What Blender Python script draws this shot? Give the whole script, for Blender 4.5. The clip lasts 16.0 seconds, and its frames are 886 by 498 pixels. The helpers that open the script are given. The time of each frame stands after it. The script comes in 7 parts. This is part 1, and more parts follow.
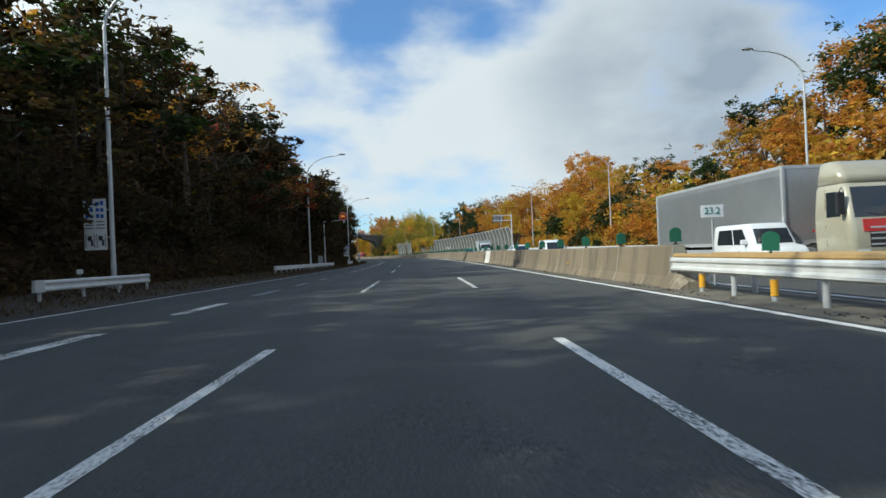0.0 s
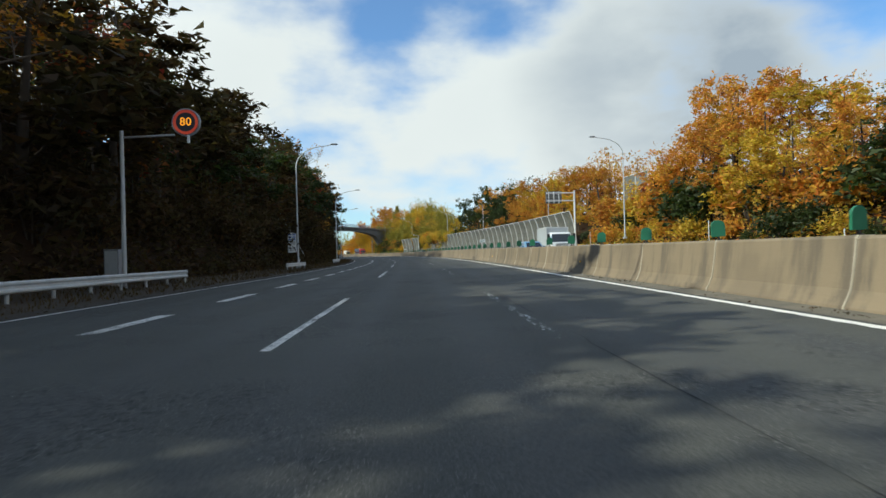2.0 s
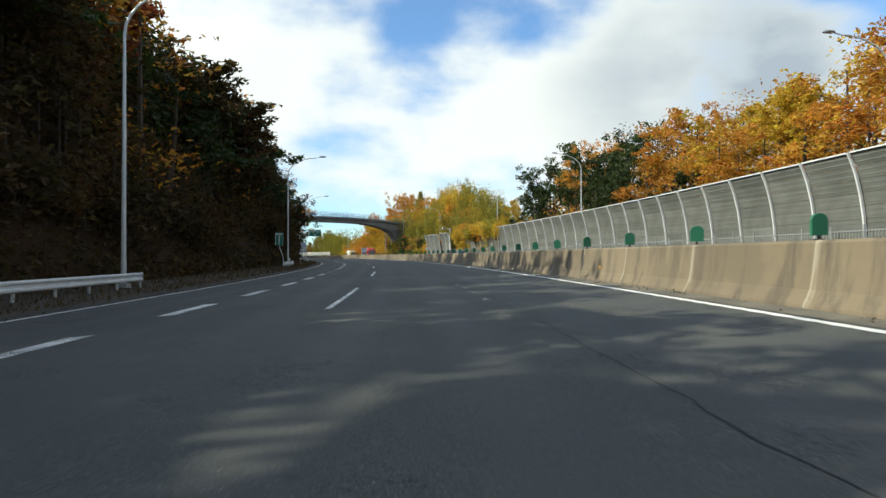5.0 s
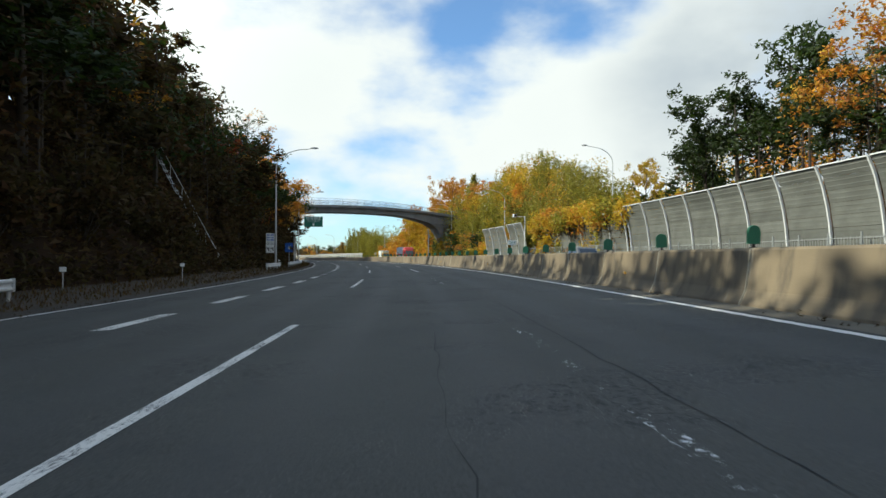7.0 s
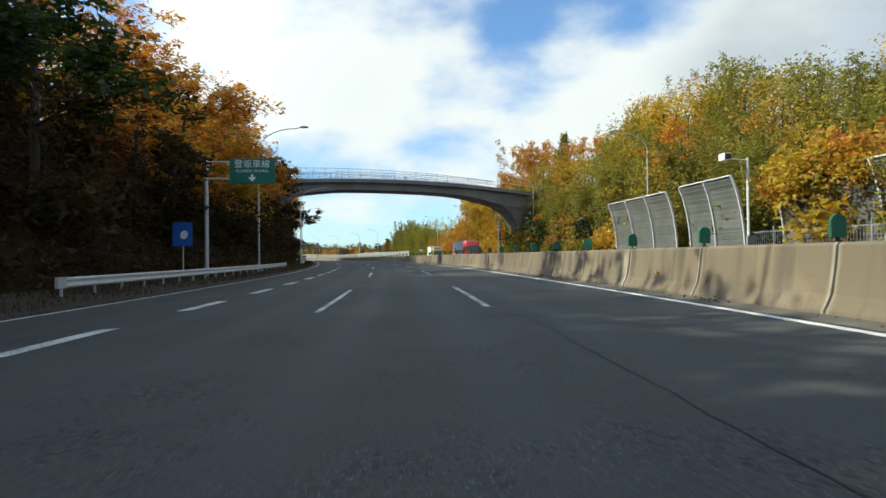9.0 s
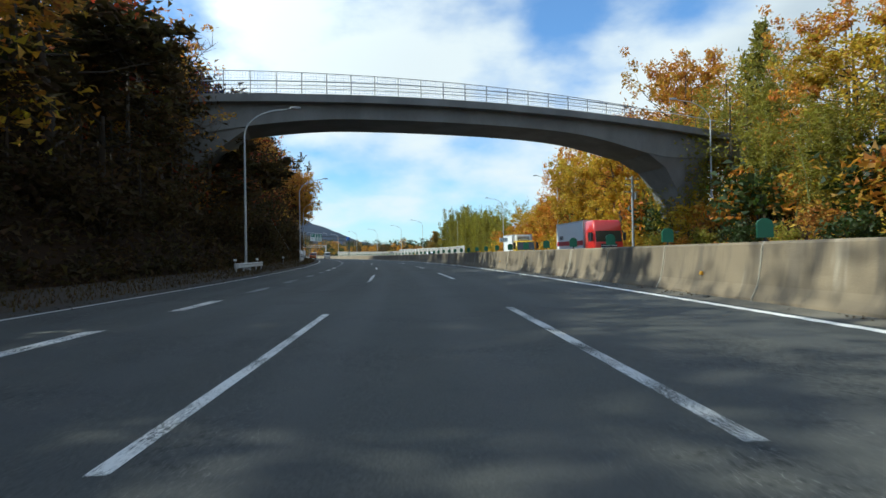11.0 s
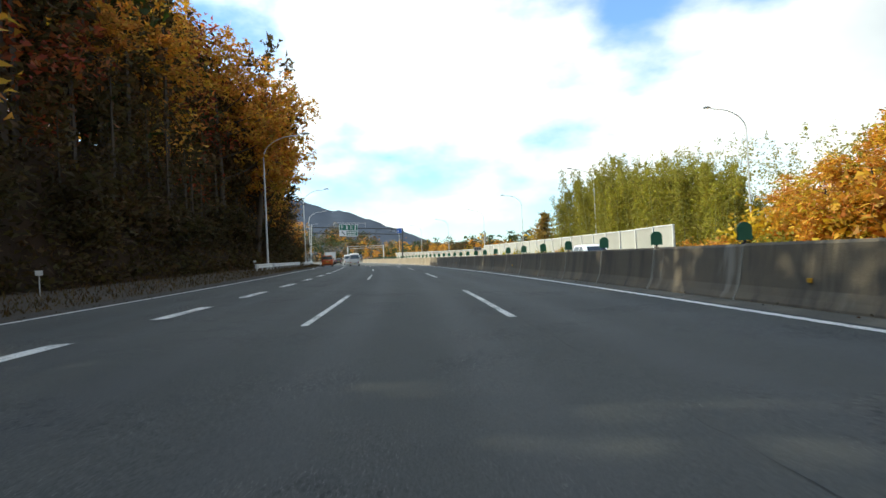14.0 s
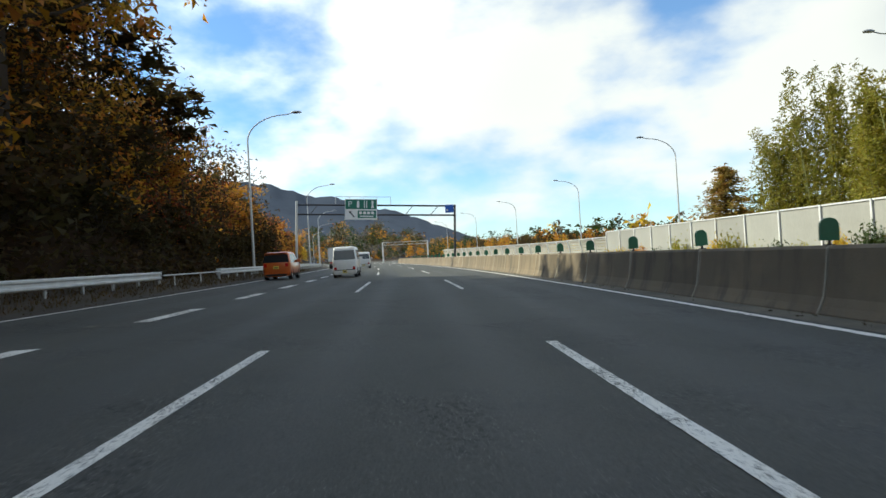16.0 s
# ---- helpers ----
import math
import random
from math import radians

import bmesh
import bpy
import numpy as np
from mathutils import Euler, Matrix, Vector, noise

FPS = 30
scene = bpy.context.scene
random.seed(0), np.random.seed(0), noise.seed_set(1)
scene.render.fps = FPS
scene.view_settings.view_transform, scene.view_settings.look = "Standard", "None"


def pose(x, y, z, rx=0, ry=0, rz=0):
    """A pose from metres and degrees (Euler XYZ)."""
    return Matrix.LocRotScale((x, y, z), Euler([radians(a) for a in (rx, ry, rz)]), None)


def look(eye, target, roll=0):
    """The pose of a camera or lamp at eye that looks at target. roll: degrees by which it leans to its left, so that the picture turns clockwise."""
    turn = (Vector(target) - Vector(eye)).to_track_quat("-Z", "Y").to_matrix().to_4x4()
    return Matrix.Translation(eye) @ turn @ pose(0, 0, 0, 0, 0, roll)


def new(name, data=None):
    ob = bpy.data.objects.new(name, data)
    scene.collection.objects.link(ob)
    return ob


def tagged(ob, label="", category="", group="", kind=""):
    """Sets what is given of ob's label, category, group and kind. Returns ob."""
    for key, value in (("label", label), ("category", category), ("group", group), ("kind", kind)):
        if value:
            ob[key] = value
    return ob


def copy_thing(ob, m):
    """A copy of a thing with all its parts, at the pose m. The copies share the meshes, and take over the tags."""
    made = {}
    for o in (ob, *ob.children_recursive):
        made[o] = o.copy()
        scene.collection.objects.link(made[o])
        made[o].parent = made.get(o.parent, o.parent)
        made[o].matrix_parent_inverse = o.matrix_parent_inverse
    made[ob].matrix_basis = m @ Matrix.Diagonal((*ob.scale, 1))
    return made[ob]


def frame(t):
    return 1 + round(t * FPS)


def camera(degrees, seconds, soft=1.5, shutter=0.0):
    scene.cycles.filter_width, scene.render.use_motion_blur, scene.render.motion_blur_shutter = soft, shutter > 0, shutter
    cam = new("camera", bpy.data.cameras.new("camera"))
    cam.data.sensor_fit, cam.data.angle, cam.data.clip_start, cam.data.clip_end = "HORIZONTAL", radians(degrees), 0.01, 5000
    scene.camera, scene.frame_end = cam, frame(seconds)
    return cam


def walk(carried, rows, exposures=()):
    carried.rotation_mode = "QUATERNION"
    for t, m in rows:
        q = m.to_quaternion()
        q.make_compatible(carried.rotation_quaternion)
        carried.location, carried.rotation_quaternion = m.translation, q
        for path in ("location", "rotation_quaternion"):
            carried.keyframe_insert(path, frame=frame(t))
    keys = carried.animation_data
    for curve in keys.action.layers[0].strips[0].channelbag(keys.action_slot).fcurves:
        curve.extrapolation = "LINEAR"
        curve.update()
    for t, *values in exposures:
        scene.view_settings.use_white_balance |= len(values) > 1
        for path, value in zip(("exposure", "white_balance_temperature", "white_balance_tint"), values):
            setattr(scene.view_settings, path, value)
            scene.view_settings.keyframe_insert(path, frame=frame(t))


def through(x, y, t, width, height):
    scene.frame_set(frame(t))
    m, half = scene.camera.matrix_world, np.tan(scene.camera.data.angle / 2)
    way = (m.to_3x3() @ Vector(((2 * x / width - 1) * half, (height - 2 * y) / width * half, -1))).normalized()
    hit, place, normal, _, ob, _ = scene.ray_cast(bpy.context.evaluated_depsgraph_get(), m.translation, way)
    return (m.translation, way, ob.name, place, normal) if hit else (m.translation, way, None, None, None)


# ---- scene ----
# ---------------------------------------------------------------- camera
cam = camera(75.64, 16.0, soft=1.5, shutter=0.05)
EYE = 1.105
# seconds, x, y, yaw, pitch, roll
PATH = [
    (0.0, 0.00, 0.00, -0.03, 0.48, -2.48), (0.5, -0.50, 12.61, -0.03, 0.43, -2.10),
    (1.0, -1.02, 25.21, 0.10, 0.50, -1.89), (1.5, -1.61, 37.81, 0.64, 0.45, -1.68),
    (2.0, -2.28, 50.41, 0.87, 0.30, -1.48), (2.5, -3.01, 63.01, 1.09, 0.50, -1.09),
    (3.0, -3.78, 75.60, 1.32, 0.49, -0.66), (3.5, -4.66, 88.18, 2.05, 0.48, -0.47),
    (4.0, -5.68, 100.76, 2.54, 0.61, -0.36), (4.5, -6.73, 113.33, 2.82, 0.61, -0.24),
    (5.0, -7.87, 125.89, 3.50, 0.62, -0.13), (5.5, -9.26, 138.43, 4.61, 0.63, -0.02),
    (6.0, -10.92, 150.94, 5.87, 0.64, 0.09), (6.5, -12.82, 163.41, 6.88, 0.65, 0.21),
    (7.0, -14.97, 175.84, 8.13, 0.84, 0.10), (7.5, -17.39, 188.22, 9.32, 0.73, 0.05),
    (8.0, -20.07, 200.55, 10.65, 0.73, -0.09), (8.5, -23.06, 212.81, 12.13, 0.73, -0.50),
    (9.0, -26.37, 224.98, 13.67, 0.71, -0.58), (9.5, -30.01, 237.06, 15.25, 0.65, -0.64),
    (10.0, -33.95, 249.05, 16.46, 0.60, -0.71), (10.5, -38.11, 260.95, 17.46, 0.54, -0.77),
    (11.0, -42.50, 272.78, 18.59, 0.48, -0.83), (11.5, -47.15, 284.51, 20.06, 0.43, -0.90),
    (12.0, -52.07, 296.13, 21.26, 0.59, -1.43), (12.5, -57.23, 307.64, 22.42, 0.47, -1.83),
    (13.0, -62.60, 319.05, 23.35, 0.39, -1.84), (13.5, -68.18, 330.37, 24.45, 0.45, -2.22),
    (14.0, -74.01, 341.56, 25.98, 0.65, -2.61), (14.5, -80.12, 352.59, 27.38, 0.56, -2.66),
    (15.0, -86.49, 363.48, 28.61, 0.71, -2.69), (15.5, -93.08, 374.24, 29.82, 0.76, -3.01),
    (16.0, -99.87, 384.87, 30.69, 0.69, -3.25)]
walk(cam, [(t, pose(x, y, EYE, 90 + p, 0, w) @ pose(0, 0, 0, 0, 0, r)) for t, x, y, w, p, r in PATH],
     exposures=[(0.0, -0.05, 6100, -2), (1.0, -0.05, 6200, -2), (2.0, 0.05, 6400, -3), (3.0, 0.28, 6600, -3), (4.0, 0.35, 6650, -3), (6.5, 0.27, 6600, -3), (9.0, 0.25, 6500, -3), (11.4, 0.15, 5900, -5), (12.0, 0.50, 6850, 2), (13.5, 0.72, 6850, -2), (14.5, 0.70, 6700, -4), (15.0, 0.50, 6550, -5), (16.0, 0.32, 6800, -3)])

# ---------------------------------------------------------------- world, sun
SUN_LEFT, SUN_UP = 110.0, 35.7            # degrees to the left of +y, and above the horizon
sun_way = Vector((-math.sin(radians(SUN_LEFT)) * math.cos(radians(SUN_UP)),
                  math.cos(radians(SUN_LEFT)) * math.cos(radians(SUN_UP)), math.sin(radians(SUN_UP))))
sun = new("sun", bpy.data.lights.new("sun", "SUN"))
sun.data.energy, sun.data.angle, sun.data.color = 5.0, radians(0.6), (1.0, 0.93, 0.82)
sun.matrix_world = look(sun_way * 200, (0, 0, 0))


class Nodes:
    """Short hand for building a node tree."""

    def __init__(self, tree):
        self.tree = tree
        tree.nodes.clear()

    def add(self, kind, **values):
        n = self.tree.nodes.new(kind)
        for key, value in values.items():
            if key == "operation":
                n.operation = value
            elif key == "blend":
                n.blend_type = value
            elif key == "data":
                n.data_type = value
        return n

    def put(self, socket, value):
        if isinstance(value, bpy.types.NodeSocket):
            self.tree.links.new(value, socket)
        elif isinstance(value, (tuple, list)) and len(value) == 3 and socket.type == "RGBA":
            socket.default_value = (*value, 1)
        else:
            socket.default_value = value

    def math(self, op, a, b=0.0, c=0.0, clamp=False):
        n = self.add("ShaderNodeMath", operation=op)
        n.use_clamp = clamp
        for i, v in enumerate((a, b, c)):
            self.put(n.inputs[i], v)
        return n.outputs[0]

    def mix(self, fac, a, b, blend="MIX"):
        n = self.add("ShaderNodeMix", data="RGBA", blend=blend)
        self.put(n.inputs[0], fac)
        self.put(n.inputs[6], a)
        self.put(n.inputs[7], b)
        return n.outputs[2]

    def noise(self, vec, scale, detail=4.0, rough=0.55):
        n = self.add("ShaderNodeTexNoise")
        self.put(n.inputs["Vector"], vec)
        self.put(n.inputs["Scale"], scale)
        self.put(n.inputs["Detail"], detail)
        self.put(n.inputs["Roughness"], rough)
        return n.outputs["Fac"]

    def band(self, value, lo, hi):
        n = self.add("ShaderNodeMapRange")
        n.interpolation_type = "SMOOTHSTEP"
        self.put(n.inputs[0], value)
        self.put(n.inputs[1], lo)
        self.put(n.inputs[2], hi)
        return n.outputs[0]

    def scaled(self, vec, xyz):
        n = self.add("ShaderNodeMapping")
        self.put(n.inputs["Vector"], vec)
        self.put(n.inputs["Scale"], xyz)
        return n.outputs[0]


world = bpy.data.worlds.new("sky")
scene.world = world
world.use_nodes = True
w = Nodes(world.node_tree)
air = w.add("ShaderNodeTexSky")
air.sky_type, air.sun_disc = "NISHITA", False
air.sun_elevation, air.sun_rotation = radians(SUN_UP), radians(-SUN_LEFT)
air.air_density, air.dust_density, air.ozone_density = 1.0, 0.4, 1.5
way = w.add("ShaderNodeTexCoord").outputs["Generated"]
xyz = w.add("ShaderNodeSeparateXYZ")
w.put(xyz.inputs[0], way)
# clouds lie on a flat layer: the direction divided by its height
lift = w.math("ADD", w.math("MAXIMUM", xyz.outputs[2], 0.0), 0.30)
flat = w.add("ShaderNodeCombineXYZ")
w.put(flat.inputs[0], w.math("DIVIDE", xyz.outputs[0], lift))
w.put(flat.inputs[1], w.math("DIVIDE", xyz.outputs[1], lift))
# drawn out across the view, and curled by a second noise
bend = w.add("ShaderNodeTexNoise")
w.put(bend.inputs["Vector"], flat.outputs[0])
w.put(bend.inputs["Scale"], 1.6)
w.put(bend.inputs["Detail"], 3.0)
curl = w.add("ShaderNodeVectorMath", operation="MULTIPLY_ADD")
w.put(curl.inputs[0], bend.outputs["Color"])
curl.inputs[1].default_value = (0.55, 0.55, 0.0)
w.put(curl.inputs[2], flat.outputs[0])
long_way = w.scaled(curl.outputs[0], (0.9, 1.25, 1.0))
big = w.noise(long_way, 1.15, 4.0, 0.5)
round_way = w.scaled(way, (1.0, 1.0, 1.9))
puff = w.noise(round_way, 4.6, 5.0, 0.5)
fine = w.noise(round_way, 11.0, 5.0, 0.55)
heap = w.math("ADD", w.math("MULTIPLY", big, 0.55), w.math("ADD", w.math("MULTIPLY", puff, 0.58), w.math("MULTIPLY", fine, 0.22)))
heap = w.math("SUBTRACT", heap, 0.155)


def gap(left, up, wide, depth, sharp=1.0):
    """A clearing in the clouds round a direction, given in degrees."""
    d = w.add("ShaderNodeVectorMath", operation="DOT_PRODUCT")
    w.put(d.inputs[0], way)
    d.inputs[1].default_value = (-math.sin(radians(left)) * math.cos(radians(up)), math.cos(radians(left)) * math.cos(radians(up)), math.sin(radians(up)))
    return w.math("MULTIPLY", w.band(d.outputs["Value"], math.cos(radians(wide)), math.cos(radians(wide * 0.25))), depth)


for g in (gap(2, 20.5, 9.5, 0.17), gap(10, 22.5, 8, 0.14), gap(-8, 23, 7, 0.10), gap(47, 17, 9, 0.15), gap(37, 14, 5, 0.12), gap(39, 7, 8, 0.07), gap(14, 6.5, 8, 0.10),
          gap(-1, 6, 7, 0.09), gap(24, 5, 8, 0.08), gap(-37, 24, 10, 0.17), gap(8, 62, 24, 0.16), gap(-60, 50, 40, 0.12), gap(150, 45, 50, 0.12), gap(80, 50, 30, 0.10)):
    heap = w.math("SUBTRACT", heap, g)
for g in (gap(16, 15, 15, 0.10), gap(-8, 14, 14, 0.12), gap(28, 20, 14, 0.12), gap(2, 11.5, 6, 0.07), gap(-20, 14, 14, 0.10), gap(5, 26, 12, 0.06), gap(40, 24, 10, 0.08)):
    heap = w.math("ADD", heap, g)
cover = w.band(heap, 0.34, 0.64)
dusk = w.math("ADD", gap(-20, 15, 15, 0.70), gap(-33, 14, 17, 0.85))
thick = w.math("MULTIPLY", w.math("ADD", w.math("MULTIPLY", w.band(heap, 0.40, 0.95), 0.75), 0.25), w.math("ADD", dusk, 0.10), clamp=True)
grey = w.mix(thick, (0.97, 0.965, 1.0), (0.44, 0.49, 0.60))
blue = w.mix(1.0, air.outputs[0], (0.078, 0.124, 0.178), "MULTIPLY")
haze = w.math("ADD", w.math("MULTIPLY", w.math("SUBTRACT", 1.0, w.band(xyz.outputs[2], 0.02, 0.22)), 0.24), 0.08)
veil = w.mix(haze, blue, (0.9, 0.97, 1.0))
# clouds are brighter round the sun
sunny = w.add("ShaderNodeVectorMath", operation="DOT_PRODUCT")
w.put(sunny.inputs[0], way)
sunny.inputs[1].default_value = tuple(sun_way)
shine = w.math("ADD", w.math("MULTIPLY", w.band(sunny.outputs["Value"], 0.15, 1.0), 0.9), 0.87)
lit = w.add("ShaderNodeVectorMath", operation="SCALE")
w.put(lit.inputs[0], grey)
w.put(lit.inputs["Scale"], shine)
cloud = lit.outputs[0]
sky = w.mix(cover, veil, cloud)
back = w.add("ShaderNodeBackground")
w.put(back.inputs[0], sky)
w.put(back.inputs[1], 1.0)
w.put(w.add("ShaderNodeOutputWorld").inputs[0], back.outputs[0])

# ---------------------------------------------------------------- the line of the road
# station in metres, heading in degrees to the left of +y
HEADING = [(-80, 2.3), (0, 2.3), (25, 2.4), (50, 3.0), (75, 3.7), (100, 4.6), (125, 6.0), (150, 8.0), (175, 10.3),
           (200, 12.8), (225, 15.6), (250, 18.3), (275, 20.9), (300, 23.2), (325, 25.5), (350, 28.0), (375, 30.5),
           (404, 33.0), (450, 36.6), (504, 40.5), (604, 45.8), (704, 48.6), (1104, 48.8)]
CROSSFALL = [(-80, -0.6), (0, -0.6), (25, -0.15), (50, 0.5), (76, 1.05), (101, 1.65), (126, 1.9), (151, 1.85), (177, 1.6),
             (202, 1.45), (227, 1.2), (278, 1.2), (303, 0.9), (328, 0.5), (353, -0.2), (378, -0.9), (404, -1.7), (480, -1.7),
             (560, 0.0), (1104, 0.0)]
_s = np.arange(-80, 1100.5, 1.0)
_h = np.radians(np.interp(_s, *zip(*HEADING)))
_h = np.convolve(np.pad(_h, 12, mode="edge"), np.ones(25) / 25, "valid")
_x, _y = np.cumsum(-np.sin(_h)), np.cumsum(np.cos(_h))
_x, _y = _x - np.interp(0, _s, _x), _y - np.interp(0, _s, _y)
# ride exactly on the driven line where there is one
_ds = np.array([t * 25.232 for t, *_ in PATH])
_dx = np.array([p[1] for p in PATH]) - np.interp(_ds, _s, _x)
_dy = np.array([p[2] for p in PATH]) - np.interp(_ds, _s, _y)
_x, _y = _x + np.interp(_s, _ds, _dx), _y + np.interp(_s, _ds, _dy)


def turn_at(s):
    return float(np.interp(s, _s, _h))


def slope_at(s):
    return math.tan(radians(float(np.interp(s, *zip(*CROSSFALL)))))


def spot(s, lat, z=0.0, banked=True):
    """The place at a station, metres to the right of the driven line, metres above the paving."""
    h = turn_at(s)
    tilt = slope_at(s) * max(-13.0, min(25.0, lat)) if banked else 0.0
    return Vector((float(np.interp(s, _s, _x)) + math.cos(h) * lat, float(np.interp(s, _s, _y)) + math.sin(h) * lat, z + tilt))


def stand(s, lat, z=0.0, turn=0.0, banked=True):
    """An upright pose there; y runs along the road, x to its right."""
    p = spot(s, lat, z, banked)
    return pose(p.x, p.y, p.z, 0, 0, math.degrees(turn_at(s)) + turn)


# ---------------------------------------------------------------- materials
def material(name, base, rough=0.8, metal=0.0, dark=None, scale=3.0, fine=40.0, amount=0.6, bump=0.15, per_object=0.0,
             per_island=0.0, spec=0.5, coat=0.0, through=None, stretch=(1, 1, 1), hues=None):
    m = bpy.data.materials.new(name)
    m.use_nodes = True
    n = Nodes(m.node_tree)
    pos = n.scaled(n.add("ShaderNodeNewGeometry").outputs["Position"], stretch)
    if per_object < 0:                         # follow the thing, not the world
        pos = n.scaled(n.add("ShaderNodeTexCoord").outputs["Object"], stretch)
        per_object = -per_object
    dark = dark or tuple(c * 0.6 for c in base)
    coarse = n.band(n.noise(pos, scale, 5.0, 0.6), 0.32, 0.68)
    grain = n.noise(pos, fine, 3.0, 0.6)
    col = n.mix(n.math("MULTIPLY", coarse, amount), base, dark)
    if hues:
        pick = n.band(n.noise(pos, 0.13, 2.0, 0.5), 0.28, 0.72)
        ramp = n.add("ShaderNodeValToRGB")
        n.put(ramp.inputs[0], pick)
        while len(ramp.color_ramp.elements) < len(hues):
            ramp.color_ramp.elements.new(0.5)
        for i, c in enumerate(hues):
            ramp.color_ramp.elements[i].position = i / max(1, len(hues) - 1)
            ramp.color_ramp.elements[i].color = (*c, 1)
        col = n.mix(0.75, col, ramp.outputs[0])
    col = n.mix(0.35, col, n.mix(grain, tuple(c * 0.55 for c in base), tuple(min(1, c * 1.35) for c in base)))
    if per_object:
        v = n.math("ADD", n.math("MULTIPLY", n.add("ShaderNodeObjectInfo").outputs["Random"], 2 * per_object), 1 - per_object)
        g = n.add("ShaderNodeCombineColor")
        for i in range(3):
            n.put(g.inputs[i], v)
        col = n.mix(1.0, col, g.outputs[0], "MULTIPLY")
    if per_island:
        r = n.add("ShaderNodeNewGeometry").outputs["Random Per Island"]
        v = n.math("ADD", n.math("MULTIPLY", r, 2 * per_island), 1 - per_island)
        g = n.add("ShaderNodeHueSaturation")
        n.put(g.inputs["Color"], col)
        n.put(g.inputs["Value"], v)
        n.put(g.inputs["Hue"], n.math("ADD", n.math("MULTIPLY", n.math("FRACT", n.math("MULTIPLY", r, 17.3)), 0.05), 0.475))
        col = g.outputs[0]
    sh = n.add("ShaderNodeBsdfPrincipled")
    n.put(sh.inputs["Base Color"], col)
    n.put(sh.inputs["Roughness"], n.math("ADD", n.math("MULTIPLY", grain, 0.16), rough - 0.08))
    n.put(sh.inputs["Metallic"], metal)
    n.put(sh.inputs["Specular IOR Level"], spec)
    n.put(sh.inputs["Coat Weight"], coat)
    if bump:
        b = n.add("ShaderNodeBump")
        n.put(b.inputs["Strength"], bump)
        n.put(b.inputs["Distance"], 0.02)
        n.put(b.inputs["Height"], grain)
        n.put(sh.inputs["Normal"], b.outputs[0])
    out = sh.outputs[0]
    if through:
        tr = n.add("ShaderNodeBsdfTranslucent")
        n.put(tr.inputs[0], n.mix(1.0, col, through, "MULTIPLY"))
        ms = n.add("ShaderNodeMixShader")
        n.put(ms.inputs[0], 0.48)
        n.put(ms.inputs[1], out)
        n.put(ms.inputs[2], tr.outputs[0])
        out = ms.outputs[0]
    n.put(n.add("ShaderNodeOutputMaterial").inputs[0], out)
    return m


def glossy(name, tint=(0.02, 0.025, 0.03), rough=0.06):
    """Dark vehicle glass, seen from outside."""
    m = bpy.data.materials.new(name)
    m.use_nodes = True
    n = Nodes(m.node_tree)
    sh = n.add("ShaderNodeBsdfPrincipled")
    n.put(sh.inputs["Base Color"], tint)
    n.put(sh.inputs["Roughness"], rough)
    n.put(sh.inputs["Specular IOR Level"], 0.8)
    n.put(n.add("ShaderNodeOutputMaterial").inputs[0], sh.outputs[0])
    return m


def road_paint(name, base, wear, flake=11.0):
    """White thermoplastic with flakes worn away down to the asphalt."""
    m = bpy.data.materials.new(name)
    m.use_nodes = True
    n = Nodes(m.node_tree)
    pos = n.add("ShaderNodeNewGeometry").outputs["Position"]
    a = n.noise(pos, flake, 6.0, 0.72)
    b = n.noise(pos, 1.1, 3.0, 0.5)
    gone = n.band(n.math("ADD", n.math("MULTIPLY", a, 0.7), n.math("MULTIPLY", b, 0.3)), wear - 0.012, wear + 0.012)
    dirt = n.noise(pos, 0.7, 5.0, 0.6)
    col = n.mix(n.math("MULTIPLY", dirt, 0.45), base, tuple(c * 0.55 for c in base))
    sh = n.add("ShaderNodeBsdfPrincipled")
    n.put(sh.inputs["Base Color"], col)
    n.put(sh.inputs["Roughness"], 0.75)
    bp = n.add("ShaderNodeBump")
    n.put(bp.inputs["Strength"], 0.3)
    n.put(bp.inputs["Distance"], 0.01)
    n.put(bp.inputs["Height"], a)
    n.put(sh.inputs["Normal"], bp.outputs[0])
    ms = n.add("ShaderNodeMixShader")          # the asphalt below shows where it is gone
    n.put(ms.inputs[0], gone)
    n.put(ms.inputs[1], sh.outputs[0])
    n.put(ms.inputs[2], n.add("ShaderNodeBsdfTransparent").outputs[0])
    n.put(n.add("ShaderNodeOutputMaterial").inputs[0], ms.outputs[0])
    return m


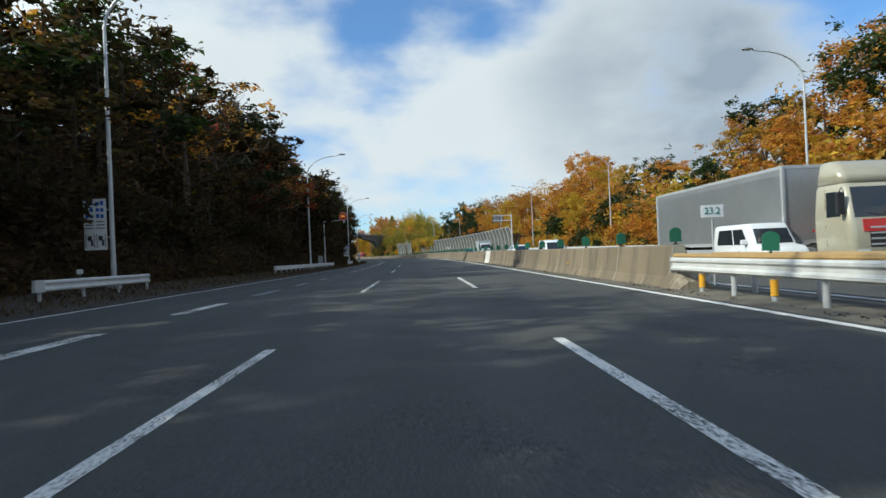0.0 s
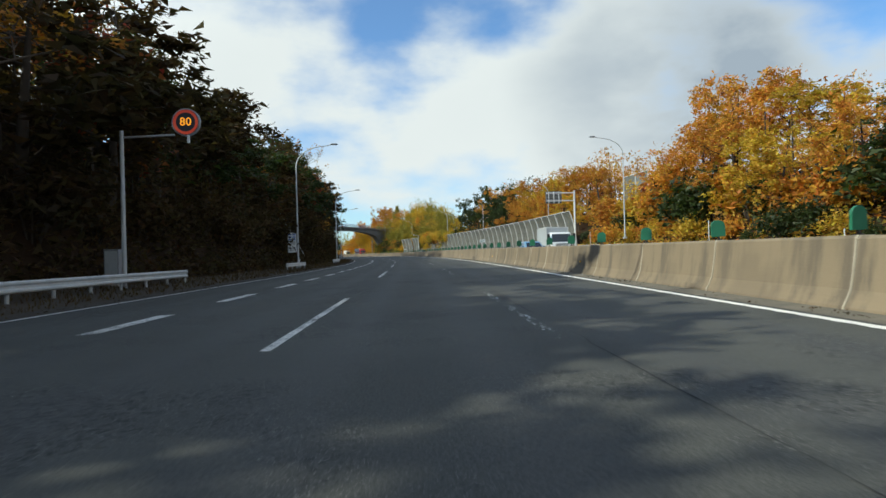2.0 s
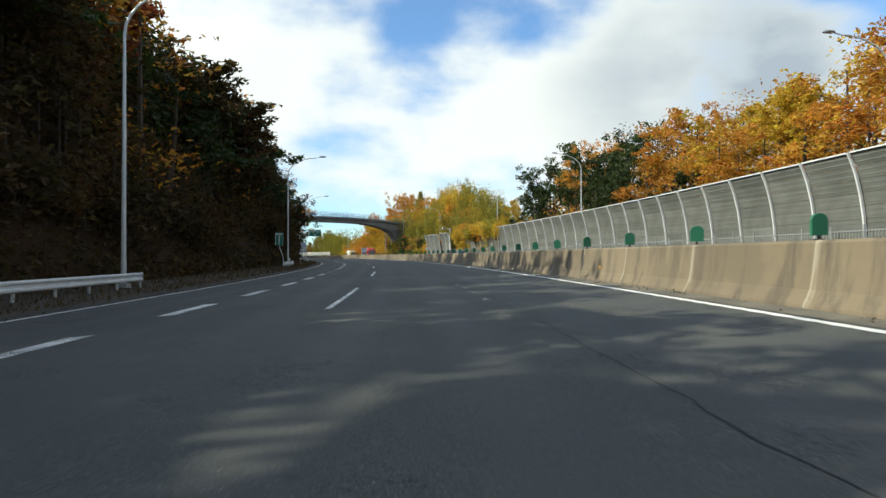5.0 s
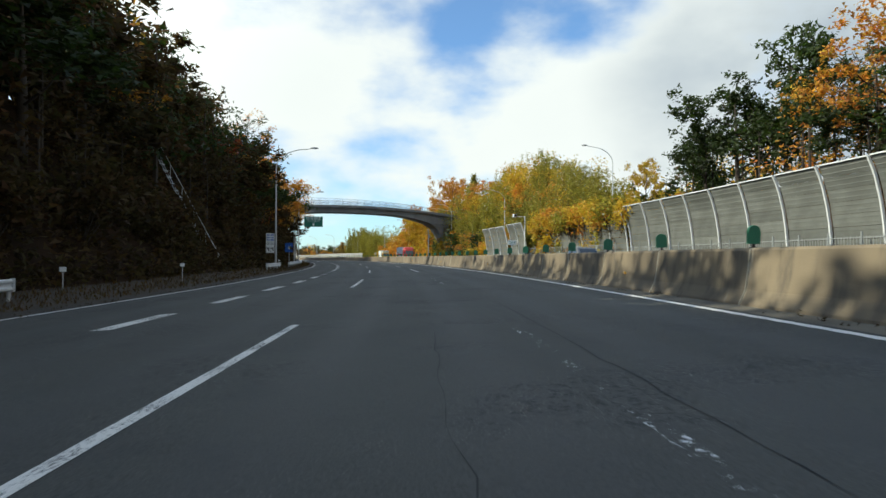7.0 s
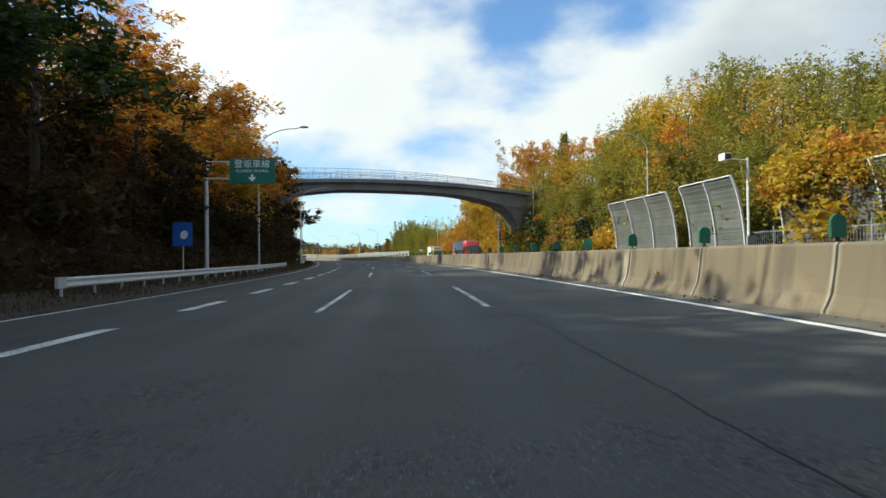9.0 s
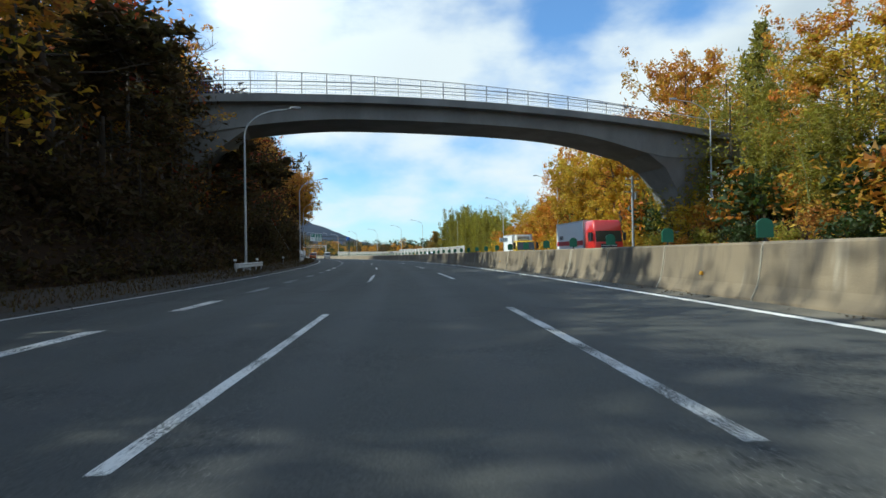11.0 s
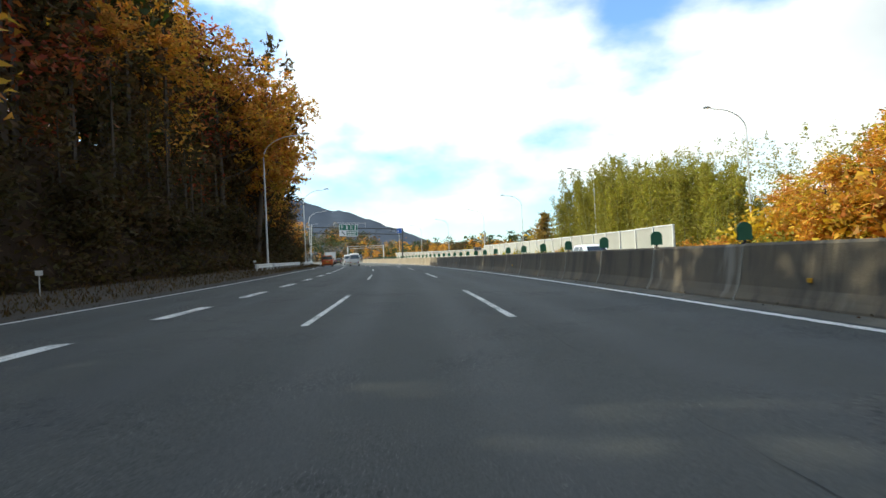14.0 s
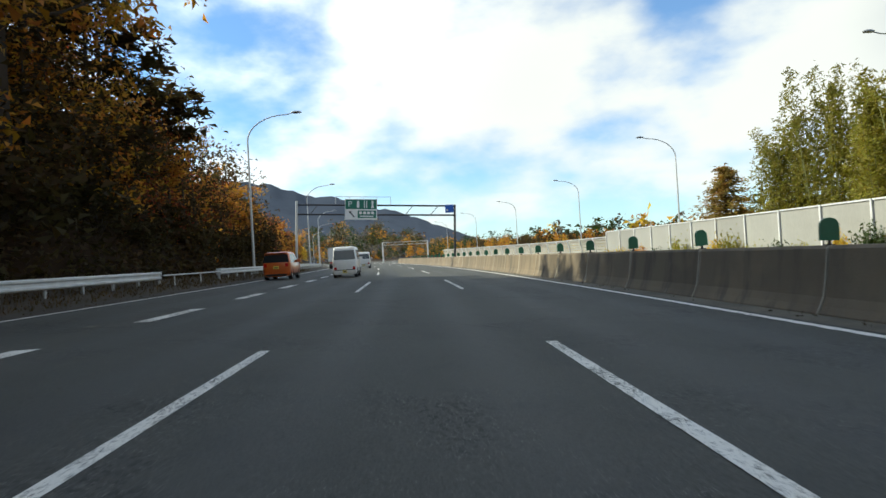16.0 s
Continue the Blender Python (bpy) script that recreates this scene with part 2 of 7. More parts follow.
def asphalt(name):
    m = bpy.data.materials.new(name)
    m.use_nodes = True
    n = Nodes(m.node_tree)
    pos = n.add("ShaderNodeNewGeometry").outputs["Position"]
    stone = n.noise(pos, 55.0, 4.0, 0.7)
    patch = n.noise(pos, 0.16, 5.0, 0.55)
    stain = n.noise(pos, 1.3, 5.0, 0.6)
    uv = n.add("ShaderNodeUVMap")
    sep = n.add("ShaderNodeSeparateXYZ")
    n.put(sep.inputs[0], uv.outputs[0])
    # wheel tracks are a little smoother and darker; u is metres across, v metres along
    lane = n.math("FRACT", n.math("DIVIDE", n.math("ADD", sep.outputs[0], 1.94 + 36.0), 3.6))
    track = n.math("ABSOLUTE", n.math("SUBTRACT", n.math("ABSOLUTE", n.math("SUBTRACT", lane, 0.5)), 0.24))
    track = n.math("SUBTRACT", 1.0, n.band(track, 0.03, 0.16))
    col = n.mix(n.band(stone, 0.3, 0.75), (0.032, 0.0335, 0.0305), (0.099, 0.099, 0.088))
    col = n.mix(n.math("MULTIPLY", n.band(patch, 0.35, 0.7), 0.45), col, (0.093, 0.092, 0.081))
    col = n.mix(n.math("MULTIPLY", n.band(stain, 0.5, 0.75), 0.35), col, (0.044, 0.045, 0.046))
    col = n.mix(n.math("MULTIPLY", track, 0.30), col, (0.042, 0.043, 0.045))
    worn = n.noise(pos, 0.45, 4.0, 0.6)
    pit = n.noise(pos, 17.0, 3.0, 0.7)
    ravel = n.math("MULTIPLY", n.band(worn, 0.50, 0.62), n.band(pit, 0.50, 0.62))
    col = n.mix(n.math("MULTIPLY", ravel, 0.75), col, (0.016, 0.016, 0.017))
    chip = n.math("MULTIPLY", n.band(n.noise(pos, 70.0, 2.0, 0.5), 0.66, 0.70), n.band(worn, 0.42, 0.6))
    col = n.mix(chip, col, (0.34, 0.33, 0.30))
    stone = n.math("SUBTRACT", stone, n.math("MULTIPLY", ravel, 0.8))
    sh = n.add("ShaderNodeBsdfPrincipled")
    n.put(sh.inputs["Base Color"], col)
    n.put(sh.inputs["Roughness"], n.math("SUBTRACT", 0.86, n.math("MULTIPLY", track, 0.10)))
    n.put(sh.inputs["Specular IOR Level"], 0.35)
    b = n.add("ShaderNodeBump")
    n.put(b.inputs["Strength"], 0.55)
    n.put(b.inputs["Distance"], 0.012)
    n.put(b.inputs["Height"], stone)
    n.put(sh.inputs["Normal"], b.outputs[0])
    n.put(n.add("ShaderNodeOutputMaterial").inputs[0], sh.outputs[0])
    return m


def stained_concrete(name, base=(0.208, 0.160, 0.100)):
    """Old cast concrete with dark run-off streaks and pale lime patches."""
    m = bpy.data.materials.new(name)
    m.use_nodes = True
    n = Nodes(m.node_tree)
    pos = n.add("ShaderNodeNewGeometry").outputs["Position"]
    runs = n.noise(n.scaled(pos, (1.0, 1.0, 0.12)), 1.7, 5.0, 0.65)
    blot = n.noise(pos, 0.35, 4.0, 0.55)
    grain = n.noise(pos, 26.0, 4.0, 0.65)
    lime = n.noise(n.scaled(pos, (1.0, 1.0, 0.2)), 0.9, 4.0, 0.6)
    col = n.mix(n.math("MULTIPLY", n.band(runs, 0.46, 0.64), 0.75), base, (0.082, 0.066, 0.048))
    col = n.mix(n.math("MULTIPLY", n.band(blot, 0.47, 0.57), 0.60), col, (0.14, 0.108, 0.070))
    col = n.mix(n.math("MULTIPLY", n.band(lime, 0.62, 0.74), 0.5), col, (0.52, 0.46, 0.36))
    col = n.mix(n.math("MULTIPLY", grain, 0.25), col, (0.18, 0.16, 0.13))
    # lime washed out of the joints, and splash dirt with a ragged edge
    sep = n.add("ShaderNodeSeparateXYZ")
    n.put(sep.inputs[0], n.add("ShaderNodeTexCoord").outputs["Object"])
    off = n.math("ABSOLUTE", n.math("SUBTRACT", sep.outputs[1], 2.01))
    edge = n.math("MULTIPLY", n.band(n.math("ADD", off, n.math("MULTIPLY", lime, 0.55)), 2.20, 2.32), n.band(runs, 0.42, 0.55))
    col = n.mix(n.math("MULTIPLY", edge, 0.6), col, (0.42, 0.36, 0.27))
    tone = n.math("ADD", n.math("MULTIPLY", n.add("ShaderNodeObjectInfo").outputs["Random"], 0.22), 0.86)
    g = n.add("ShaderNodeCombineColor")
    for i in range(3):
        n.put(g.inputs[i], tone)
    col = n.mix(1.0, col, g.outputs[0], "MULTIPLY")
    sh = n.add("ShaderNodeBsdfPrincipled")
    n.put(sh.inputs["Base Color"], col)
    n.put(sh.inputs["Roughness"], 0.9)
    b = n.add("ShaderNodeBump")
    n.put(b.inputs["Strength"], 0.4)
    n.put(b.inputs["Distance"], 0.015)
    n.put(b.inputs["Height"], n.math("ADD", grain, n.math("MULTIPLY", runs, 0.6)))
    n.put(sh.inputs["Normal"], b.outputs[0])
    n.put(n.add("ShaderNodeOutputMaterial").inputs[0], sh.outputs[0])
    return m


ASPHALT = asphalt("asphalt")
PAINT = road_paint("road_paint", (0.80, 0.775, 0.71), 0.532, 36.0)
PAINT_WORN = road_paint("worn_road_paint", (0.64, 0.63, 0.60), 0.525, 45.0)
PAINT_GONE = road_paint("flaked_road_paint", (0.86, 0.86, 0.84), 0.437, 15.0)
PAINT_LINE = road_paint("edge_line_paint", (0.84, 0.81, 0.75), 0.60, 50.0)
PAINT_FADED = road_paint("faded_road_paint", (0.30, 0.31, 0.31), 0.51, 40.0)
PAINT_SPECKS = road_paint("last_specks_of_road_paint", (0.86, 0.86, 0.84), 0.415, 15.0)
SEAM = material("tar_seam", (0.044, 0.044, 0.045), 0.9, scale=3, fine=40, amount=0.6, bump=0.3, spec=0.2)
CONCRETE = stained_concrete("stained_concrete")
CONCRETE_NEW = material("pale_new_concrete", (0.66, 0.63, 0.56), 0.85, scale=1.5, fine=30, amount=0.35, dark=(0.45, 0.42, 0.36))
BRIDGE = material("bridge_concrete", (0.20, 0.197, 0.190), 0.9, scale=0.4, fine=12, amount=0.8, dark=(0.10, 0.097, 0.09), stretch=(1, 1, 0.4))
GALV = material("galvanised_steel", (0.52, 0.53, 0.53), 0.5, 0.35, scale=2.5, fine=30, amount=0.4, dark=(0.36, 0.36, 0.36), bump=0.05)
RAIL_WHITE = material("white_rail_paint", (0.62, 0.62, 0.60), 0.5, 0.0, scale=3, fine=40, amount=0.5, dark=(0.36, 0.35, 0.32), bump=0.05)
RAIL_RUST = material("ochre_rail_edge", (0.42, 0.27, 0.10), 0.6, scale=4, fine=40, amount=0.6, dark=(0.25, 0.15, 0.06))
YELLOW = material("yellow_reflector", (0.75, 0.38, 0.03), 0.45, scale=8, fine=60, amount=0.2, bump=0.02)
GREEN_BOARD = material("green_board_paint", (0.020, 0.135, 0.070), 0.5, scale=3, fine=40, amount=0.5, dark=(0.012, 0.080, 0.045), per_object=-0.2, bump=0.05)
SIGN_GREEN = material("sign_green", (0.008, 0.14, 0.095), 0.45, scale=1, fine=20, amount=0.25, bump=0)
SIGN_BLUE = material("sign_blue", (0.015, 0.11, 0.48), 0.45, scale=1, fine=20, amount=0.25, bump=0)
SIGN_WHITE = material("sign_white", (0.78, 0.79, 0.78), 0.5, scale=1.5, fine=20, amount=0.2, dark=(0.6, 0.6, 0.58), bump=0)
SIGN_DARK = material("sign_dark", (0.03, 0.03, 0.035), 0.5, bump=0)
SIGN_BACK = material("sign_back", (0.30, 0.31, 0.32), 0.5, 0.3, bump=0.02)
PANEL_GREY = material("noise_panel_grey", (0.138, 0.140, 0.122), 0.7, 0.0, scale=0.8, fine=18, amount=0.7, dark=(0.070, 0.070, 0.058), per_object=-0.16, bump=0.1)
FENCE_DULL = material("dull_fence_steel", (0.30, 0.31, 0.30), 0.6, 0.3, scale=2.5, fine=30, amount=0.5, dark=(0.18, 0.18, 0.17), bump=0.05)
PANEL_PALE = material("noise_panel_pale_grey", (0.30, 0.295, 0.265), 0.7, scale=0.7, fine=14, amount=0.5, dark=(0.22, 0.215, 0.19), per_object=-0.10, bump=0.1, stretch=(1, 1, 0.3))
LEAF_MIX = material("green_and_russet_leaves", (0.24, 0.20, 0.06), 0.6, scale=0.9, fine=3, amount=0.7, dark=(0.46, 0.22, 0.07), per_island=0.5, bump=0, spec=0.3, through=(1.0, 0.9, 0.5))
LEAF_OLIVE = material("olive_conifer_leaves", (0.29, 0.255, 0.055), 0.6, scale=0.4, fine=3, amount=0.7, dark=(0.13, 0.13, 0.032), per_island=0.45, per_object=0.2, bump=0, spec=0.3, through=(1.0, 1.0, 0.5))
PANEL_BEIGE = material("noise_panel_beige", (0.36, 0.34, 0.29), 0.7, scale=0.7, fine=14, amount=0.5, dark=(0.44, 0.42, 0.35), per_object=-0.10, bump=0.1)
POST_WHITE = material("post_white", (0.64, 0.64, 0.62), 0.5, scale=2, fine=30, amount=0.4, bump=0.04)
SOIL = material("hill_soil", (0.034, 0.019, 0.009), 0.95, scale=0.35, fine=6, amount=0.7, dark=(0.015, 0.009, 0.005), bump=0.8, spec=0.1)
VERGE = material("dry_grass_verge", (0.050, 0.036, 0.022), 0.95, scale=0.8, fine=14, amount=0.7, dark=(0.026, 0.020, 0.012), bump=0.8)
MORTAR = material("joint_mortar", (0.40, 0.36, 0.28), 0.9, scale=2.0, fine=30, amount=0.6, dark=(0.22, 0.19, 0.14))
BARK = material("bark", (0.062, 0.046, 0.033), 0.95, scale=4, fine=30, amount=0.6, dark=(0.04, 0.03, 0.022), bump=0.6, stretch=(1, 1, 0.25))
BARK_PALE = material("pale_bark", (0.13, 0.098, 0.075), 0.95, scale=4, fine=30, amount=0.5, bump=0.5, stretch=(1, 1, 0.25))
LEAF_ORANGE = material("orange_leaves", (0.56, 0.26, 0.038), 0.6, scale=0.5, fine=3, amount=0.6, dark=(0.30, 0.125, 0.026), per_island=0.4,
                       per_object=0.15, bump=0, spec=0.25, through=(1.0, 0.9, 0.6), hues=[(0.36, 0.30, 0.055), (0.58, 0.31, 0.035), (0.48, 0.19, 0.05), (0.62, 0.39, 0.045), (0.42, 0.24, 0.08), (0.58, 0.27, 0.03), (0.34, 0.28, 0.05)])
LEAF_YELLOW = material("yellow_leaves", (0.54, 0.36, 0.045), 0.6, scale=0.5, fine=3, amount=0.5, dark=(0.34, 0.26, 0.04), per_island=0.35,
                       per_object=0.15, bump=0, spec=0.25, through=(1.0, 0.95, 0.5))
LEAF_RED = material("red_brown_leaves", (0.30, 0.085, 0.030), 0.6, scale=0.5, fine=3, amount=0.6, dark=(0.16, 0.05, 0.02), per_island=0.4,
                    per_object=0.2, bump=0, spec=0.25, through=(1.0, 0.8, 0.6))
LEAF_GREEN = material("evergreen_leaves", (0.048, 0.066, 0.018), 0.55, scale=0.5, fine=3, amount=0.6, dark=(0.024, 0.036, 0.011), per_island=0.45,
                      per_object=0.25, bump=0, spec=0.4, through=(0.8, 1.0, 0.4))
# far bare trees; the muted grey-brown has distance haze put into it
LEAF_HAZED = material("far_twigs_hazed", (0.21, 0.17, 0.12), 0.9, scale=0.2, fine=3, amount=0.6, dark=(0.12, 0.105, 0.085), per_island=0.4, bump=0, spec=0.1)
LEAF_BAMBOO = material("bamboo_leaves", (0.31, 0.272, 0.048), 0.6, scale=0.35, fine=3, amount=0.75, dark=(0.13, 0.13, 0.026), per_island=0.35,
                       per_object=0.2, bump=0, spec=0.3, through=(1.0, 1.0, 0.5))
# the bank's shade is put into this leaf colour; litter and creepers share it
LEAF_SHADE_DARK = material("leaves_shade_in_colour", (0.060, 0.045, 0.024), 0.8, scale=0.4, fine=3, amount=0.7, dark=(0.032, 0.026, 0.015), per_island=0.5,
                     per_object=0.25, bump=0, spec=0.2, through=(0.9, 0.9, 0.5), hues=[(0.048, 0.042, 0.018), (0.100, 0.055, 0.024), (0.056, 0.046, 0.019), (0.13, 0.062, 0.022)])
# blue-grey instead of a woodland colour: distance haze is put into the base
FAR_WOOD_HAZED = material("far_wooded_hill_hazed", (0.052, 0.066, 0.092), 1.0, scale=0.012, fine=0.09, amount=0.6, dark=(0.032, 0.042, 0.062), bump=0, spec=0.1)
TYRE = material("tyre_rubber", (0.018, 0.018, 0.019), 0.85, bump=0.1, fine=60)
RIM = material("wheel_rim", (0.50, 0.51, 0.52), 0.35, 0.7, bump=0)
PLASTIC = material("black_plastic", (0.025, 0.025, 0.027), 0.6, bump=0.05)
GLASS = glossy("vehicle_glass")
RED_LENS = glossy("red_lens", (0.45, 0.012, 0.012), 0.15)
CLEAR_LENS = glossy("clear_lens", (0.62, 0.64, 0.66), 0.12)
PLATE = material("number_plate", (0.70, 0.55, 0.08), 0.5, bump=0)


def car_paint(name, base, metal=0.0):
    return material(name, base, 0.32, metal, scale=1.2, fine=6, amount=0.18, bump=0, coat=0.6)


# ---------------------------------------------------------------- building helpers
def link(name, bm, mat_, parent=None, label="", smooth=False):
    mesh = bpy.data.meshes.new(name)
    bm.to_mesh(mesh)
    bm.free()
    for m in mat_ if isinstance(mat_, (list, tuple)) else [mat_]:
        mesh.materials.append(m)
    if smooth:
        for p in mesh.polygons:
            p.use_smooth = True
    ob = new(name, mesh)
    if parent is not None:
        ob.parent = parent
    if label:
        ob["label"] = label
    return ob


def part(name, bm, mat_, parent, label="", smooth=False):
    return link(name, bm, mat_, parent, label, smooth)


def box(bm, x0, x1, y0, y1, z0, z1, bevel=0.0):
    c = [bm.verts.new((x, y, z)) for x in (x0, x1) for y in (y0, y1) for z in (z0, z1)]
    f = [bm.faces.new([c[i] for i in q]) for q in ((0, 1, 3, 2), (4, 6, 7, 5), (0, 4, 5, 1), (2, 3, 7, 6), (0, 2, 6, 4), (1, 5, 7, 3))]
    if bevel:
        edges = list({e for q in f for e in q.edges})
        bmesh.ops.bevel(bm, geom=edges, offset=bevel, segments=2, affect="EDGES", profile=0.6)
    return bm


def boxed(x0, x1, y0, y1, z0, z1, bevel=0.0):
    return box(bmesh.new(), x0, x1, y0, y1, z0, z1, bevel)


def tube(bm, pts, radii, sides=8, caps=True):
    """A round bar along a line of points."""
    rings = []
    for i, p in enumerate(pts):
        p = Vector(p)
        a = Vector(pts[max(0, i - 1)])
        b = Vector(pts[min(len(pts) - 1, i + 1)])
        d = (b - a).normalized()
        u = d.orthogonal().normalized() if i == 0 else (u - d * u.dot(d)).normalized()
        v = d.cross(u)
        r = radii[i] if isinstance(radii, (list, tuple)) else radii
        rings.append([bm.verts.new(p + (u * math.cos(2 * math.pi * k / sides) + v * math.sin(2 * math.pi * k / sides)) * r) for k in range(sides)])
    for a, b in zip(rings, rings[1:]):
        for k in range(sides):
            bm.faces.new((a[k], a[(k + 1) % sides], b[(k + 1) % sides], b[k]))
    if caps:
        bm.faces.new(rings[0][::-1])
        bm.faces.new(rings[-1])
    return bm


def extruded(bm, outline, y0, y1):
    """A prism: an outline in x, z drawn out along y."""
    a = [bm.verts.new((x, y0, z)) for x, z in outline]
    b = [bm.verts.new((x, y1, z)) for x, z in outline]
    n = len(outline)
    for i in range(n):
        bm.faces.new((a[i], b[i], b[(i + 1) % n], a[(i + 1) % n]))
    bm.faces.new(a)
    bm.faces.new(b[::-1])
    bmesh.ops.recalc_face_normals(bm, faces=bm.faces[:])
    return bm


def empty(name, m=None, **tags):
    ob = new(name)
    if m is not None:
        ob.matrix_world = m
    return tagged(ob, **tags)


def strip(name, s0, s1, lats, zs, mat_, step=4.0, banked=True, uv=False, parent=None):
    """A sheet along the road: a row of points across it, given as lats and heights, carried from s0 to s1."""
    n = max(1, int(math.ceil((s1 - s0) / step)))
    bm = bmesh.new()
    lay = bm.loops.layers.uv.new("UVMap") if uv else None
    rows = []
    for i in range(n + 1):
        s = s0 + (s1 - s0) * i / n
        rows.append([(bm.verts.new(spot(s, l, z, banked)), l, s) for l, z in zip(lats, zs)])
    for a, b in zip(rows, rows[1:]):
        for k in range(len(lats) - 1):
            q = (a[k], a[k + 1], b[k + 1], b[k])
            f = bm.faces.new([v[0] for v in q])
            if uv:
                for loop, v in zip(f.loops, q):
                    loop[lay].uv = (v[1], v[2])
    return link(name, bm, mat_, parent)

# ---------------------------------------------------------------- ground and paving
def ground_height(s, lat):
    """Metres above the banked paving."""
    left = float(np.interp(s, [-80, 420, 470, 540, 700], [1.0, 1.0, 0.62, 0.42, 0.3]))
    right = float(np.interp(s, [-80, 335, 365, 700], [1.0, 1.0, 0.12, 0.12]))
    if lat < -9:
        a = np.interp(-lat, [9.0, 9.4, 10.3, 12.3, 18.0, 26.0, 45.0, 100.0, 350.0], [-0.30, 0.02, 0.10, 0.35, 8.3, 11.0, 15.5, 23.0, 30.0])
        return float(a) * (left if a > 0.4 else 1.0)
    if lat > 24:
        a = np.interp(lat, [24.0, 24.8, 27.5, 36.0, 50.0, 100.0, 400.0, 1600.0], [-0.30, 0.05, 0.4, 6.0, 9.5, 15.0, 18.0, 20.0])
        return float(a) * (right if a > 0.4 else 1.0)
    return -0.30


bm = bmesh.new()
lats = [-350, -220, -140, -100, -75, -58, -45, -36, -30, -26, -23, -20.5, -18, -16.5, -15, -13.6, -12.3, -11.2, -10.3, -9.4, -9.0, -6, 0, 8, 16, 22,
        24, 24.8, 26, 27.5, 30, 33, 36, 40, 45, 50, 60, 75, 100, 150, 250, 400, 800, 1600]
rows = []
for s in list(np.arange(-80, 520, 4.0)) + list(np.arange(520, 1101, 20.0)):
    row = []
    for l in lats:
        p = spot(s, l, ground_height(s, l))
        if abs(l) > 9 and not 8 <= l <= 24:
            rough_ = 0.05 if -12.3 <= l <= -9 else 0.5
            p.z += rough_ * noise.noise(p * 0.21) + 0.3 * rough_ * noise.noise(p * 0.9)
        row.append(bm.verts.new(p))
    rows.append(row)
for a, b in zip(rows, rows[1:]):
    for k in range(len(lats) - 1):
        f = bm.faces.new((a[k], a[k + 1], b[k + 1], b[k]))
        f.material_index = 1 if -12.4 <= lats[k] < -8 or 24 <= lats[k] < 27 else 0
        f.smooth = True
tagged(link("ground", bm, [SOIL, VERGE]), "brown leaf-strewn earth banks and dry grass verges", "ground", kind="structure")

tagged(strip("road", -60, 1000, [-9.15, -5.3, -2, 1.7, 4, 6.2], [0] * 6, ASPHALT, uv=True),
       "dark grey worn asphalt motorway carriageway", "road", kind="structure")
tagged(strip("road", -60, 1000, [7.2, 11, 15, 19, 24.6], [0] * 5, ASPHALT, uv=True),
       "grey asphalt carriageway for oncoming traffic behind the barrier", "road", kind="structure")
GUTTER = material("dusty_gutter", (0.16, 0.14, 0.105), 0.95, scale=0.9, fine=20, amount=0.9, dark=(0.055, 0.05, 0.042), bump=0.5)
tagged(strip("gutter", -60, 700, [5.74, 5.95, 6.22], [0.004, 0.012, 0.03], GUTTER),
       "dusty pale gutter strip at the foot of the barrier", "gutter", kind="structure")
LITTER = material("dark_leafy_gutter", (0.045, 0.036, 0.026), 0.95, scale=1.1, fine=24, amount=0.9, dark=(0.020, 0.017, 0.013), bump=0.6)
tagged(strip("gutter", -60, 700, [-9.35, -9.0, -8.78], [0.05, 0.012, 0.004], LITTER),
       "leaf-littered gutter at the edge of the verge", "gutter", kind="structure")
tagged(strip("median", -60, 700, [6.2, 6.7, 7.2], [0.02, 0.03, 0.02], GUTTER),
       "dusty concrete median strip under the barrier", "median", kind="structure")


# ---------------------------------------------------------------- road markings
def marking(s0, s1, lat, width, mat_, z=0.006, slant=0.0, step=4.0):
    n = max(1, int((s1 - s0) / step))
    bm = bmesh.new()
    row = []
    for i in range(n + 1):
        s = s0 + (s1 - s0) * i / n
        row.append((bm.verts.new(spot(s, lat - width / 2, z)), bm.verts.new(spot(s + slant, lat + width / 2, z))))
    for a, b in zip(row, row[1:]):
        bm.faces.new((a[0], a[1], b[1], b[0]))
    return link("road_marking", bm, mat_)


def say(ob, label, group):
    return tagged(ob, label, "road marking", group, "structure")


# the line beside the barrier carries raised cross ribs, so that its edge is toothed
bm = bmesh.new()
row = []
for i in range(int(950 / 0.3)):
    s = -50 + 0.3 * i
    tooth = 0.03 if i % 2 else 0.0
    row.append((bm.verts.new(spot(s, 5.43 - tooth, 0.006)), bm.verts.new(spot(s, 5.59 - tooth * 0.5, 0.006 + 0.15 * tooth))))
for a, b in zip(row, row[1:]):
    bm.faces.new((a[0], a[1], b[1], b[0]))
say(link("road_marking", bm, PAINT_LINE), "solid white ribbed edge line beside the barrier", "edge lines")
say(marking(-50, 900, -8.62, 0.13, PAINT_LINE), "solid white edge line beside the verge", "edge lines")
say(marking(-50, 900, 8.2, 0.20, PAINT), "solid white edge line of the oncoming carriageway", "edge lines")
say(marking(-50, 900, 22.6, 0.20, PAINT), "solid white edge line of the oncoming carriageway", "edge lines")
ENDS = [(-3, -52.8), (0, 7.1), (1, 25.8), (2, 45.6), (3, 65.3), (4, 86.2), (5, 106.9), (9, 186.5), (10, 206.7), (11, 226.9), (12, 247.0), (15, 309.45), (16, 328.95), (17, 349.55), (18, 371.05), (19, 391.0),
        (20, 410.85), (40, 812.0)]
DRIFT = [(0, 0.05), (46, 0.10), (107, 0.04), (167, 0.05), (186, -0.09), (206, -0.25), (240, -0.10), (270, 0.1), (300, 0.33), (329, 0.36), (349, 0.22), (371, 0.02), (410, 0.0)]


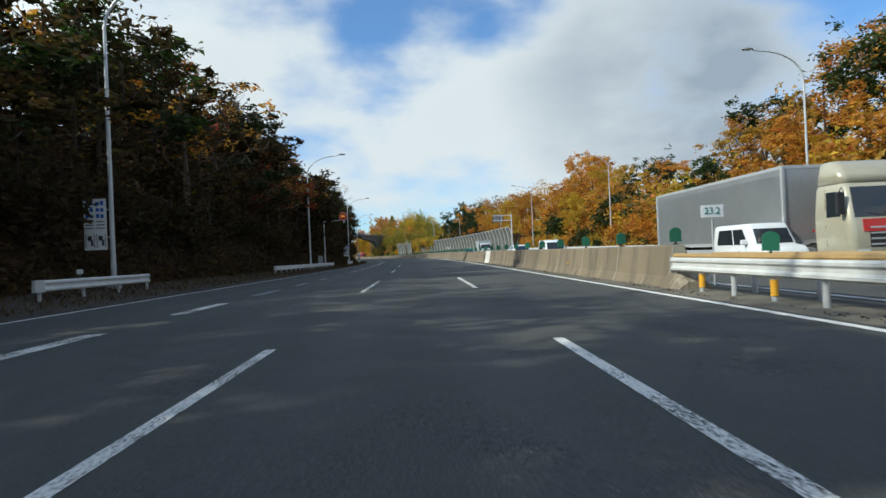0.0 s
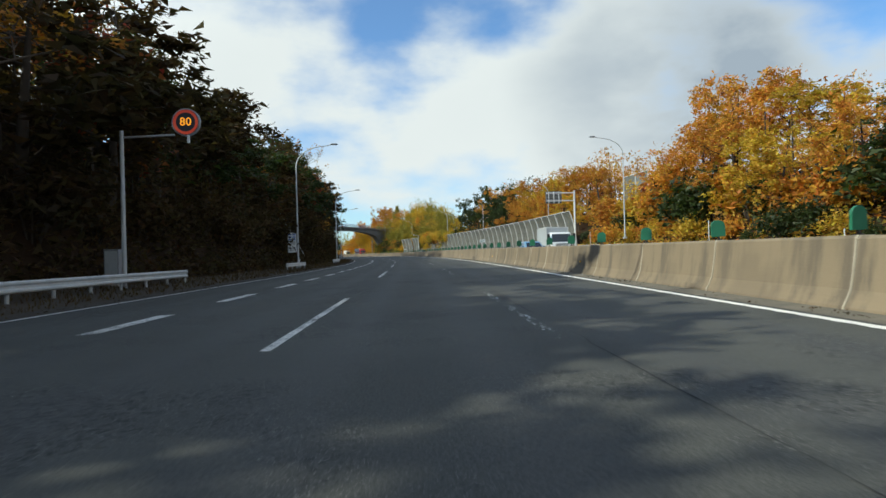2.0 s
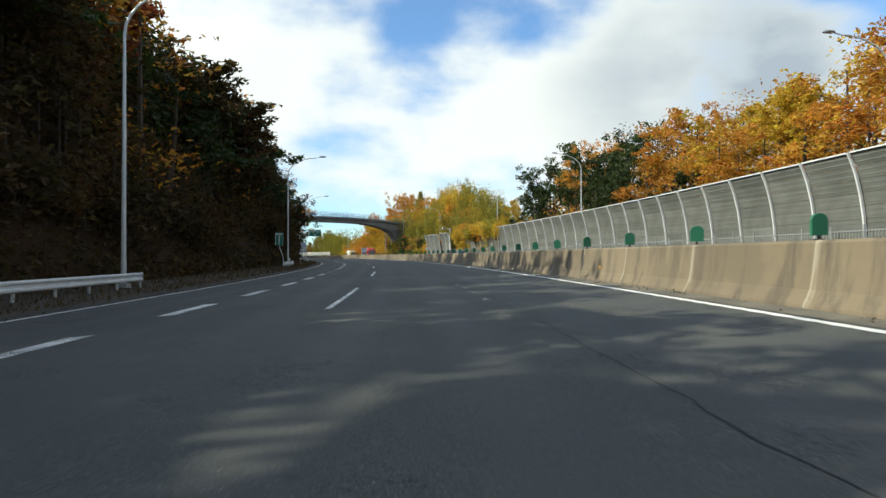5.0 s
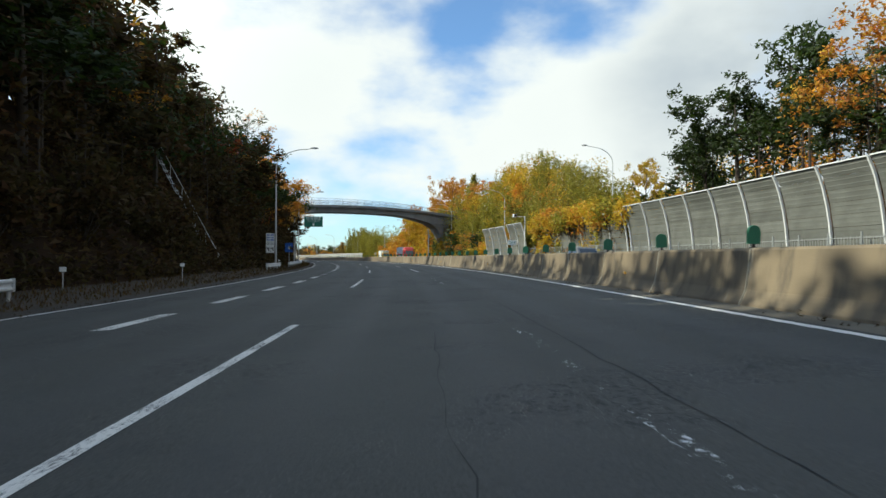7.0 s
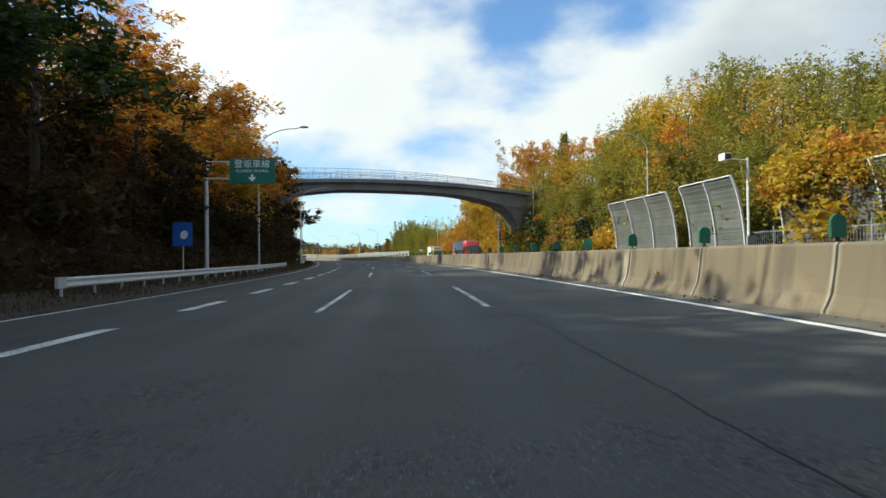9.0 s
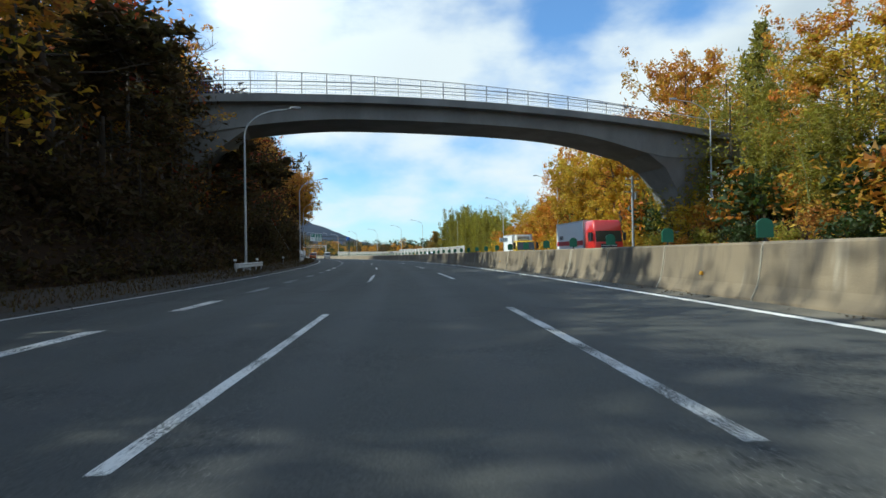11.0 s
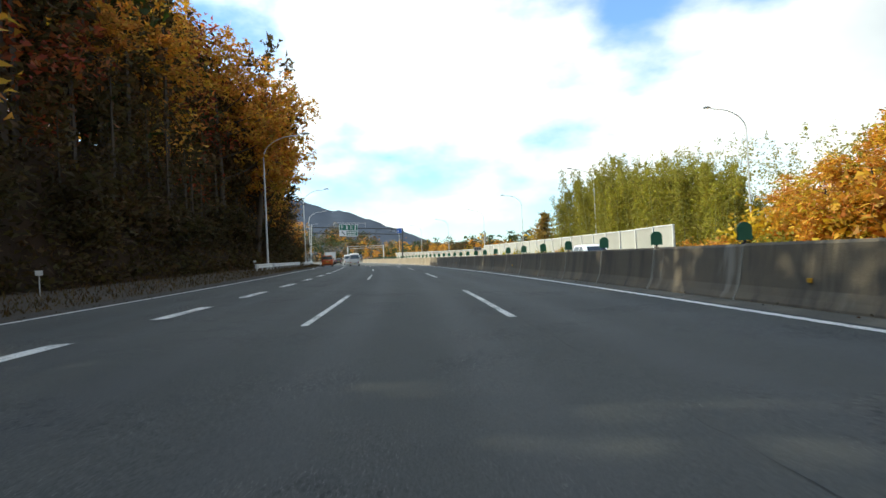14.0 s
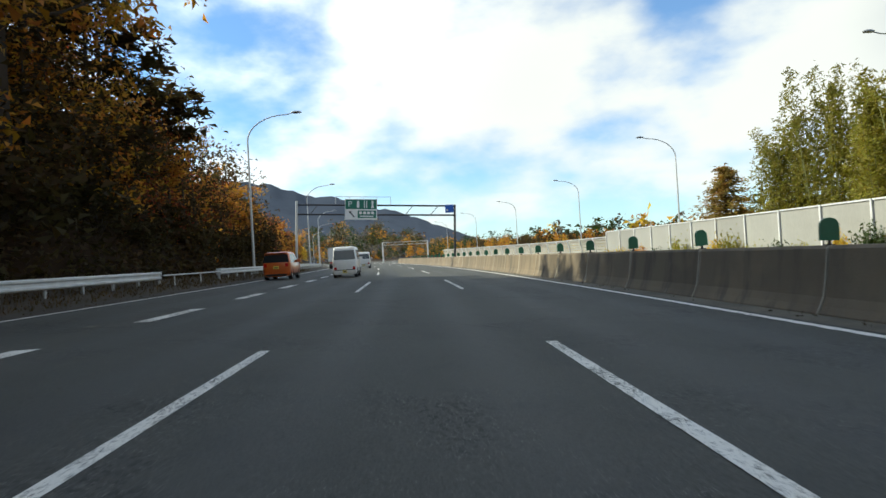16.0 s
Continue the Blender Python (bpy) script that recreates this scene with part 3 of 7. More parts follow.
def drift(s):
    return float(np.interp(s, *zip(*DRIFT)))


for k in range(-2, 40):
    far = float(np.interp(k, *zip(*ENDS)))
    say(marking(far - 8, far, -1.94 + drift(far), 0.135, PAINT), "long white lane dash", "lane dashes")
    worn = 34 < far < 214
    m_ = (PAINT_GONE if far < 112 else PAINT_SPECKS) if worn else (PAINT if far < 60 or far > 300 else PAINT_WORN)
    say(marking(far - 8, far, 1.62 + drift(far), 0.15 if worn else 0.145, m_), "flaked and almost worn away lane dash" if worn else "long white lane dash", "lane dashes")
    for l in (11.8, 15.4, 19.0):
        say(marking(far - 8, far, l, 0.15, PAINT), "long white lane dash", "oncoming lane dashes")
SLOW_ENDS = [(-4, -15.0), (0, 9.4), (1, 15.4), (2, 21.3), (7, 50.3), (9, 62.6), (11, 75.1), (13, 87.1), (15, 99.2), (17, 111.5), (28, 177.5), (30, 189.4),
             (32, 201.0), (34, 213.2), (36, 225.6), (38, 237.3), (48, 299.8), (50, 312.3), (52, 324.8), (54, 337.3), (58, 362.0), (60, 374.4), (62, 386.8), (64, 399.3), (66, 411.6), (106, 659.6)]
PALE = ((17, 46), (168, 179), (216, 227), (294, 321), (333, 357))
for k in range(-4, 107):
    e = float(np.interp(k, *zip(*SLOW_ENDS)))
    faded = any(a < e < b for a, b in PALE)
    say(marking(e - 2.9, e, -5.3, 0.31, PAINT_FADED if faded else PAINT, slant=0.12),
        "faded broad dash of the slow lane" if faded else "broad white dash of the slow lane", "slow lane dashes")
for s0, s1, l, wd in ((20, 262, 1.93, 0.013), (165, 206, 0.22, 0.007), (327, 337, 0.54, 0.009), (329, 366, 1.72, 0.006), (372, 392, 1.66, 0.007)):
    n = int((s1 - s0) / 0.3)
    bm = bmesh.new()
    row = []
    for i in range(n + 1):
        s = s0 + (s1 - s0) * i / n
        o = 0.05 * noise.noise(Vector((s * 0.3, l, 0))) + 0.07 * noise.noise(Vector((s * 0.9, l, 3))) + 0.03 * noise.noise(Vector((s * 3.1, l, 5)))
        q = wd * min(1.3, max(0.06, 0.55 + 1.1 * noise.noise(Vector((s * 0.35, l, 9))) + 0.6 * noise.noise(Vector((s * 2.3, l, 7)))))
        row.append((bm.verts.new(spot(s, l + o - q, 0.0045)), bm.verts.new(spot(s, l + o + q, 0.0045))))
    for a, b in zip(row, row[1:]):
        bm.faces.new((a[0], a[1], b[1], b[0]))
    tagged(link("tar_seam", bm, SEAM), "dark tarred crack along the asphalt", "road seam", kind="structure")

# ---------------------------------------------------------------- concrete median barrier
PITCH, FIRST = 4.02, 14.5
barrier = empty("median_barrier", label="long stained concrete median barrier in cast lengths", category="barrier", kind="structure")
half_ = [(0.40, 0.0), (0.39, 0.06), (0.33, 0.17), (0.27, 0.31), (0.228, 0.54), (0.19, 0.80), (0.16, 1.07), (0.12, 1.12)]
profile_ = [(-x, z) for x, z in half_] + half_[::-1]
seg = bmesh.new()
extruded(seg, profile_, 0.008, PITCH - 0.008)
seg_mesh = None
for k in range(0, 130):
    s = FIRST + PITCH * k
    if seg_mesh is None:
        ob = part("barrier_block", seg, CONCRETE, barrier)
        seg_mesh = ob.data
    else:
        ob = new("barrier_block", seg_mesh)
        ob.parent = barrier
    ob.matrix_world = stand(s, 6.68, 0.0, math.degrees(turn_at(s + 2) - turn_at(s)))
joint = bmesh.new()
extruded(joint, [(x * 1.006, z * 1.002) for x, z in profile_], -0.016, 0.016)
joint_mesh = None
for k in range(0, 120):
    s = FIRST + PITCH * k
    if joint_mesh is None:
        ob = part("joint_mortar", joint, MORTAR, barrier)
        joint_mesh = ob.data
    else:
        ob = new("joint_mortar", joint_mesh)
        ob.parent = barrier
    ob.matrix_world = stand(s, 6.68)
# a pale repair panel over part of one length, clear of the ground
panel = bmesh.new()
extruded(panel, [(-0.415, 0.055), (-0.345, 0.17), (-0.285, 0.31), (-0.243, 0.54), (-0.205, 0.80), (-0.175, 1.07), (-0.13, 1.135), (0.13, 1.135), (0.13, 1.122), (-0.10, 1.122), (-0.10, 0.055)], 0.0, 2.9)
ob = part("repair_panel", panel, CONCRETE_NEW, barrier, "pale new concrete panel")
ob.matrix_world = stand(FIRST + PITCH * 9 - 0.12, 6.68, 0.0, 0.2)
toe = bmesh.new()
extruded(toe, [(-0.5, 0), (-0.45, 0.12), (-0.2, 0.6), (0.2, 0.6), (0.45, 0.12), (0.5, 0)], -0.9, 0.0)
for v in toe.verts:
    if v.co.y < -0.5:
        v.co.z *= 0.35
ob = part("barrier_nose", toe, CONCRETE, barrier)
ob.matrix_world = stand(FIRST, 6.68)

# green anti-glare boards on the barrier
board = empty("anti_glare_board", label="green arched anti-glare board on a short stem", category="board", group="boards along the barrier")
bm = bmesh.new()
pts = [(0.15 * math.cos(a), 0.30 + 0.13 * math.sin(a)) for a in [math.pi * i / 10 for i in range(11)]] + [(-0.15, 0.06), (0.15, 0.06)]
extruded(bm, pts, -0.025, 0.025)
part("panel", bm, GREEN_BOARD, board)
bm = boxed(-0.02, 0.02, -0.02, 0.02, -0.02, 0.1)
box(bm, -0.06, 0.06, -0.05, 0.05, -0.02, 0.0)
part("stem", bm, PLASTIC, board)
rb = random.Random(5)
board.matrix_world = stand(FIRST + 0.15, 6.68, 1.14)
for k in list(range(-3, 0)) + list(range(1, 125)):
    s = FIRST + PITCH * k + 0.15
    z = 1.14 if k >= 0 else 0.88
    copy_thing(board, stand(s, 6.68, z, rb.uniform(-14, 14)) @ pose(0, 0, 0, rb.uniform(-2, 2), rb.uniform(-3, 3), 0))


# ---------------------------------------------------------------- steel guard rails
def beam_outline(h=0.0):
    """The corrugated beam in section: x across, z up."""
    return [(0, -0.17), (-0.05, -0.13), (-0.05, -0.08), (0, -0.035), (0, 0.035), (-0.05, 0.08), (-0.05, 0.13), (0, 0.17),
            (0.012, 0.17), (-0.036, 0.125), (-0.036, 0.085), (0.012, 0.04), (0.012, -0.04), (-0.036, -0.085), (-0.036, -0.125), (0.012, -0.17)]


def swept(bm, s0, s1, lat, z, outline, step=2.0, banked=True):
    n = max(1, int(math.ceil((s1 - s0) / step)))
    rings = [[bm.verts.new(spot(s0 + (s1 - s0) * i / n, lat + x, z + q, banked)) for x, q in outline] for i in range(n + 1)]
    m = len(outline)
    for a, b in zip(rings, rings[1:]):
        for k in range(m):
            bm.faces.new((a[k], a[(k + 1) % m], b[(k + 1) % m], b[k]))
    bm.faces.new(rings[0][::-1])
    bm.faces.new(rings[-1])
    bmesh.ops.recalc_face_normals(bm, faces=bm.faces[:])
    return bm


def guard_rail(s0, s1, lat, top, label, rows_=1, post_gap=2.0, side=1, reflectors=False, edge=False):
    rail = empty("guard_rail", label=label, category="guard rail", group="guard rails")
    flip = [(x * side, z) for x, z in beam_outline()]
    for r in range(rows_):
        part("beam", swept(bmesh.new(), s0, s1, lat, top - 0.17 - 0.36 * r, flip), RAIL_WHITE, rail)
    if edge:
        part("top_pipe", swept(bmesh.new(), s0, s1, lat + 0.1, top + 0.03, [(0.07 * math.cos(a), 0.07 * math.sin(a)) for a in [math.pi * i / 4 for i in range(8)]]),
             RAIL_RUST, rail, "ochre-stained upper rail")
    for se, q in ((s0, -1), (s1, 1)):
        bm = bmesh.new()
        extruded(bm, [(-0.06 * side, -0.18), (0.03 * side, -0.18), (0.03 * side, 0.18), (-0.06 * side, 0.18)], -0.04, 0.22)
        for v in bm.verts:
            if v.co.y > 0.1:
                v.co.x += 0.12 * side
        o = part("end_plate", bm, GALV, rail)
        o.matrix_world = stand(se, lat, top - 0.17) @ (Matrix.Identity(4) if q > 0 else pose(0, 0, 0, 0, 0, 180) @ Matrix.Diagonal((-1, 1, 1, 1)))
    n = max(1, int(round((s1 - s0) / post_gap)))
    first = None
    for i in range(n + 1):
        s = s0 + (s1 - s0) * i / n
        if first is None:
            bm = bmesh.new()
            tube(bm, [(0, 0, -0.3), (0, 0, top - 0.02)], 0.055, 10)
            first = part("post", bm, GALV, rail)
            o = first
        else:
            o = new("post", first.data)
            o.parent = rail
        o.matrix_world = stand(s, lat + 0.09 * side, 0.0)
        if reflectors and i % 2 == 0:
            bm = bmesh.new()
            tube(bm, [(0, 0, 0.12), (0, 0, 0.42)], 0.066, 10)
            r = part("reflector_sleeve", bm, YELLOW, rail, "yellow reflective sleeve")
            r.matrix_world = o.matrix_world
    return rail


WHITE_RAIL = "white-painted corrugated steel guard rail on the verge"
LEFT_RAILS = [(16.9, 23.4), (44.5, 78.0), (101.0, 109.6), (136.8, 150.4), (185.4, 193.0), (228.2, 236.6), (246.0, 291.0), (317.4, 326.0),
              (358.6, 366.0), (399.6, 406.2), (407.3, 429.5), (438.0, 520.0)]
for s0, s1 in LEFT_RAILS:
    guard_rail(s0, s1, -10.9, 0.78, WHITE_RAIL, 1, 2.0, -1)
low_rail = empty("pipe_rail", label="low white pipe rail between two guard rails", category="rail")
part("pipe", tube(bmesh.new(), [spot(s, -10.7, 0.62) for s in (429.3, 431.5, 433.8, 436.0, 438.2)], 0.035, 8), RAIL_WHITE, low_rail)
for s in (430.5, 434.0, 437.2):
    part("post", tube(bmesh.new(), [spot(s, -10.7, -0.1), spot(s, -10.7, 0.62)], 0.03, 8), RAIL_WHITE, low_rail)
guard_rail(-46.0, 14.2, 6.35, 0.80, "stained white guard rail with ochre upper rail closing the median gap", 1, 1.35, 1, True, True)
guard_rail(-46.0, 14.0, 7.25, 0.80, "stained white guard rail with ochre upper rail closing the median gap", 1, 2.0, -1, False, True)
guard_rail(-40.0, 138.0, 25.0, 0.75, "white guard rail along the far verge of the oncoming carriageway", 1, 3.0, 1)


# ---------------------------------------------------------------- street lamps
def street_lamp(name_label, reach, height):
    lamp = empty("street_lamp", label=name_label, category="street lamp", group="motorway lamps")
    bm = bmesh.new()
    tube(bm, [(0, 0, -0.2), (0, 0, 0.9), (0, 0, 0.95), (0, 0, height * 0.5), (0, 0, height - 2.2)], [0.11, 0.105, 0.095, 0.08, 0.06], 10)
    box(bm, -0.2, 0.2, -0.2, 0.2, -0.2, 0.03)
    part("pole", bm, GALV, lamp)
    bm = bmesh.new()
    arc = [(reach * (1 - math.cos(a)) * 0.86, 0, height - 2.2 + 2.0 * math.sin(a)) for a in [math.pi / 2 * i / 8 for i in range(9)]] + [(reach, 0, height - 0.08)]
    tube(bm, arc, [0.06 - 0.022 * i / 9 for i in range(10)], 8)
    part("arm", bm, GALV, lamp)
    bm = bmesh.new()
    bmesh.ops.create_uvsphere(bm, u_segments=12, v_segments=8, radius=1.0)
    for v in bm.verts:
        v.co = Vector((v.co.x * 0.42 + reach + 0.28, v.co.y * 0.17, max(v.co.z, -0.35) * 0.12 + height - 0.05))
    part("head", bm, SIGN_BACK, lamp, "flat grey lamp head", True)
    bm = boxed(reach + 0.02, reach + 0.55, -0.11, 0.11, height - 0.12, height - 0.088, 0.01)
    part("lens", bm, CLEAR_LENS, lamp)
    return lamp


lamp = street_lamp("tall grey steel street lamp with a curved arm on the verge", 3.5, 12.2)
lamp.matrix_world = stand(62.4, -11.35, 0.35)
for s in (22.6, 108.2, 149.8, 191.8, 236.4, 277.0, 322.0, 365.2, 406.6, 448.6, 491.0, 534.0, 576.0, 620.0):
    copy_thing(lamp, stand(s, -11.35 - (0.5 if s < 30 else 0), 0.35))
far_lamp = street_lamp("tall grey steel street lamp beside the oncoming carriageway", 3.6, 12.6)
far_lamp.matrix_world = stand(157.5, 28.8, 0.9, 180)
for s, l, z in ((38.0, 27.0, 1.6), (80.0, 28.4, 1.4), (119.6, 26.8, 1.6), (201.5, 27.2, 2.0), (246.5, 30.0, 2.6), (288.0, 29.5, 2.0), 
                (461.0, 30.0, 0.6), (492.7, 32.0, 0.4), (526.0, 32.0, 0.2), (559.0, 32.0, 0.2), (592.0, 32.0, 0.2)):
    copy_thing(far_lamp, stand(s, l, z, 180))
tall_lamp = street_lamp("very tall grey steel street lamp behind the noise barrier", 3.6, 13.9)
tall_lamp.matrix_world = stand(368.8, 30.9, 0.45, 180)
for s, l, z in ((330.0, 31.4, 1.9), (403.2, 33.6, 0.7), (436.8, 33.4, 0.5)):
    copy_thing(tall_lamp, stand(s, l, z, 180))

# ---------------------------------------------------------------- footbridge over the cutting
bridge = empty("overpass", label="slender grey concrete overpass with leaning piers and a steel railing", category="bridge")
BR = stand(329.5, 0.0, 0.0, 8.0, False)         # x runs along the deck, y is its width
BW = 3.35


def deck_z(x):
    return 14.29 - 0.0019 * (x - 3.6) ** 2


def soffit_z(x):
    d = 1.22 + (1.3 * math.exp(-((x - 27.0) / 6.5) ** 2) if x > 6 else 1.3 * max(0.0, (-x - 4) / 13) ** 1.7)
    return deck_z(x) - 0.35 - d


def screen_h(x):
    """The mesh screen is lower towards the sunlit bank."""
    return float(np.interp(x, [-22, -12, 8, 23], [1.95, 1.85, 1.45, 1.12]))


def bridge_loft(y0, y1, top, bottom, x0=-26.0, x1=46.0, n=48):
    bm = bmesh.new()
    rows = []
    for i in range(n + 1):
        x = x0 + (x1 - x0) * i / n
        rows.append([bm.verts.new((x, y, z)) for y, z in ((y0, top(x)), (y1, top(x)), (y1, bottom(x)), (y0, bottom(x)))])
    for a, b in zip(rows, rows[1:]):
        for k in range(4):
            bm.faces.new((a[k], a[(k + 1) % 4], b[(k + 1) % 4], b[k]))
    bm.faces.new(rows[0][::-1])
    bm.faces.new(rows[-1])
    bmesh.ops.recalc_face_normals(bm, faces=bm.faces[:])
    return bm


bridge.matrix_world = BR
part("deck_slab", bridge_loft(-BW, BW, deck_z, lambda x: deck_z(x) - 0.35), BRIDGE, bridge)
part("girder", bridge_loft(-BW + 0.75, BW - 0.75, lambda x: deck_z(x) - 0.352, soffit_z), BRIDGE, bridge)
for y in (-BW + 0.02, BW - 0.27):
    part("kerb", bridge_loft(y, y + 0.25, lambda x: deck_z(x) + 0.28, lambda x: deck_z(x) + 0.002), BRIDGE, bridge)
for y in (-BW + 0.14, BW - 0.14):
    for z, r in ((1.05, 0.045), (0.72, 0.02), (0.45, 0.02)):
        part("rail", tube(bmesh.new(), [(x, y, deck_z(x) + 0.28 + z) for x in range(-26, 47, 3)], r, 6), SIGN_DARK if z < 1 else GALV, bridge)
    part("screen_rail", tube(bmesh.new(), [(x, y, deck_z(x) + 0.28 + screen_h(x)) for x in range(-22, 24, 3)], 0.025, 6), SIGN_DARK, bridge)
    for x in np.arange(-26, 46.1, 2.0):
        tall = screen_h(x) + 0.02 if -22 <= x <= 24 else 1.07
        bm = bmesh.new()
        tube(bm, [(x, y, deck_z(x) + 0.25), (x, y, deck_z(x) + 0.28 + tall)], 0.03, 6)
        part("railing_post", bm, SIGN_DARK, bridge)
    wires = bmesh.new()
    for x in np.arange(-22, 23.1, 0.22):
        tube(wires, [(x, y, deck_z(x) + 0.3), (x, y, deck_z(x) + 0.27 + screen_h(x))], 0.008, 3, False)
    for f in np.arange(0.1, 1.0, 0.12):
        tube(wires, [(x, y, deck_z(x) + 0.28 + f * screen_h(x)) for x in range(-22, 24, 5)], 0.008, 3, False)
    part("mesh_screen", wires, SIGN_BLUE, bridge, "fine bluish wire mesh screen")
# leaning piers: x, height, half width, half depth from the foot up
for rings_ in (((32.4, 0.4, 1.3, 1.7), (31.0, 4.6, 1.4, 1.8), (30.1, 7.4, 1.6, 2.0), (29.3, 9.4, 2.2, 2.3), (28.4, soffit_z(28.4) + 0.3, 3.4, 2.55)),
               ((-21.0, 5.0, 1.0, 1.7), (-18.0, 8.0, 1.15, 2.0), (-14.5, soffit_z(-14.5) + 0.3, 2.2, 2.5))):
    bm = bmesh.new()
    rr = [[bm.verts.new((x + a * hw, b * hy, z)) for a, b in ((-1, -1), (1, -1), (1, 1), (-1, 1))] for x, z, hw, hy in rings_]
    for a, b in zip(rr, rr[1:]):
        for k in range(4):
            bm.faces.new((a[k], a[(k + 1) % 4], b[(k + 1) % 4], b[k]))
    bm.faces.new(rr[0][::-1])
    bm.faces.new(rr[-1])
    part("pier", bm, BRIDGE, bridge)


# ---------------------------------------------------------------- noise barriers beside the oncoming carriageway
def noise_wall(s0, s1, lat, z0, height, gap, label, panel_mat, curved=True, end_cap=True):
    wall = empty("noise_barrier", label=label, category="noise barrier", group="noise barriers")
    n = max(1, int(round((s1 - s0) / gap)))
    gap = (s1 - s0) / n
    lean = [(0.0, 0.0), (-0.02, 0.2), (-0.09, 0.4), (-0.22, 0.6), (-0.43, 0.8), (-0.58, 0.9), (-0.78, 1.0)] if curved else [(0.0, 0.0), (0.0, 1.0)]
    lean = [(x * height / 4.4, z * height) for x, z in lean]

    def at(f):
        for (xa, za), (xb, zb) in zip(lean, lean[1:]):
            if za <= f * height <= zb + 1e-6:
                k = (f * height - za) / (zb - za)
                return xa + (xb - xa) * k, f * height
        return lean[-1]

    rows_ = 8 if curved else 1
    cuts = [at(i / rows_) for i in range(rows_ + 1)]
    pane = []
    for (xa, za), (xb, zb) in zip(cuts, cuts[1:]):
        bm = bmesh.new()
        if curved:
            # pressed ribs run along the panel
            c = [(xa, za + 0.012)]
            for f in (0.3, 0.7):
                x, z = xa + (xb - xa) * f, za + (zb - za) * f
                c += [(x, z - 0.035), (x - 0.02, z - 0.03), (x - 0.02, z + 0.03), (x, z + 0.035)]
            c += [(xb, zb - 0.012), (xb + 0.08, zb - 0.012), (xa + 0.08, za + 0.012)]
            extruded(bm, c, 0.03, gap - 0.03)
        else:
            # plain cast panels in three shallow courses
            for a in range(3):
                lo, hi = za + (zb - za) * a / 3 + 0.012, za + (zb - za) * (a + 1) / 3 - 0.012
                box(bm, -0.03, 0.05, 0.03, gap - 0.03, lo, hi)
            box(bm, -0.018, 0.04, 0.03, gap - 0.03, za, zb)
        mesh = bpy.data.meshes.new("panel")
        bm.to_mesh(mesh)
        bm.free()
        mesh.materials.append(panel_mat)
        pane.append(mesh)
    bm = bmesh.new()
    out = [(x - 0.11, z) for x, z in lean] + [(x + 0.05, z) for x, z in lean[::-1]]
    extruded(bm, out, -0.055, 0.055)
    post_mesh = bpy.data.meshes.new("post")
    bm.to_mesh(post_mesh)
    bm.free()
    post_mesh.materials.append(POST_WHITE)
    bm = bmesh.new()
    x, z = lean[-1]
    extruded(bm, [(x - 0.1, z - 0.02), (x - 0.1, z + 0.06), (x + 0.1, z + 0.06), (x + 0.1, z - 0.02)], 0.0, gap)
    cap_mesh = bpy.data.meshes.new("top_cap")
    bm.to_mesh(cap_mesh)
    bm.free()
    cap_mesh.materials.append(POST_WHITE)
    for i in range(n + 1):
        s = s0 + gap * i
        m = stand(s, lat, z0, math.degrees(turn_at(min(s + gap, 1000)) - turn_at(s)) / 2)
        o = new("post", post_mesh)
        o.parent, o.matrix_world = wall, m
        if i < n:
            for mesh in pane:
                o = new("panel", mesh)
                o.parent, o.matrix_world = wall, m
            o = new("top_cap", cap_mesh)
            o.parent, o.matrix_world = wall, m
    return wall


GREY_WALL = "grey panelled noise barrier with pale posts curving over at the top"
noise_wall(138.6, 236.4, 27.1, 0.1, 6.15, 3.75, GREY_WALL, PANEL_GREY)
noise_wall(266.5, 273.5, 25.6, 0.1, 6.2, 3.5, GREY_WALL, PANEL_GREY)
noise_wall(276.0, 288.0, 25.8, 0.1, 6.1, 4.0, GREY_WALL, PANEL_GREY)
noise_wall(397.0, 462.0, 22.3, 0.3, 3.0, 3.2, "plain pale grey panelled noise barrier with white posts", PANEL_PALE, False)
noise_wall(462.0, 560.0, 22.8, 0.2, 2.6, 4.0, "low grey noise barrier with a curved-over top", PANEL_BEIGE, True)


def picket_fence(s0, s1, lat, z0, height, label, steel=None):
    steel = steel or FENCE_DULL
    fence = empty("picket_fence", label=label, category="fence")
    n = int((s1 - s0) / 2.4)
    for i in range(n + 1):
        s = s0 + (s1 - s0) * i / n
        p = part("post", boxed(-0.04, 0.04, -0.04, 0.04, -0.2, height + 0.25), steel, fence)
        p.matrix_world = stand(s, lat, z0)
    for z in (0.25, height - 0.1):
        part("rail", swept(bmesh.new(), s0, s1, lat, z0 + z, [(-0.02, -0.03), (0.02, -0.03), (0.02, 0.03), (-0.02, 0.03)]), steel, fence)
    bm = bmesh.new()
    for s in np.arange(s0, s1, 0.22):
        a, b = spot(s, lat, z0 + 0.1), spot(s, lat, z0 + height)
        tube(bm, [a, b], 0.018, 4, False)
    tagged(part("picket", bm, steel, fence), kind="stuff")
    return fence


picket_fence(140.0, 236.0, 26.4, 0.05, 1.75, "dull steel picket fence before the noise barrier")
noise_wall(237.2, 264.4, 27.1, 0.1, 5.7, 3.88, "weathered grey noise barrier overgrown by yellow creepers", PANEL_GREY)
picket_fence(238.5, 267.0, 26.2, 0.1, 2.1, "dull steel picket fence before the overgrown noise barrier")

noise_wall(134.0, 142.4, 37.0, 6.4, 5.6, 4.2, "tall grey panel fence on top of the wooded bank", PANEL_GREY, False)

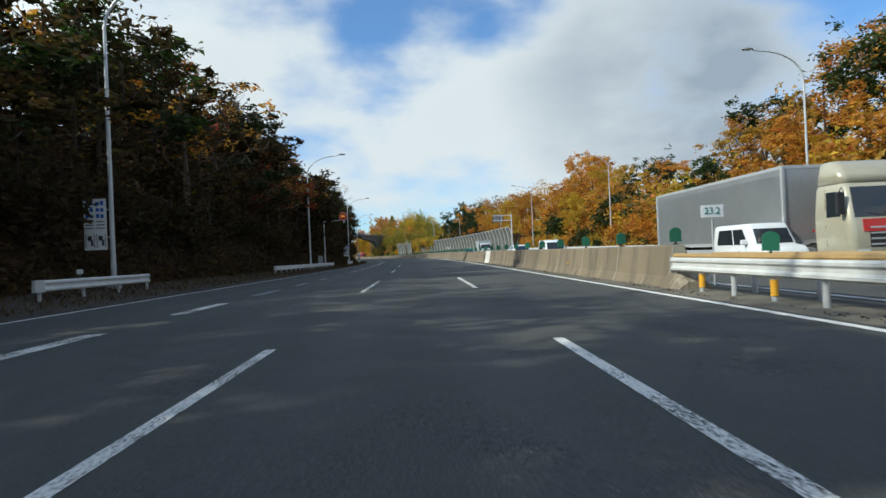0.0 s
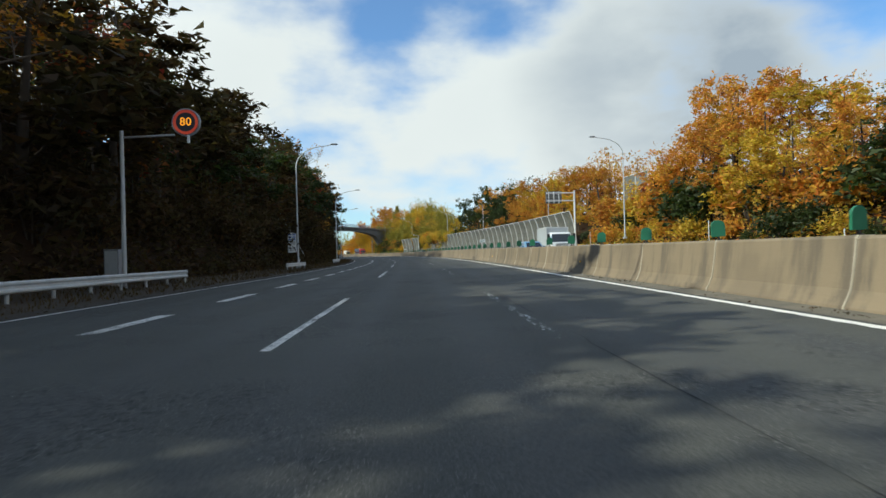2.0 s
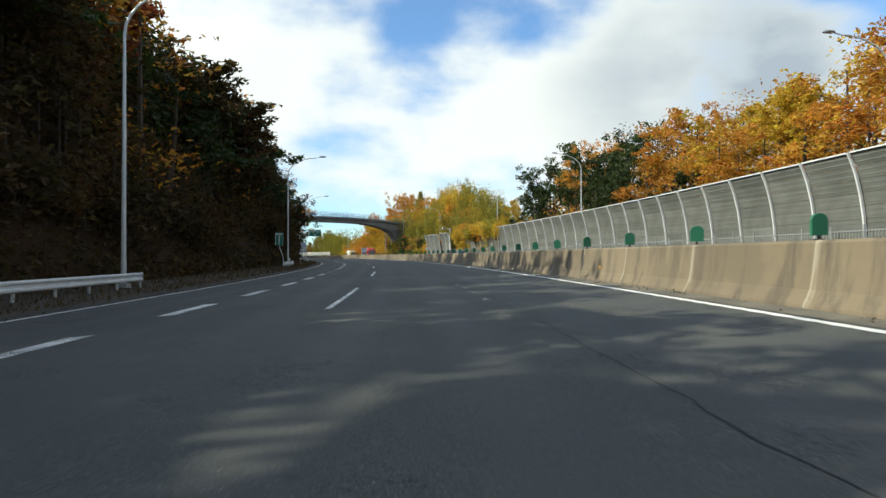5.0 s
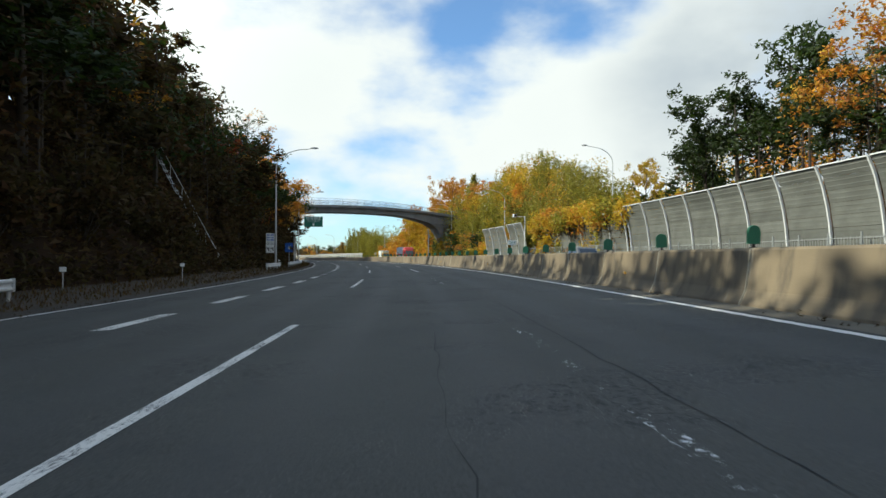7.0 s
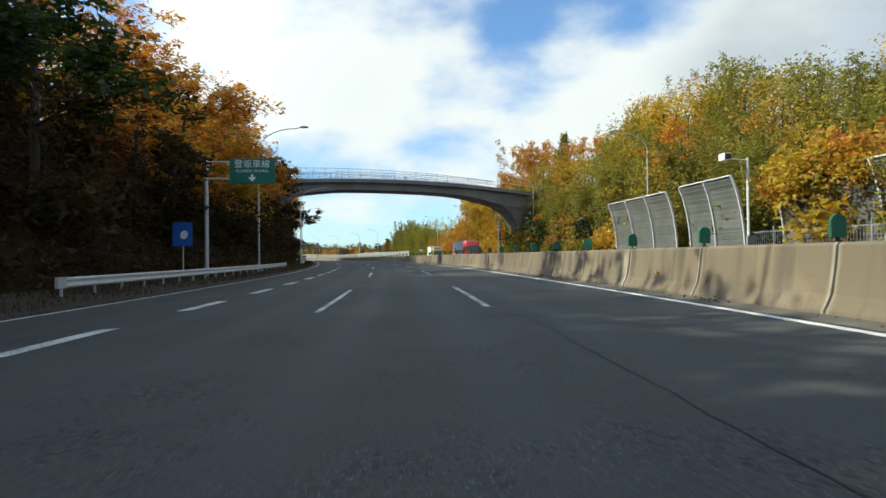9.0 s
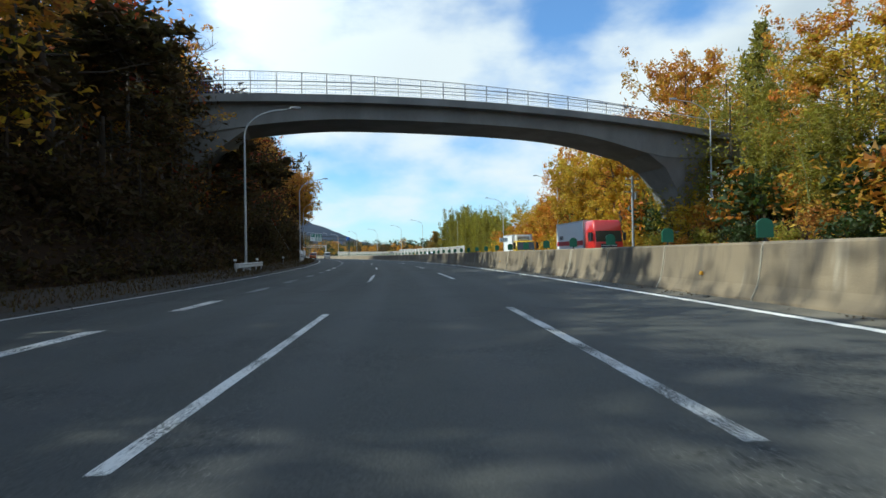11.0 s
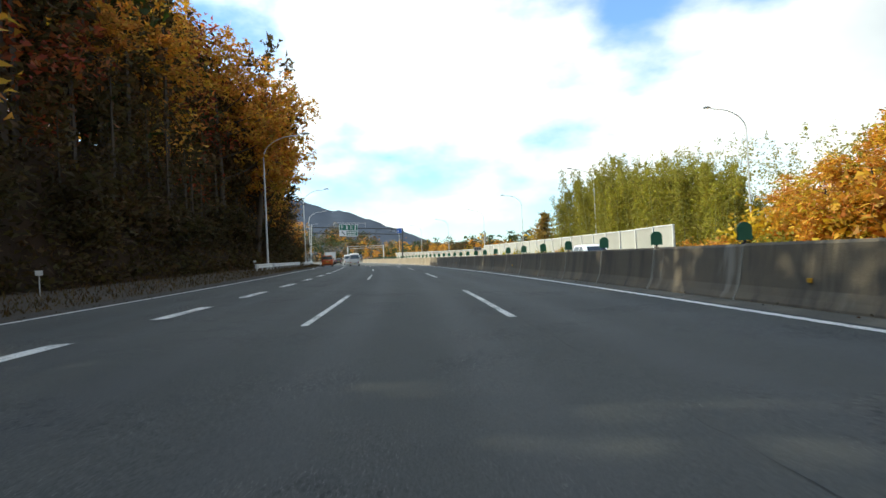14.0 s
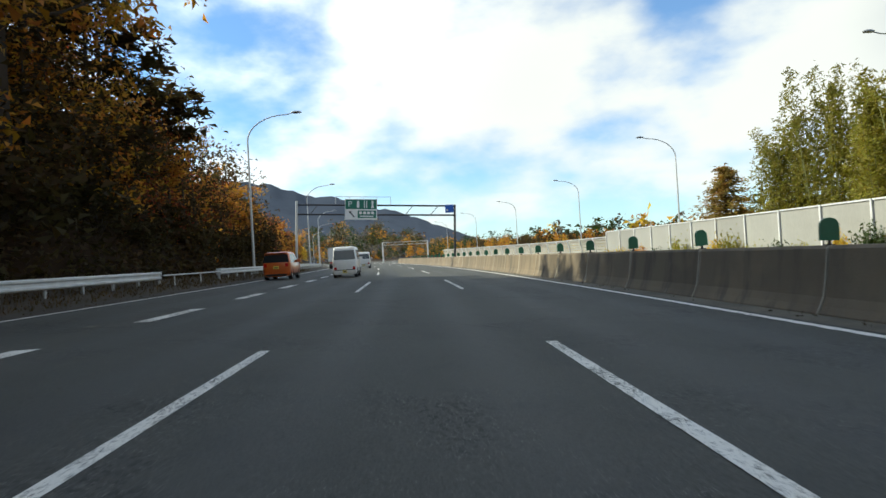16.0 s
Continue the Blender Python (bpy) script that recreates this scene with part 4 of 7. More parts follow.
# ---------------------------------------------------------------- far hills
bm = bmesh.new()
ridge = [(16, 0.006), (22, 0.016), (26, 0.020), (29, 0.040), (32, 0.062), (35, 0.082), (38, 0.094), (41, 0.112), (44, 0.116), (47, 0.136), (50, 0.142), (54, 0.13), (60, 0.12),
         (70, 0.10), (85, 0.08)]
rows = []
for i in range(140):
    a = 14 + 72 * i / 139
    top = float(np.interp(a, *zip(*ridge)))
    row = []
    for j in range(9):
        f = j / 8
        dist = 1450 + 900 * f
        hgt = 2350 * top * (f ** 1.15) * (1 + 0.10 * (1 - f) * noise.noise(Vector((a * 0.35, f * 4, 1))))
        hgt += 2350 * 0.006 * noise.noise(Vector((a * 0.9, f * 6, 5))) * f + 2350 * 0.0025 * noise.noise(Vector((a * 4.5, f * 9, 2))) * f
        q = radians(a)
        row.append(bm.verts.new((-100 - math.sin(q) * dist, 385 + math.cos(q) * dist, max(-4, hgt))))
    rows.append(row)
for a, b in zip(rows, rows[1:]):
    for k in range(8):
        bm.faces.new((a[k], a[k + 1], b[k + 1], b[k])).smooth = True
tagged(link("backdrop", bm, FAR_WOOD_HAZED), "distant wooded mountain ridge tinted blue-grey for haze", "hills", kind="structure")

# ---------------------------------------------------------------- trees and shrubs
def leaves_mesh(name, spots, sizes, mat_, rng, droop=0.0, wide=0.75):
    """Many small folded leaf blades round the given places."""
    c = np.array(spots)
    s = np.array(sizes)[:, None] * 0.86
    c = np.concatenate([c, c + rng.normal(size=c.shape) * s * 0.9])
    s = np.concatenate([s, s])
    n = len(c)
    a = rng.normal(size=(n, 3))
    a[:, 2] = a[:, 2] * 0.6 - droop
    a /= np.linalg.norm(a, axis=1)[:, None]
    b = rng.normal(size=(n, 3))
    b -= a * (a * b).sum(1)[:, None]
    b /= np.linalg.norm(b, axis=1)[:, None]
    v = np.stack([c - a * s, c + b * s * wide - a * s * 0.15, c + a * s - b * s * 0.25], 1).reshape(-1, 3)
    f = np.arange(3 * n).reshape(-1, 3)
    mesh = bpy.data.meshes.new(name)
    mesh.from_pydata(v.tolist(), [], f.tolist())
    mesh.materials.append(mat_)
    return mesh


def limbs(rng, height, spread, trunk_r, forks=7, bare=False, low=0.3):
    """Trunk and limbs as one mesh; gives the ends of the branches too."""
    bm = bmesh.new()
    lean = rng.normal(size=2) * 0.05
    line = [(lean[0] * z + 0.15 * math.sin(z * 0.5), lean[1] * z, z) for z in np.linspace(-0.6, height * 0.86, 6)]
    tube(bm, line, [trunk_r * (1.25 - 1.05 * i / 5) for i in range(6)], 7, False)
    ends = [Vector(line[-1])]
    for i in range(forks):
        f = low + (0.92 - low) * (i + 0.5) / forks
        z = f * height * 0.86
        k = np.interp(z, [p[2] for p in line], range(6))
        base_ = Vector((float(np.interp(z, [p[2] for p in line], [p[0] for p in line])), float(np.interp(z, [p[2] for p in line], [p[1] for p in line])), z))
        a = rng.uniform(0, 6.283)
        out = spread * (0.55 + 0.6 * math.sin(math.pi * min(1, f * 1.02)) ** 0.8) * rng.uniform(0.7, 1.1)
        up = height * rng.uniform(0.10, 0.26)
        mid = base_ + Vector((math.cos(a) * out * 0.5, math.sin(a) * out * 0.5, up * 0.35))
        end = base_ + Vector((math.cos(a) * out, math.sin(a) * out, up))
        r0 = trunk_r * (0.55 - 0.35 * f)
        tube(bm, [base_, mid, end], [r0, r0 * 0.6, r0 * 0.22], 5, False)
        ends += [end, mid.lerp(end, 0.55)]
        for j in range(5 if bare else 3):
            d = Vector((rng.normal(), rng.normal(), abs(rng.normal()) * 0.8 + 0.2)).normalized() * out * rng.uniform(0.3, 0.55)
            st_ = mid.lerp(end, rng.uniform(0.1, 0.95))
            tube(bm, [st_, st_ + d * 0.5 + Vector((0, 0, 0.1)), st_ + d], [r0 * 0.35, r0 * 0.2, r0 * 0.07], 4, False)
            ends.append(st_ + d)
            if bare:
                for _ in range(5):
                    e = Vector((rng.normal(), rng.normal(), abs(rng.normal()) + 0.3)).normalized() * rng.uniform(0.5, 1.3)
                    q = st_ + d * rng.uniform(0.3, 1.0)
                    tube(bm, [q, q + e * 0.6, q + e], [0.03, 0.018, 0.006], 3, False)
                    ends.append(q + e)
    return bm, ends


def broad_tree(label, category, leaf, seed, height=11.0, spread=3.6, clumps=74, each=34, size=0.27, bark=BARK, bare=False, low=0.3, fill=0.85):
    rng = np.random.default_rng(seed)
    tree = empty("tree", label=label, category=category)
    bm, ends = limbs(rng, height, spread, 0.018 * height, 8, bare, low)
    part("trunk", bm, bark, tree, smooth=True)
    spots, sizes = [], []
    pool = [e for e in ends if e.z > height * low * 0.7]
    for k in range(clumps):
        c = pool[int(rng.integers(len(pool)))] + Vector(rng.normal(size=3) * spread * 0.16)
        r = rng.uniform(0.45, 1.0) * spread * 0.23
        m = int(each * rng.uniform(0.5, 1.3))
        d = rng.normal(size=(m, 3))
        d /= np.linalg.norm(d, axis=1)[:, None]
        d *= (rng.uniform(0, 1, m) ** (1 - fill * 0.6))[:, None] * r
        d[:, 2] *= 0.72
        spots += (np.array(c) + d).tolist()
        sizes += (size * rng.uniform(0.55, 1.25, m)).tolist()
    crown = new("crown", leaves_mesh("crown", spots, sizes, leaf, rng))
    crown.parent = tree
    return tree


def cone_tree(label, leaf, seed, height=11.0, spread=2.7, count=2600, size=0.26):
    rng = np.random.default_rng(seed)
    tree = empty("tree", label=label, category="conifer")
    bm = bmesh.new()
    tube(bm, [(0, 0, -0.6), (0.05, 0, height * 0.5), (0, 0, height * 0.97)], [0.2, 0.12, 0.02], 7, False)
    spots, sizes = [], []
    tiers = 24
    for i in range(tiers):
        f = (i + 0.5) / tiers
        z = height * (0.12 + 0.87 * f)
        for j in range(6):
            a = rng.uniform(0, 6.283)
            out = spread * (1 - f) ** 0.75 * rng.uniform(0.65, 1.12) + 0.15
            end = Vector((math.cos(a) * out, math.sin(a) * out, z - 0.12 * out))
            tube(bm, [(0, 0, z), end], [0.035, 0.01], 3, False)
            m = int(count / tiers / 6)
            k = rng.uniform(0.15, 1.05, m)[:, None]
            p = np.array((0, 0, z)) * (1 - k) + np.array(end) * k + rng.normal(size=(m, 3)) * np.array((0.26, 0.26, 0.17)) * (0.5 + out * 0.25)
            spots += p.tolist()
            sizes += (size * rng.uniform(0.6, 1.2, m)).tolist()
    part("trunk", bm, BARK, tree)
    crown = new("crown", leaves_mesh("crown", spots, sizes, leaf, rng, 0.3))
    crown.parent = tree
    return tree


def bamboo(label, seed, height=11.0, stems=9, leaf=None, each=300):
    """A clump of arching stems with feathery tops."""
    rng = np.random.default_rng(seed)
    tree = empty("bamboo_clump", label=label, category="bamboo")
    spots, sizes = [], []
    culm = bpy.data.materials.get("bamboo_stem") or material("bamboo_stem", (0.20, 0.20, 0.06), 0.5, scale=2, fine=20, bump=0)
    for i in range(stems):
        a, r = rng.uniform(0, 6.283), rng.uniform(0, 1.7)
        b = Vector((math.cos(a) * r, math.sin(a) * r, -0.4))
        h_ = height * rng.uniform(0.72, 1.05)
        d = Vector((rng.normal(), rng.normal(), 0)).normalized() * h_ * rng.uniform(0.06, 0.17)
        pts_ = [b + Vector((0, 0, h_ * f)) + d * f ** 2.6 - Vector((0, 0, h_ * 0.06 * f ** 5)) for f in np.linspace(0, 1, 7)]
        part("culm", tube(bmesh.new(), pts_, [0.05, 0.048, 0.044, 0.038, 0.028, 0.016, 0.005], 5, False), culm, tree)
        # drooping sprays leave every joint of the upper stem
        for j in range(34):
            f = 0.20 + 0.80 * (j + rng.uniform(0, 1)) / 34
            k = min(5.999, f * 6)
            p = pts_[int(k)].lerp(pts_[int(k) + 1], k - int(k))
            a_ = j * 2.4 + i + rng.normal() * 0.5
            reach = (0.35 + 1.25 * math.sin(math.pi * min(1.0, 0.18 + 0.80 * f)) ** 1.2) * rng.uniform(0.6, 1.15)
            for u in rng.uniform(0.1, 1.0, max(3, each // 34)):
                spots.append((p.x + math.cos(a_) * reach * u + rng.normal() * 0.10, p.y + math.sin(a_) * reach * u + rng.normal() * 0.10,
                              p.z + reach * (0.35 * u - 0.75 * u * u) + rng.normal() * 0.09))
                sizes.append(0.19 * rng.uniform(0.6, 1.25))
    crown = new("leaves", leaves_mesh("leaves", spots, sizes, leaf, rng, 0.5, 0.42))
    crown.parent = tree
    return tree


def shrub(label, leaf, seed, r=1.3, count=500, size=0.19):
    rng = np.random.default_rng(seed)
    bush = empty("shrub", label=label, category="shrub")
    bm = bmesh.new()
    spots, sizes = [], []
    for i in range(14):
        a = rng.uniform(0, 6.283)
        e = Vector((math.cos(a) * r * rng.uniform(0.2, 0.95), math.sin(a) * r * rng.uniform(0.2, 0.95), r * rng.uniform(0.45, 1.25)))
        tube(bm, [(0, 0, -0.3), e * 0.5 + Vector((0, 0, 0.1)), e], [0.03, 0.02, 0.006], 3, False)
        m = count // 14
        p = np.array(e) + rng.normal(size=(m, 3)) * r * 0.26
        p[:, 2] = np.maximum(p[:, 2], -0.1)
        spots += p.tolist()
        sizes += (size * rng.uniform(0.5, 1.3, m)).tolist()
    part("stem", bm, BARK, bush)
    crown = new("leaves", leaves_mesh("leaves", spots, sizes, leaf, rng))
    crown.parent = bush
    return bush


ORANGE = [broad_tree("autumn tree with orange-brown leaves on the bank", "tree", LEAF_ORANGE, 11 + i, 10.5, 3.7, 104, 31, 0.19, fill=0.8) for i in range(3)]
GOLD = [broad_tree("autumn tree with golden yellow leaves on the bank", "tree", LEAF_YELLOW, 21 + i, 9.0, 3.3, 100, 33, 0.185) for i in range(2)]
RUST = [broad_tree("thin autumn tree with red-brown leaves on the bank", "tree", LEAF_RED, 31 + i, 10.0, 3.3, 66, 30, 0.225, bare=False) for i in range(2)]
EVER = [broad_tree("dark evergreen broadleaf tree on the bank", "tree", LEAF_GREEN, 41 + i, 10.5, 3.6, 78, 27, 0.25, fill=0.9) for i in range(3)]
SHADE = [broad_tree("brownish tree with shade-darkened leaf colour on the shaded bank", "tree", LEAF_SHADE_DARK, 51 + i, 10.0, 3.8, 66, 24, 0.32, fill=0.9, low=0.12) for i in range(3)]
BARE = [broad_tree("half-bare tree with sparse russet leaves", "tree", LEAF_ORANGE, 61 + i, 11.0, 4.0, 60, 12, 0.2, BARK_PALE, True, 0.25) for i in range(2)]
NAKED = broad_tree("nearly leafless tree with fine pale twigs", "tree", LEAF_ORANGE, 67, 11.0, 4.0, 40, 8, 0.16, BARK_PALE, True, 0.25)
CONE = [cone_tree("dark green conical evergreen tree", LEAF_GREEN, 71 + i, count=2100, size=0.3) for i in range(2)]
BAMBOO = [bamboo("tall feathery yellow-green bamboo clump", 81 + i, 11.0, 12, LEAF_BAMBOO, 340) for i in range(3)]
CEDAR = [cone_tree("tall olive-green conifer on the hillside", LEAF_OLIVE, 75 + i, 10.5, 3.3, 2300, 0.24) for i in range(2)]
DIM_SHRUB = [shrub("undergrowth shrub with shade-darkened leaf colour on the shaded bank", LEAF_SHADE_DARK, 91 + i, 1.6, 500, 0.21) for i in range(3)]
LIT_SHRUB = [shrub("ochre autumn shrub behind the fence", LEAF_ORANGE, 101, 1.5), shrub("yellow autumn shrub behind the fence", LEAF_YELLOW, 102, 1.5),
             shrub("green shrub behind the fence", LEAF_GREEN, 103, 1.4), shrub("yellow-green shrub behind the fence", LEAF_BAMBOO, 104, 1.5)]
used = set()
LEAF_OF = {"O": LEAF_ORANGE, "Y": LEAF_YELLOW, "R": LEAF_RED, "E": LEAF_GREEN, "B": LEAF_ORANGE, "C": LEAF_GREEN, "M": LEAF_BAMBOO, "D": LEAF_SHADE_DARK, "G": LEAF_OLIVE, "H": LEAF_HAZED}
KINDS = {"O": ORANGE, "Y": GOLD, "R": RUST, "E": EVER, "B": BARE, "C": CONE, "M": BAMBOO, "D": SHADE, "G": CEDAR}


def plant(kind, s, lat, tall, rng, group, wide=None, dz=0.0):
    """A copy of one of a kind, scaled to a height, on the ground there."""
    src = kind[rng.randrange(len(kind))]
    own = {"tree": 10.5, "bamboo_clump": 11.0, "shrub": 1.7}[src.name.split(".")[0]]
    k = tall / own
    kx = (wide or k) * rng.uniform(0.9, 1.12)
    m = stand(s, lat, ground_height(s, lat) - 0.15 + dz, rng.uniform(0, 360)) @ pose(0, 0, 0, rng.uniform(-4, 4), rng.uniform(-4, 4), 0)
    if id(src) not in used:
        used.add(id(src))
        ob = src
        ob.matrix_world = m @ Matrix.Diagonal((kx, kx, k, 1))
    else:
        keep = tuple(src.scale)
        src.scale = (kx, kx, k)
        ob = copy_thing(src, m)
        src.scale = keep
    ob["group"] = group
    return ob


WOODS = {}


def thicket(code, s, lat, tall, rng, n=230, size=0.5, low=0.25):
    """A tree of the dense wood further in, joined with the rest of the wood."""
    g = spot(s, lat, ground_height(s, lat))
    sp, sz = WOODS.setdefault(code, ([], []))
    n = int(n * min(1.0, 0.25 + tall / 16))
    r = min(3.4, tall * 0.36)
    knots = 18 if code == "M" else 9
    n = int(n * 1.6) if code == "M" else n
    for _ in range(knots):
        f = rng.uniform(low, 1.0)
        a, q = rng.uniform(0, 6.283), r * math.sin(math.pi * min(0.97, 0.15 + f * 0.8)) * rng.uniform(0.1, 1.0)
        c = (g.x + math.cos(a) * q, g.y + math.sin(a) * q, g.z + tall * f - 0.5)
        if code == "M":
            w_, h_ = 0.55 * (1.25 - f), 0.55
        else:
            w_, h_ = r * 0.27, r * 0.22
        for _ in range(n // knots):
            sp.append((rng.gauss(c[0], w_), rng.gauss(c[1], w_), min(rng.gauss(c[2], h_), g.z + tall)))
            sz.append(size * rng.uniform(0.5, 1.2) * (0.6 if code == "M" else 1))
    tk = WOODS.setdefault("trunks", [])
    tk.append((g, tall * (0.55 if code == "M" else 0.8), min(0.016 * tall, 0.06 if code == "M" else 1)))


rt = random.Random(77)
# the shaded cutting: tops rise and fall along it
TOPS = [(-60, 22), (3, 21), (7, 13.5), (19, 13), (23, 17.8), (34, 17.8), (44, 18.2), (53, 18.8), (62, 20), (70, 20), (76, 19.3), (84, 19.4), (90, 18.6), (96, 17.5), (108, 17.3), (116, 16.8), (122, 17.2), (131, 18.5), (150, 20), (160, 20.5), (175, 19), (188, 18.8), (193, 19), (200, 20), (215, 20.5), (232, 18.5), (240, 17.5), (258, 17.5), (268, 17),
        (280, 19), (290, 21), (312, 21), (320, 20), (350, 20), (368, 20.5), (385, 23), (400, 25), (418, 26), (428, 24.5), (433, 21), (437, 13.5), (445, 11), (455, 10.5), (480, 10.5), (520, 9), (620, 8)]


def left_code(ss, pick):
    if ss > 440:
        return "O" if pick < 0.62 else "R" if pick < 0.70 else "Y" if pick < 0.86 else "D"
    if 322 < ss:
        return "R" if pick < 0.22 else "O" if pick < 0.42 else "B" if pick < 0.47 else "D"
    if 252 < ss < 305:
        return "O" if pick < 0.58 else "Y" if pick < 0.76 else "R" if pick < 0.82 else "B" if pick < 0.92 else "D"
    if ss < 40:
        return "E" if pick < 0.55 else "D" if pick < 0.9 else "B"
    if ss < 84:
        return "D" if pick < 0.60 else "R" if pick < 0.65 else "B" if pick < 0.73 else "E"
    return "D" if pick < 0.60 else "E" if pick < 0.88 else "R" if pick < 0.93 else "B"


for ss, ll, tall in ((156, -19.5, 13.5), (148, -18.0, 11.5), (252, -18.5, 11.0)):
    plant([NAKED], ss, ll, tall, rt, "trees on the shaded bank")
for ss, ll, tall in ((414, -13.6, 18.5), (418, -13.4, 18.5), (416, -18.0, 17.0)):
    plant([ORANGE[0], ORANGE[1]], ss, ll, tall, rt, "trees on the shaded bank", wide=1.6)
LADDERS = (119.4, 218.1, 363.6)


def thin(ss):
    """Thin places in the wood, where low sun slips through to the road."""
    return 298.5 < ss < 301.0 or 311.0 < ss < 314.0


for s in np.arange(-8, 456, 6.2):
    for lat, share in ((-15.4, 0.72), (-19.6, 0.97)):
        ss, ll = s + rt.uniform(-2, 2) + (3.1 if lat < -17 else 0), lat + rt.uniform(-1.0, 1.0)
        top = float(np.interp(ss, *zip(*TOPS)))
        if ll > -17.5 and 138 < ss < 228:
            ll -= 1.6
        if thin(ss) or ll > -17.5 and (any(-9 < ss - q < 2.5 for q in LADDERS) or 330 < ss < 402):
            continue
        tall = max(2.8, (top * rt.uniform(0.84, 1.05) * (0.86 if share < 0.8 and (166 < ss < 190 or 404 < ss < 434) else share)) - ground_height(ss, ll))
        plant(KINDS[left_code(ss, rt.random())], ss, ll, tall, rt, "trees on the shaded bank", wide=min(tall / 10.5, 0.95) * 1.15 + 0.22)
# starts out of view behind the first viewpoint, to block sun on the road
for s in np.arange(-34, 620, 3.4):
    for lat, share in ((-17.2, 0.80), (-21.5, 0.93), (-25.5, 1.0), (-30.0, 1.0)):
        ss, ll = s + rt.uniform(-1.6, 1.6), lat + rt.uniform(-1.3, 1.3)
        top = float(np.interp(ss, *zip(*TOPS)))
        if lat < -24 and (84 < ss < 126 or 4 < ss < 22):
            top = max(top, 23.0)
        if -24 < lat < -19 and 88 < ss < 122:
            top = max(top, 18.5)
        if lat > -24 and (162 < ss < 194 or 222 < ss < 246 or 325 < ss < 425):
            share = max(share, 0.96)
        if lat > -24 and (26 < ss < 84 or 196 < ss < 222 or 284 < ss < 316):
            share = 0.88 if lat > -19 else 1.0
        dense = 120 if lat > -28 else 80
        # back rows raised and thickened to cast shade on road and barrier
        if lat < -24 and (325 < ss < 378 or 160 < ss < 192 or 284 < ss < 312):
            top, share, dense = ((25.0 if lat > -28 else 28.5) if ss > 300 else (23.5 if lat > -28 else 26.5)), 1.0, 230
        if lat < -24 and 192 <= ss < 228:
            top, share, dense = (22.5 if lat > -28 else 25.0), 1.0, 230
        if lat < -20 and 325 < ss < 440:
            top, share, dense = max(top, 25.0 if lat > -28 else 29.5) if ss < 430 else top, 1.0, 300
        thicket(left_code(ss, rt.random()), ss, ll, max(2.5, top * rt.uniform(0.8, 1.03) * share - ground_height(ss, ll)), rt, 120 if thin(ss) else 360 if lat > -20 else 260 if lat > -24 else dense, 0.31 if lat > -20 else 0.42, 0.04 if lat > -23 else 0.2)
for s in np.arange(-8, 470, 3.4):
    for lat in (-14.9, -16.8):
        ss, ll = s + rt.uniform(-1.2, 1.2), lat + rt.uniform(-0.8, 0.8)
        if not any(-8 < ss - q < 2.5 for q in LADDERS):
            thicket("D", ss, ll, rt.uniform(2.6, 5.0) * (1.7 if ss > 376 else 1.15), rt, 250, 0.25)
# extra dense rows deep in the wood, added to shade barrier and road
for s in np.arange(142, 246, 2.4):
    thicket("E" if rt.random() < 0.3 else "D", s, -21.0 + rt.uniform(-1.2, 1.2), (22.0 if s < 208 else 20.0) * rt.uniform(0.92, 1.02) - ground_height(s, -21), rt, 400, 0.5, 0.1)
for s in np.arange(318, 372, 2.6):
    thicket("R" if rt.random() < 0.2 else "D", s, -21.5 + rt.uniform(-1.2, 1.2), 21.5 * rt.uniform(0.92, 1.02) - ground_height(s, -21.5), rt, 360, 0.5, 0.1)
for s in np.arange(423, 437, 1.5):
    for lat in (-15.6, -18.6):
        thicket("O" if rt.random() < 0.3 else "D", s, lat + rt.uniform(-0.8, 0.8), float(np.interp(s, *zip(*TOPS))) * rt.uniform(0.8, 0.98) - ground_height(s, lat), rt, 1150, 0.18, 0.02)
for s in np.arange(436, 500, 1.7):
    for lat in (-14.4, -16.8):
        thicket("O" if rt.random() < 0.45 else "R" if rt.random() < 0.5 else "D", s, lat + rt.uniform(-0.7, 0.7), float(np.interp(s, [436, 445, 470, 500], [8.6, 7.6, 6.4, 5.2])) * rt.uniform(0.8, 1.05) - 0.4 * ground_height(s, lat), rt, 560, 0.15, 0.02)
# one more dense row added to keep sun off the barrier
for s in np.arange(372, 428, 2.2):
    thicket("E" if rt.random() < 0.3 else "D", s, -20.0 + rt.uniform(-1.2, 1.2), 25.5 * rt.uniform(0.92, 1.02) - ground_height(s, -20), rt, 430, 0.5, 0.1)
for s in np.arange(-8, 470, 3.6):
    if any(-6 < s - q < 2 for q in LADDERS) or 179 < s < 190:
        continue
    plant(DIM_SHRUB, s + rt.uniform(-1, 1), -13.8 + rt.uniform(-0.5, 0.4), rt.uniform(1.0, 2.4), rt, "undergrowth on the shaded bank")

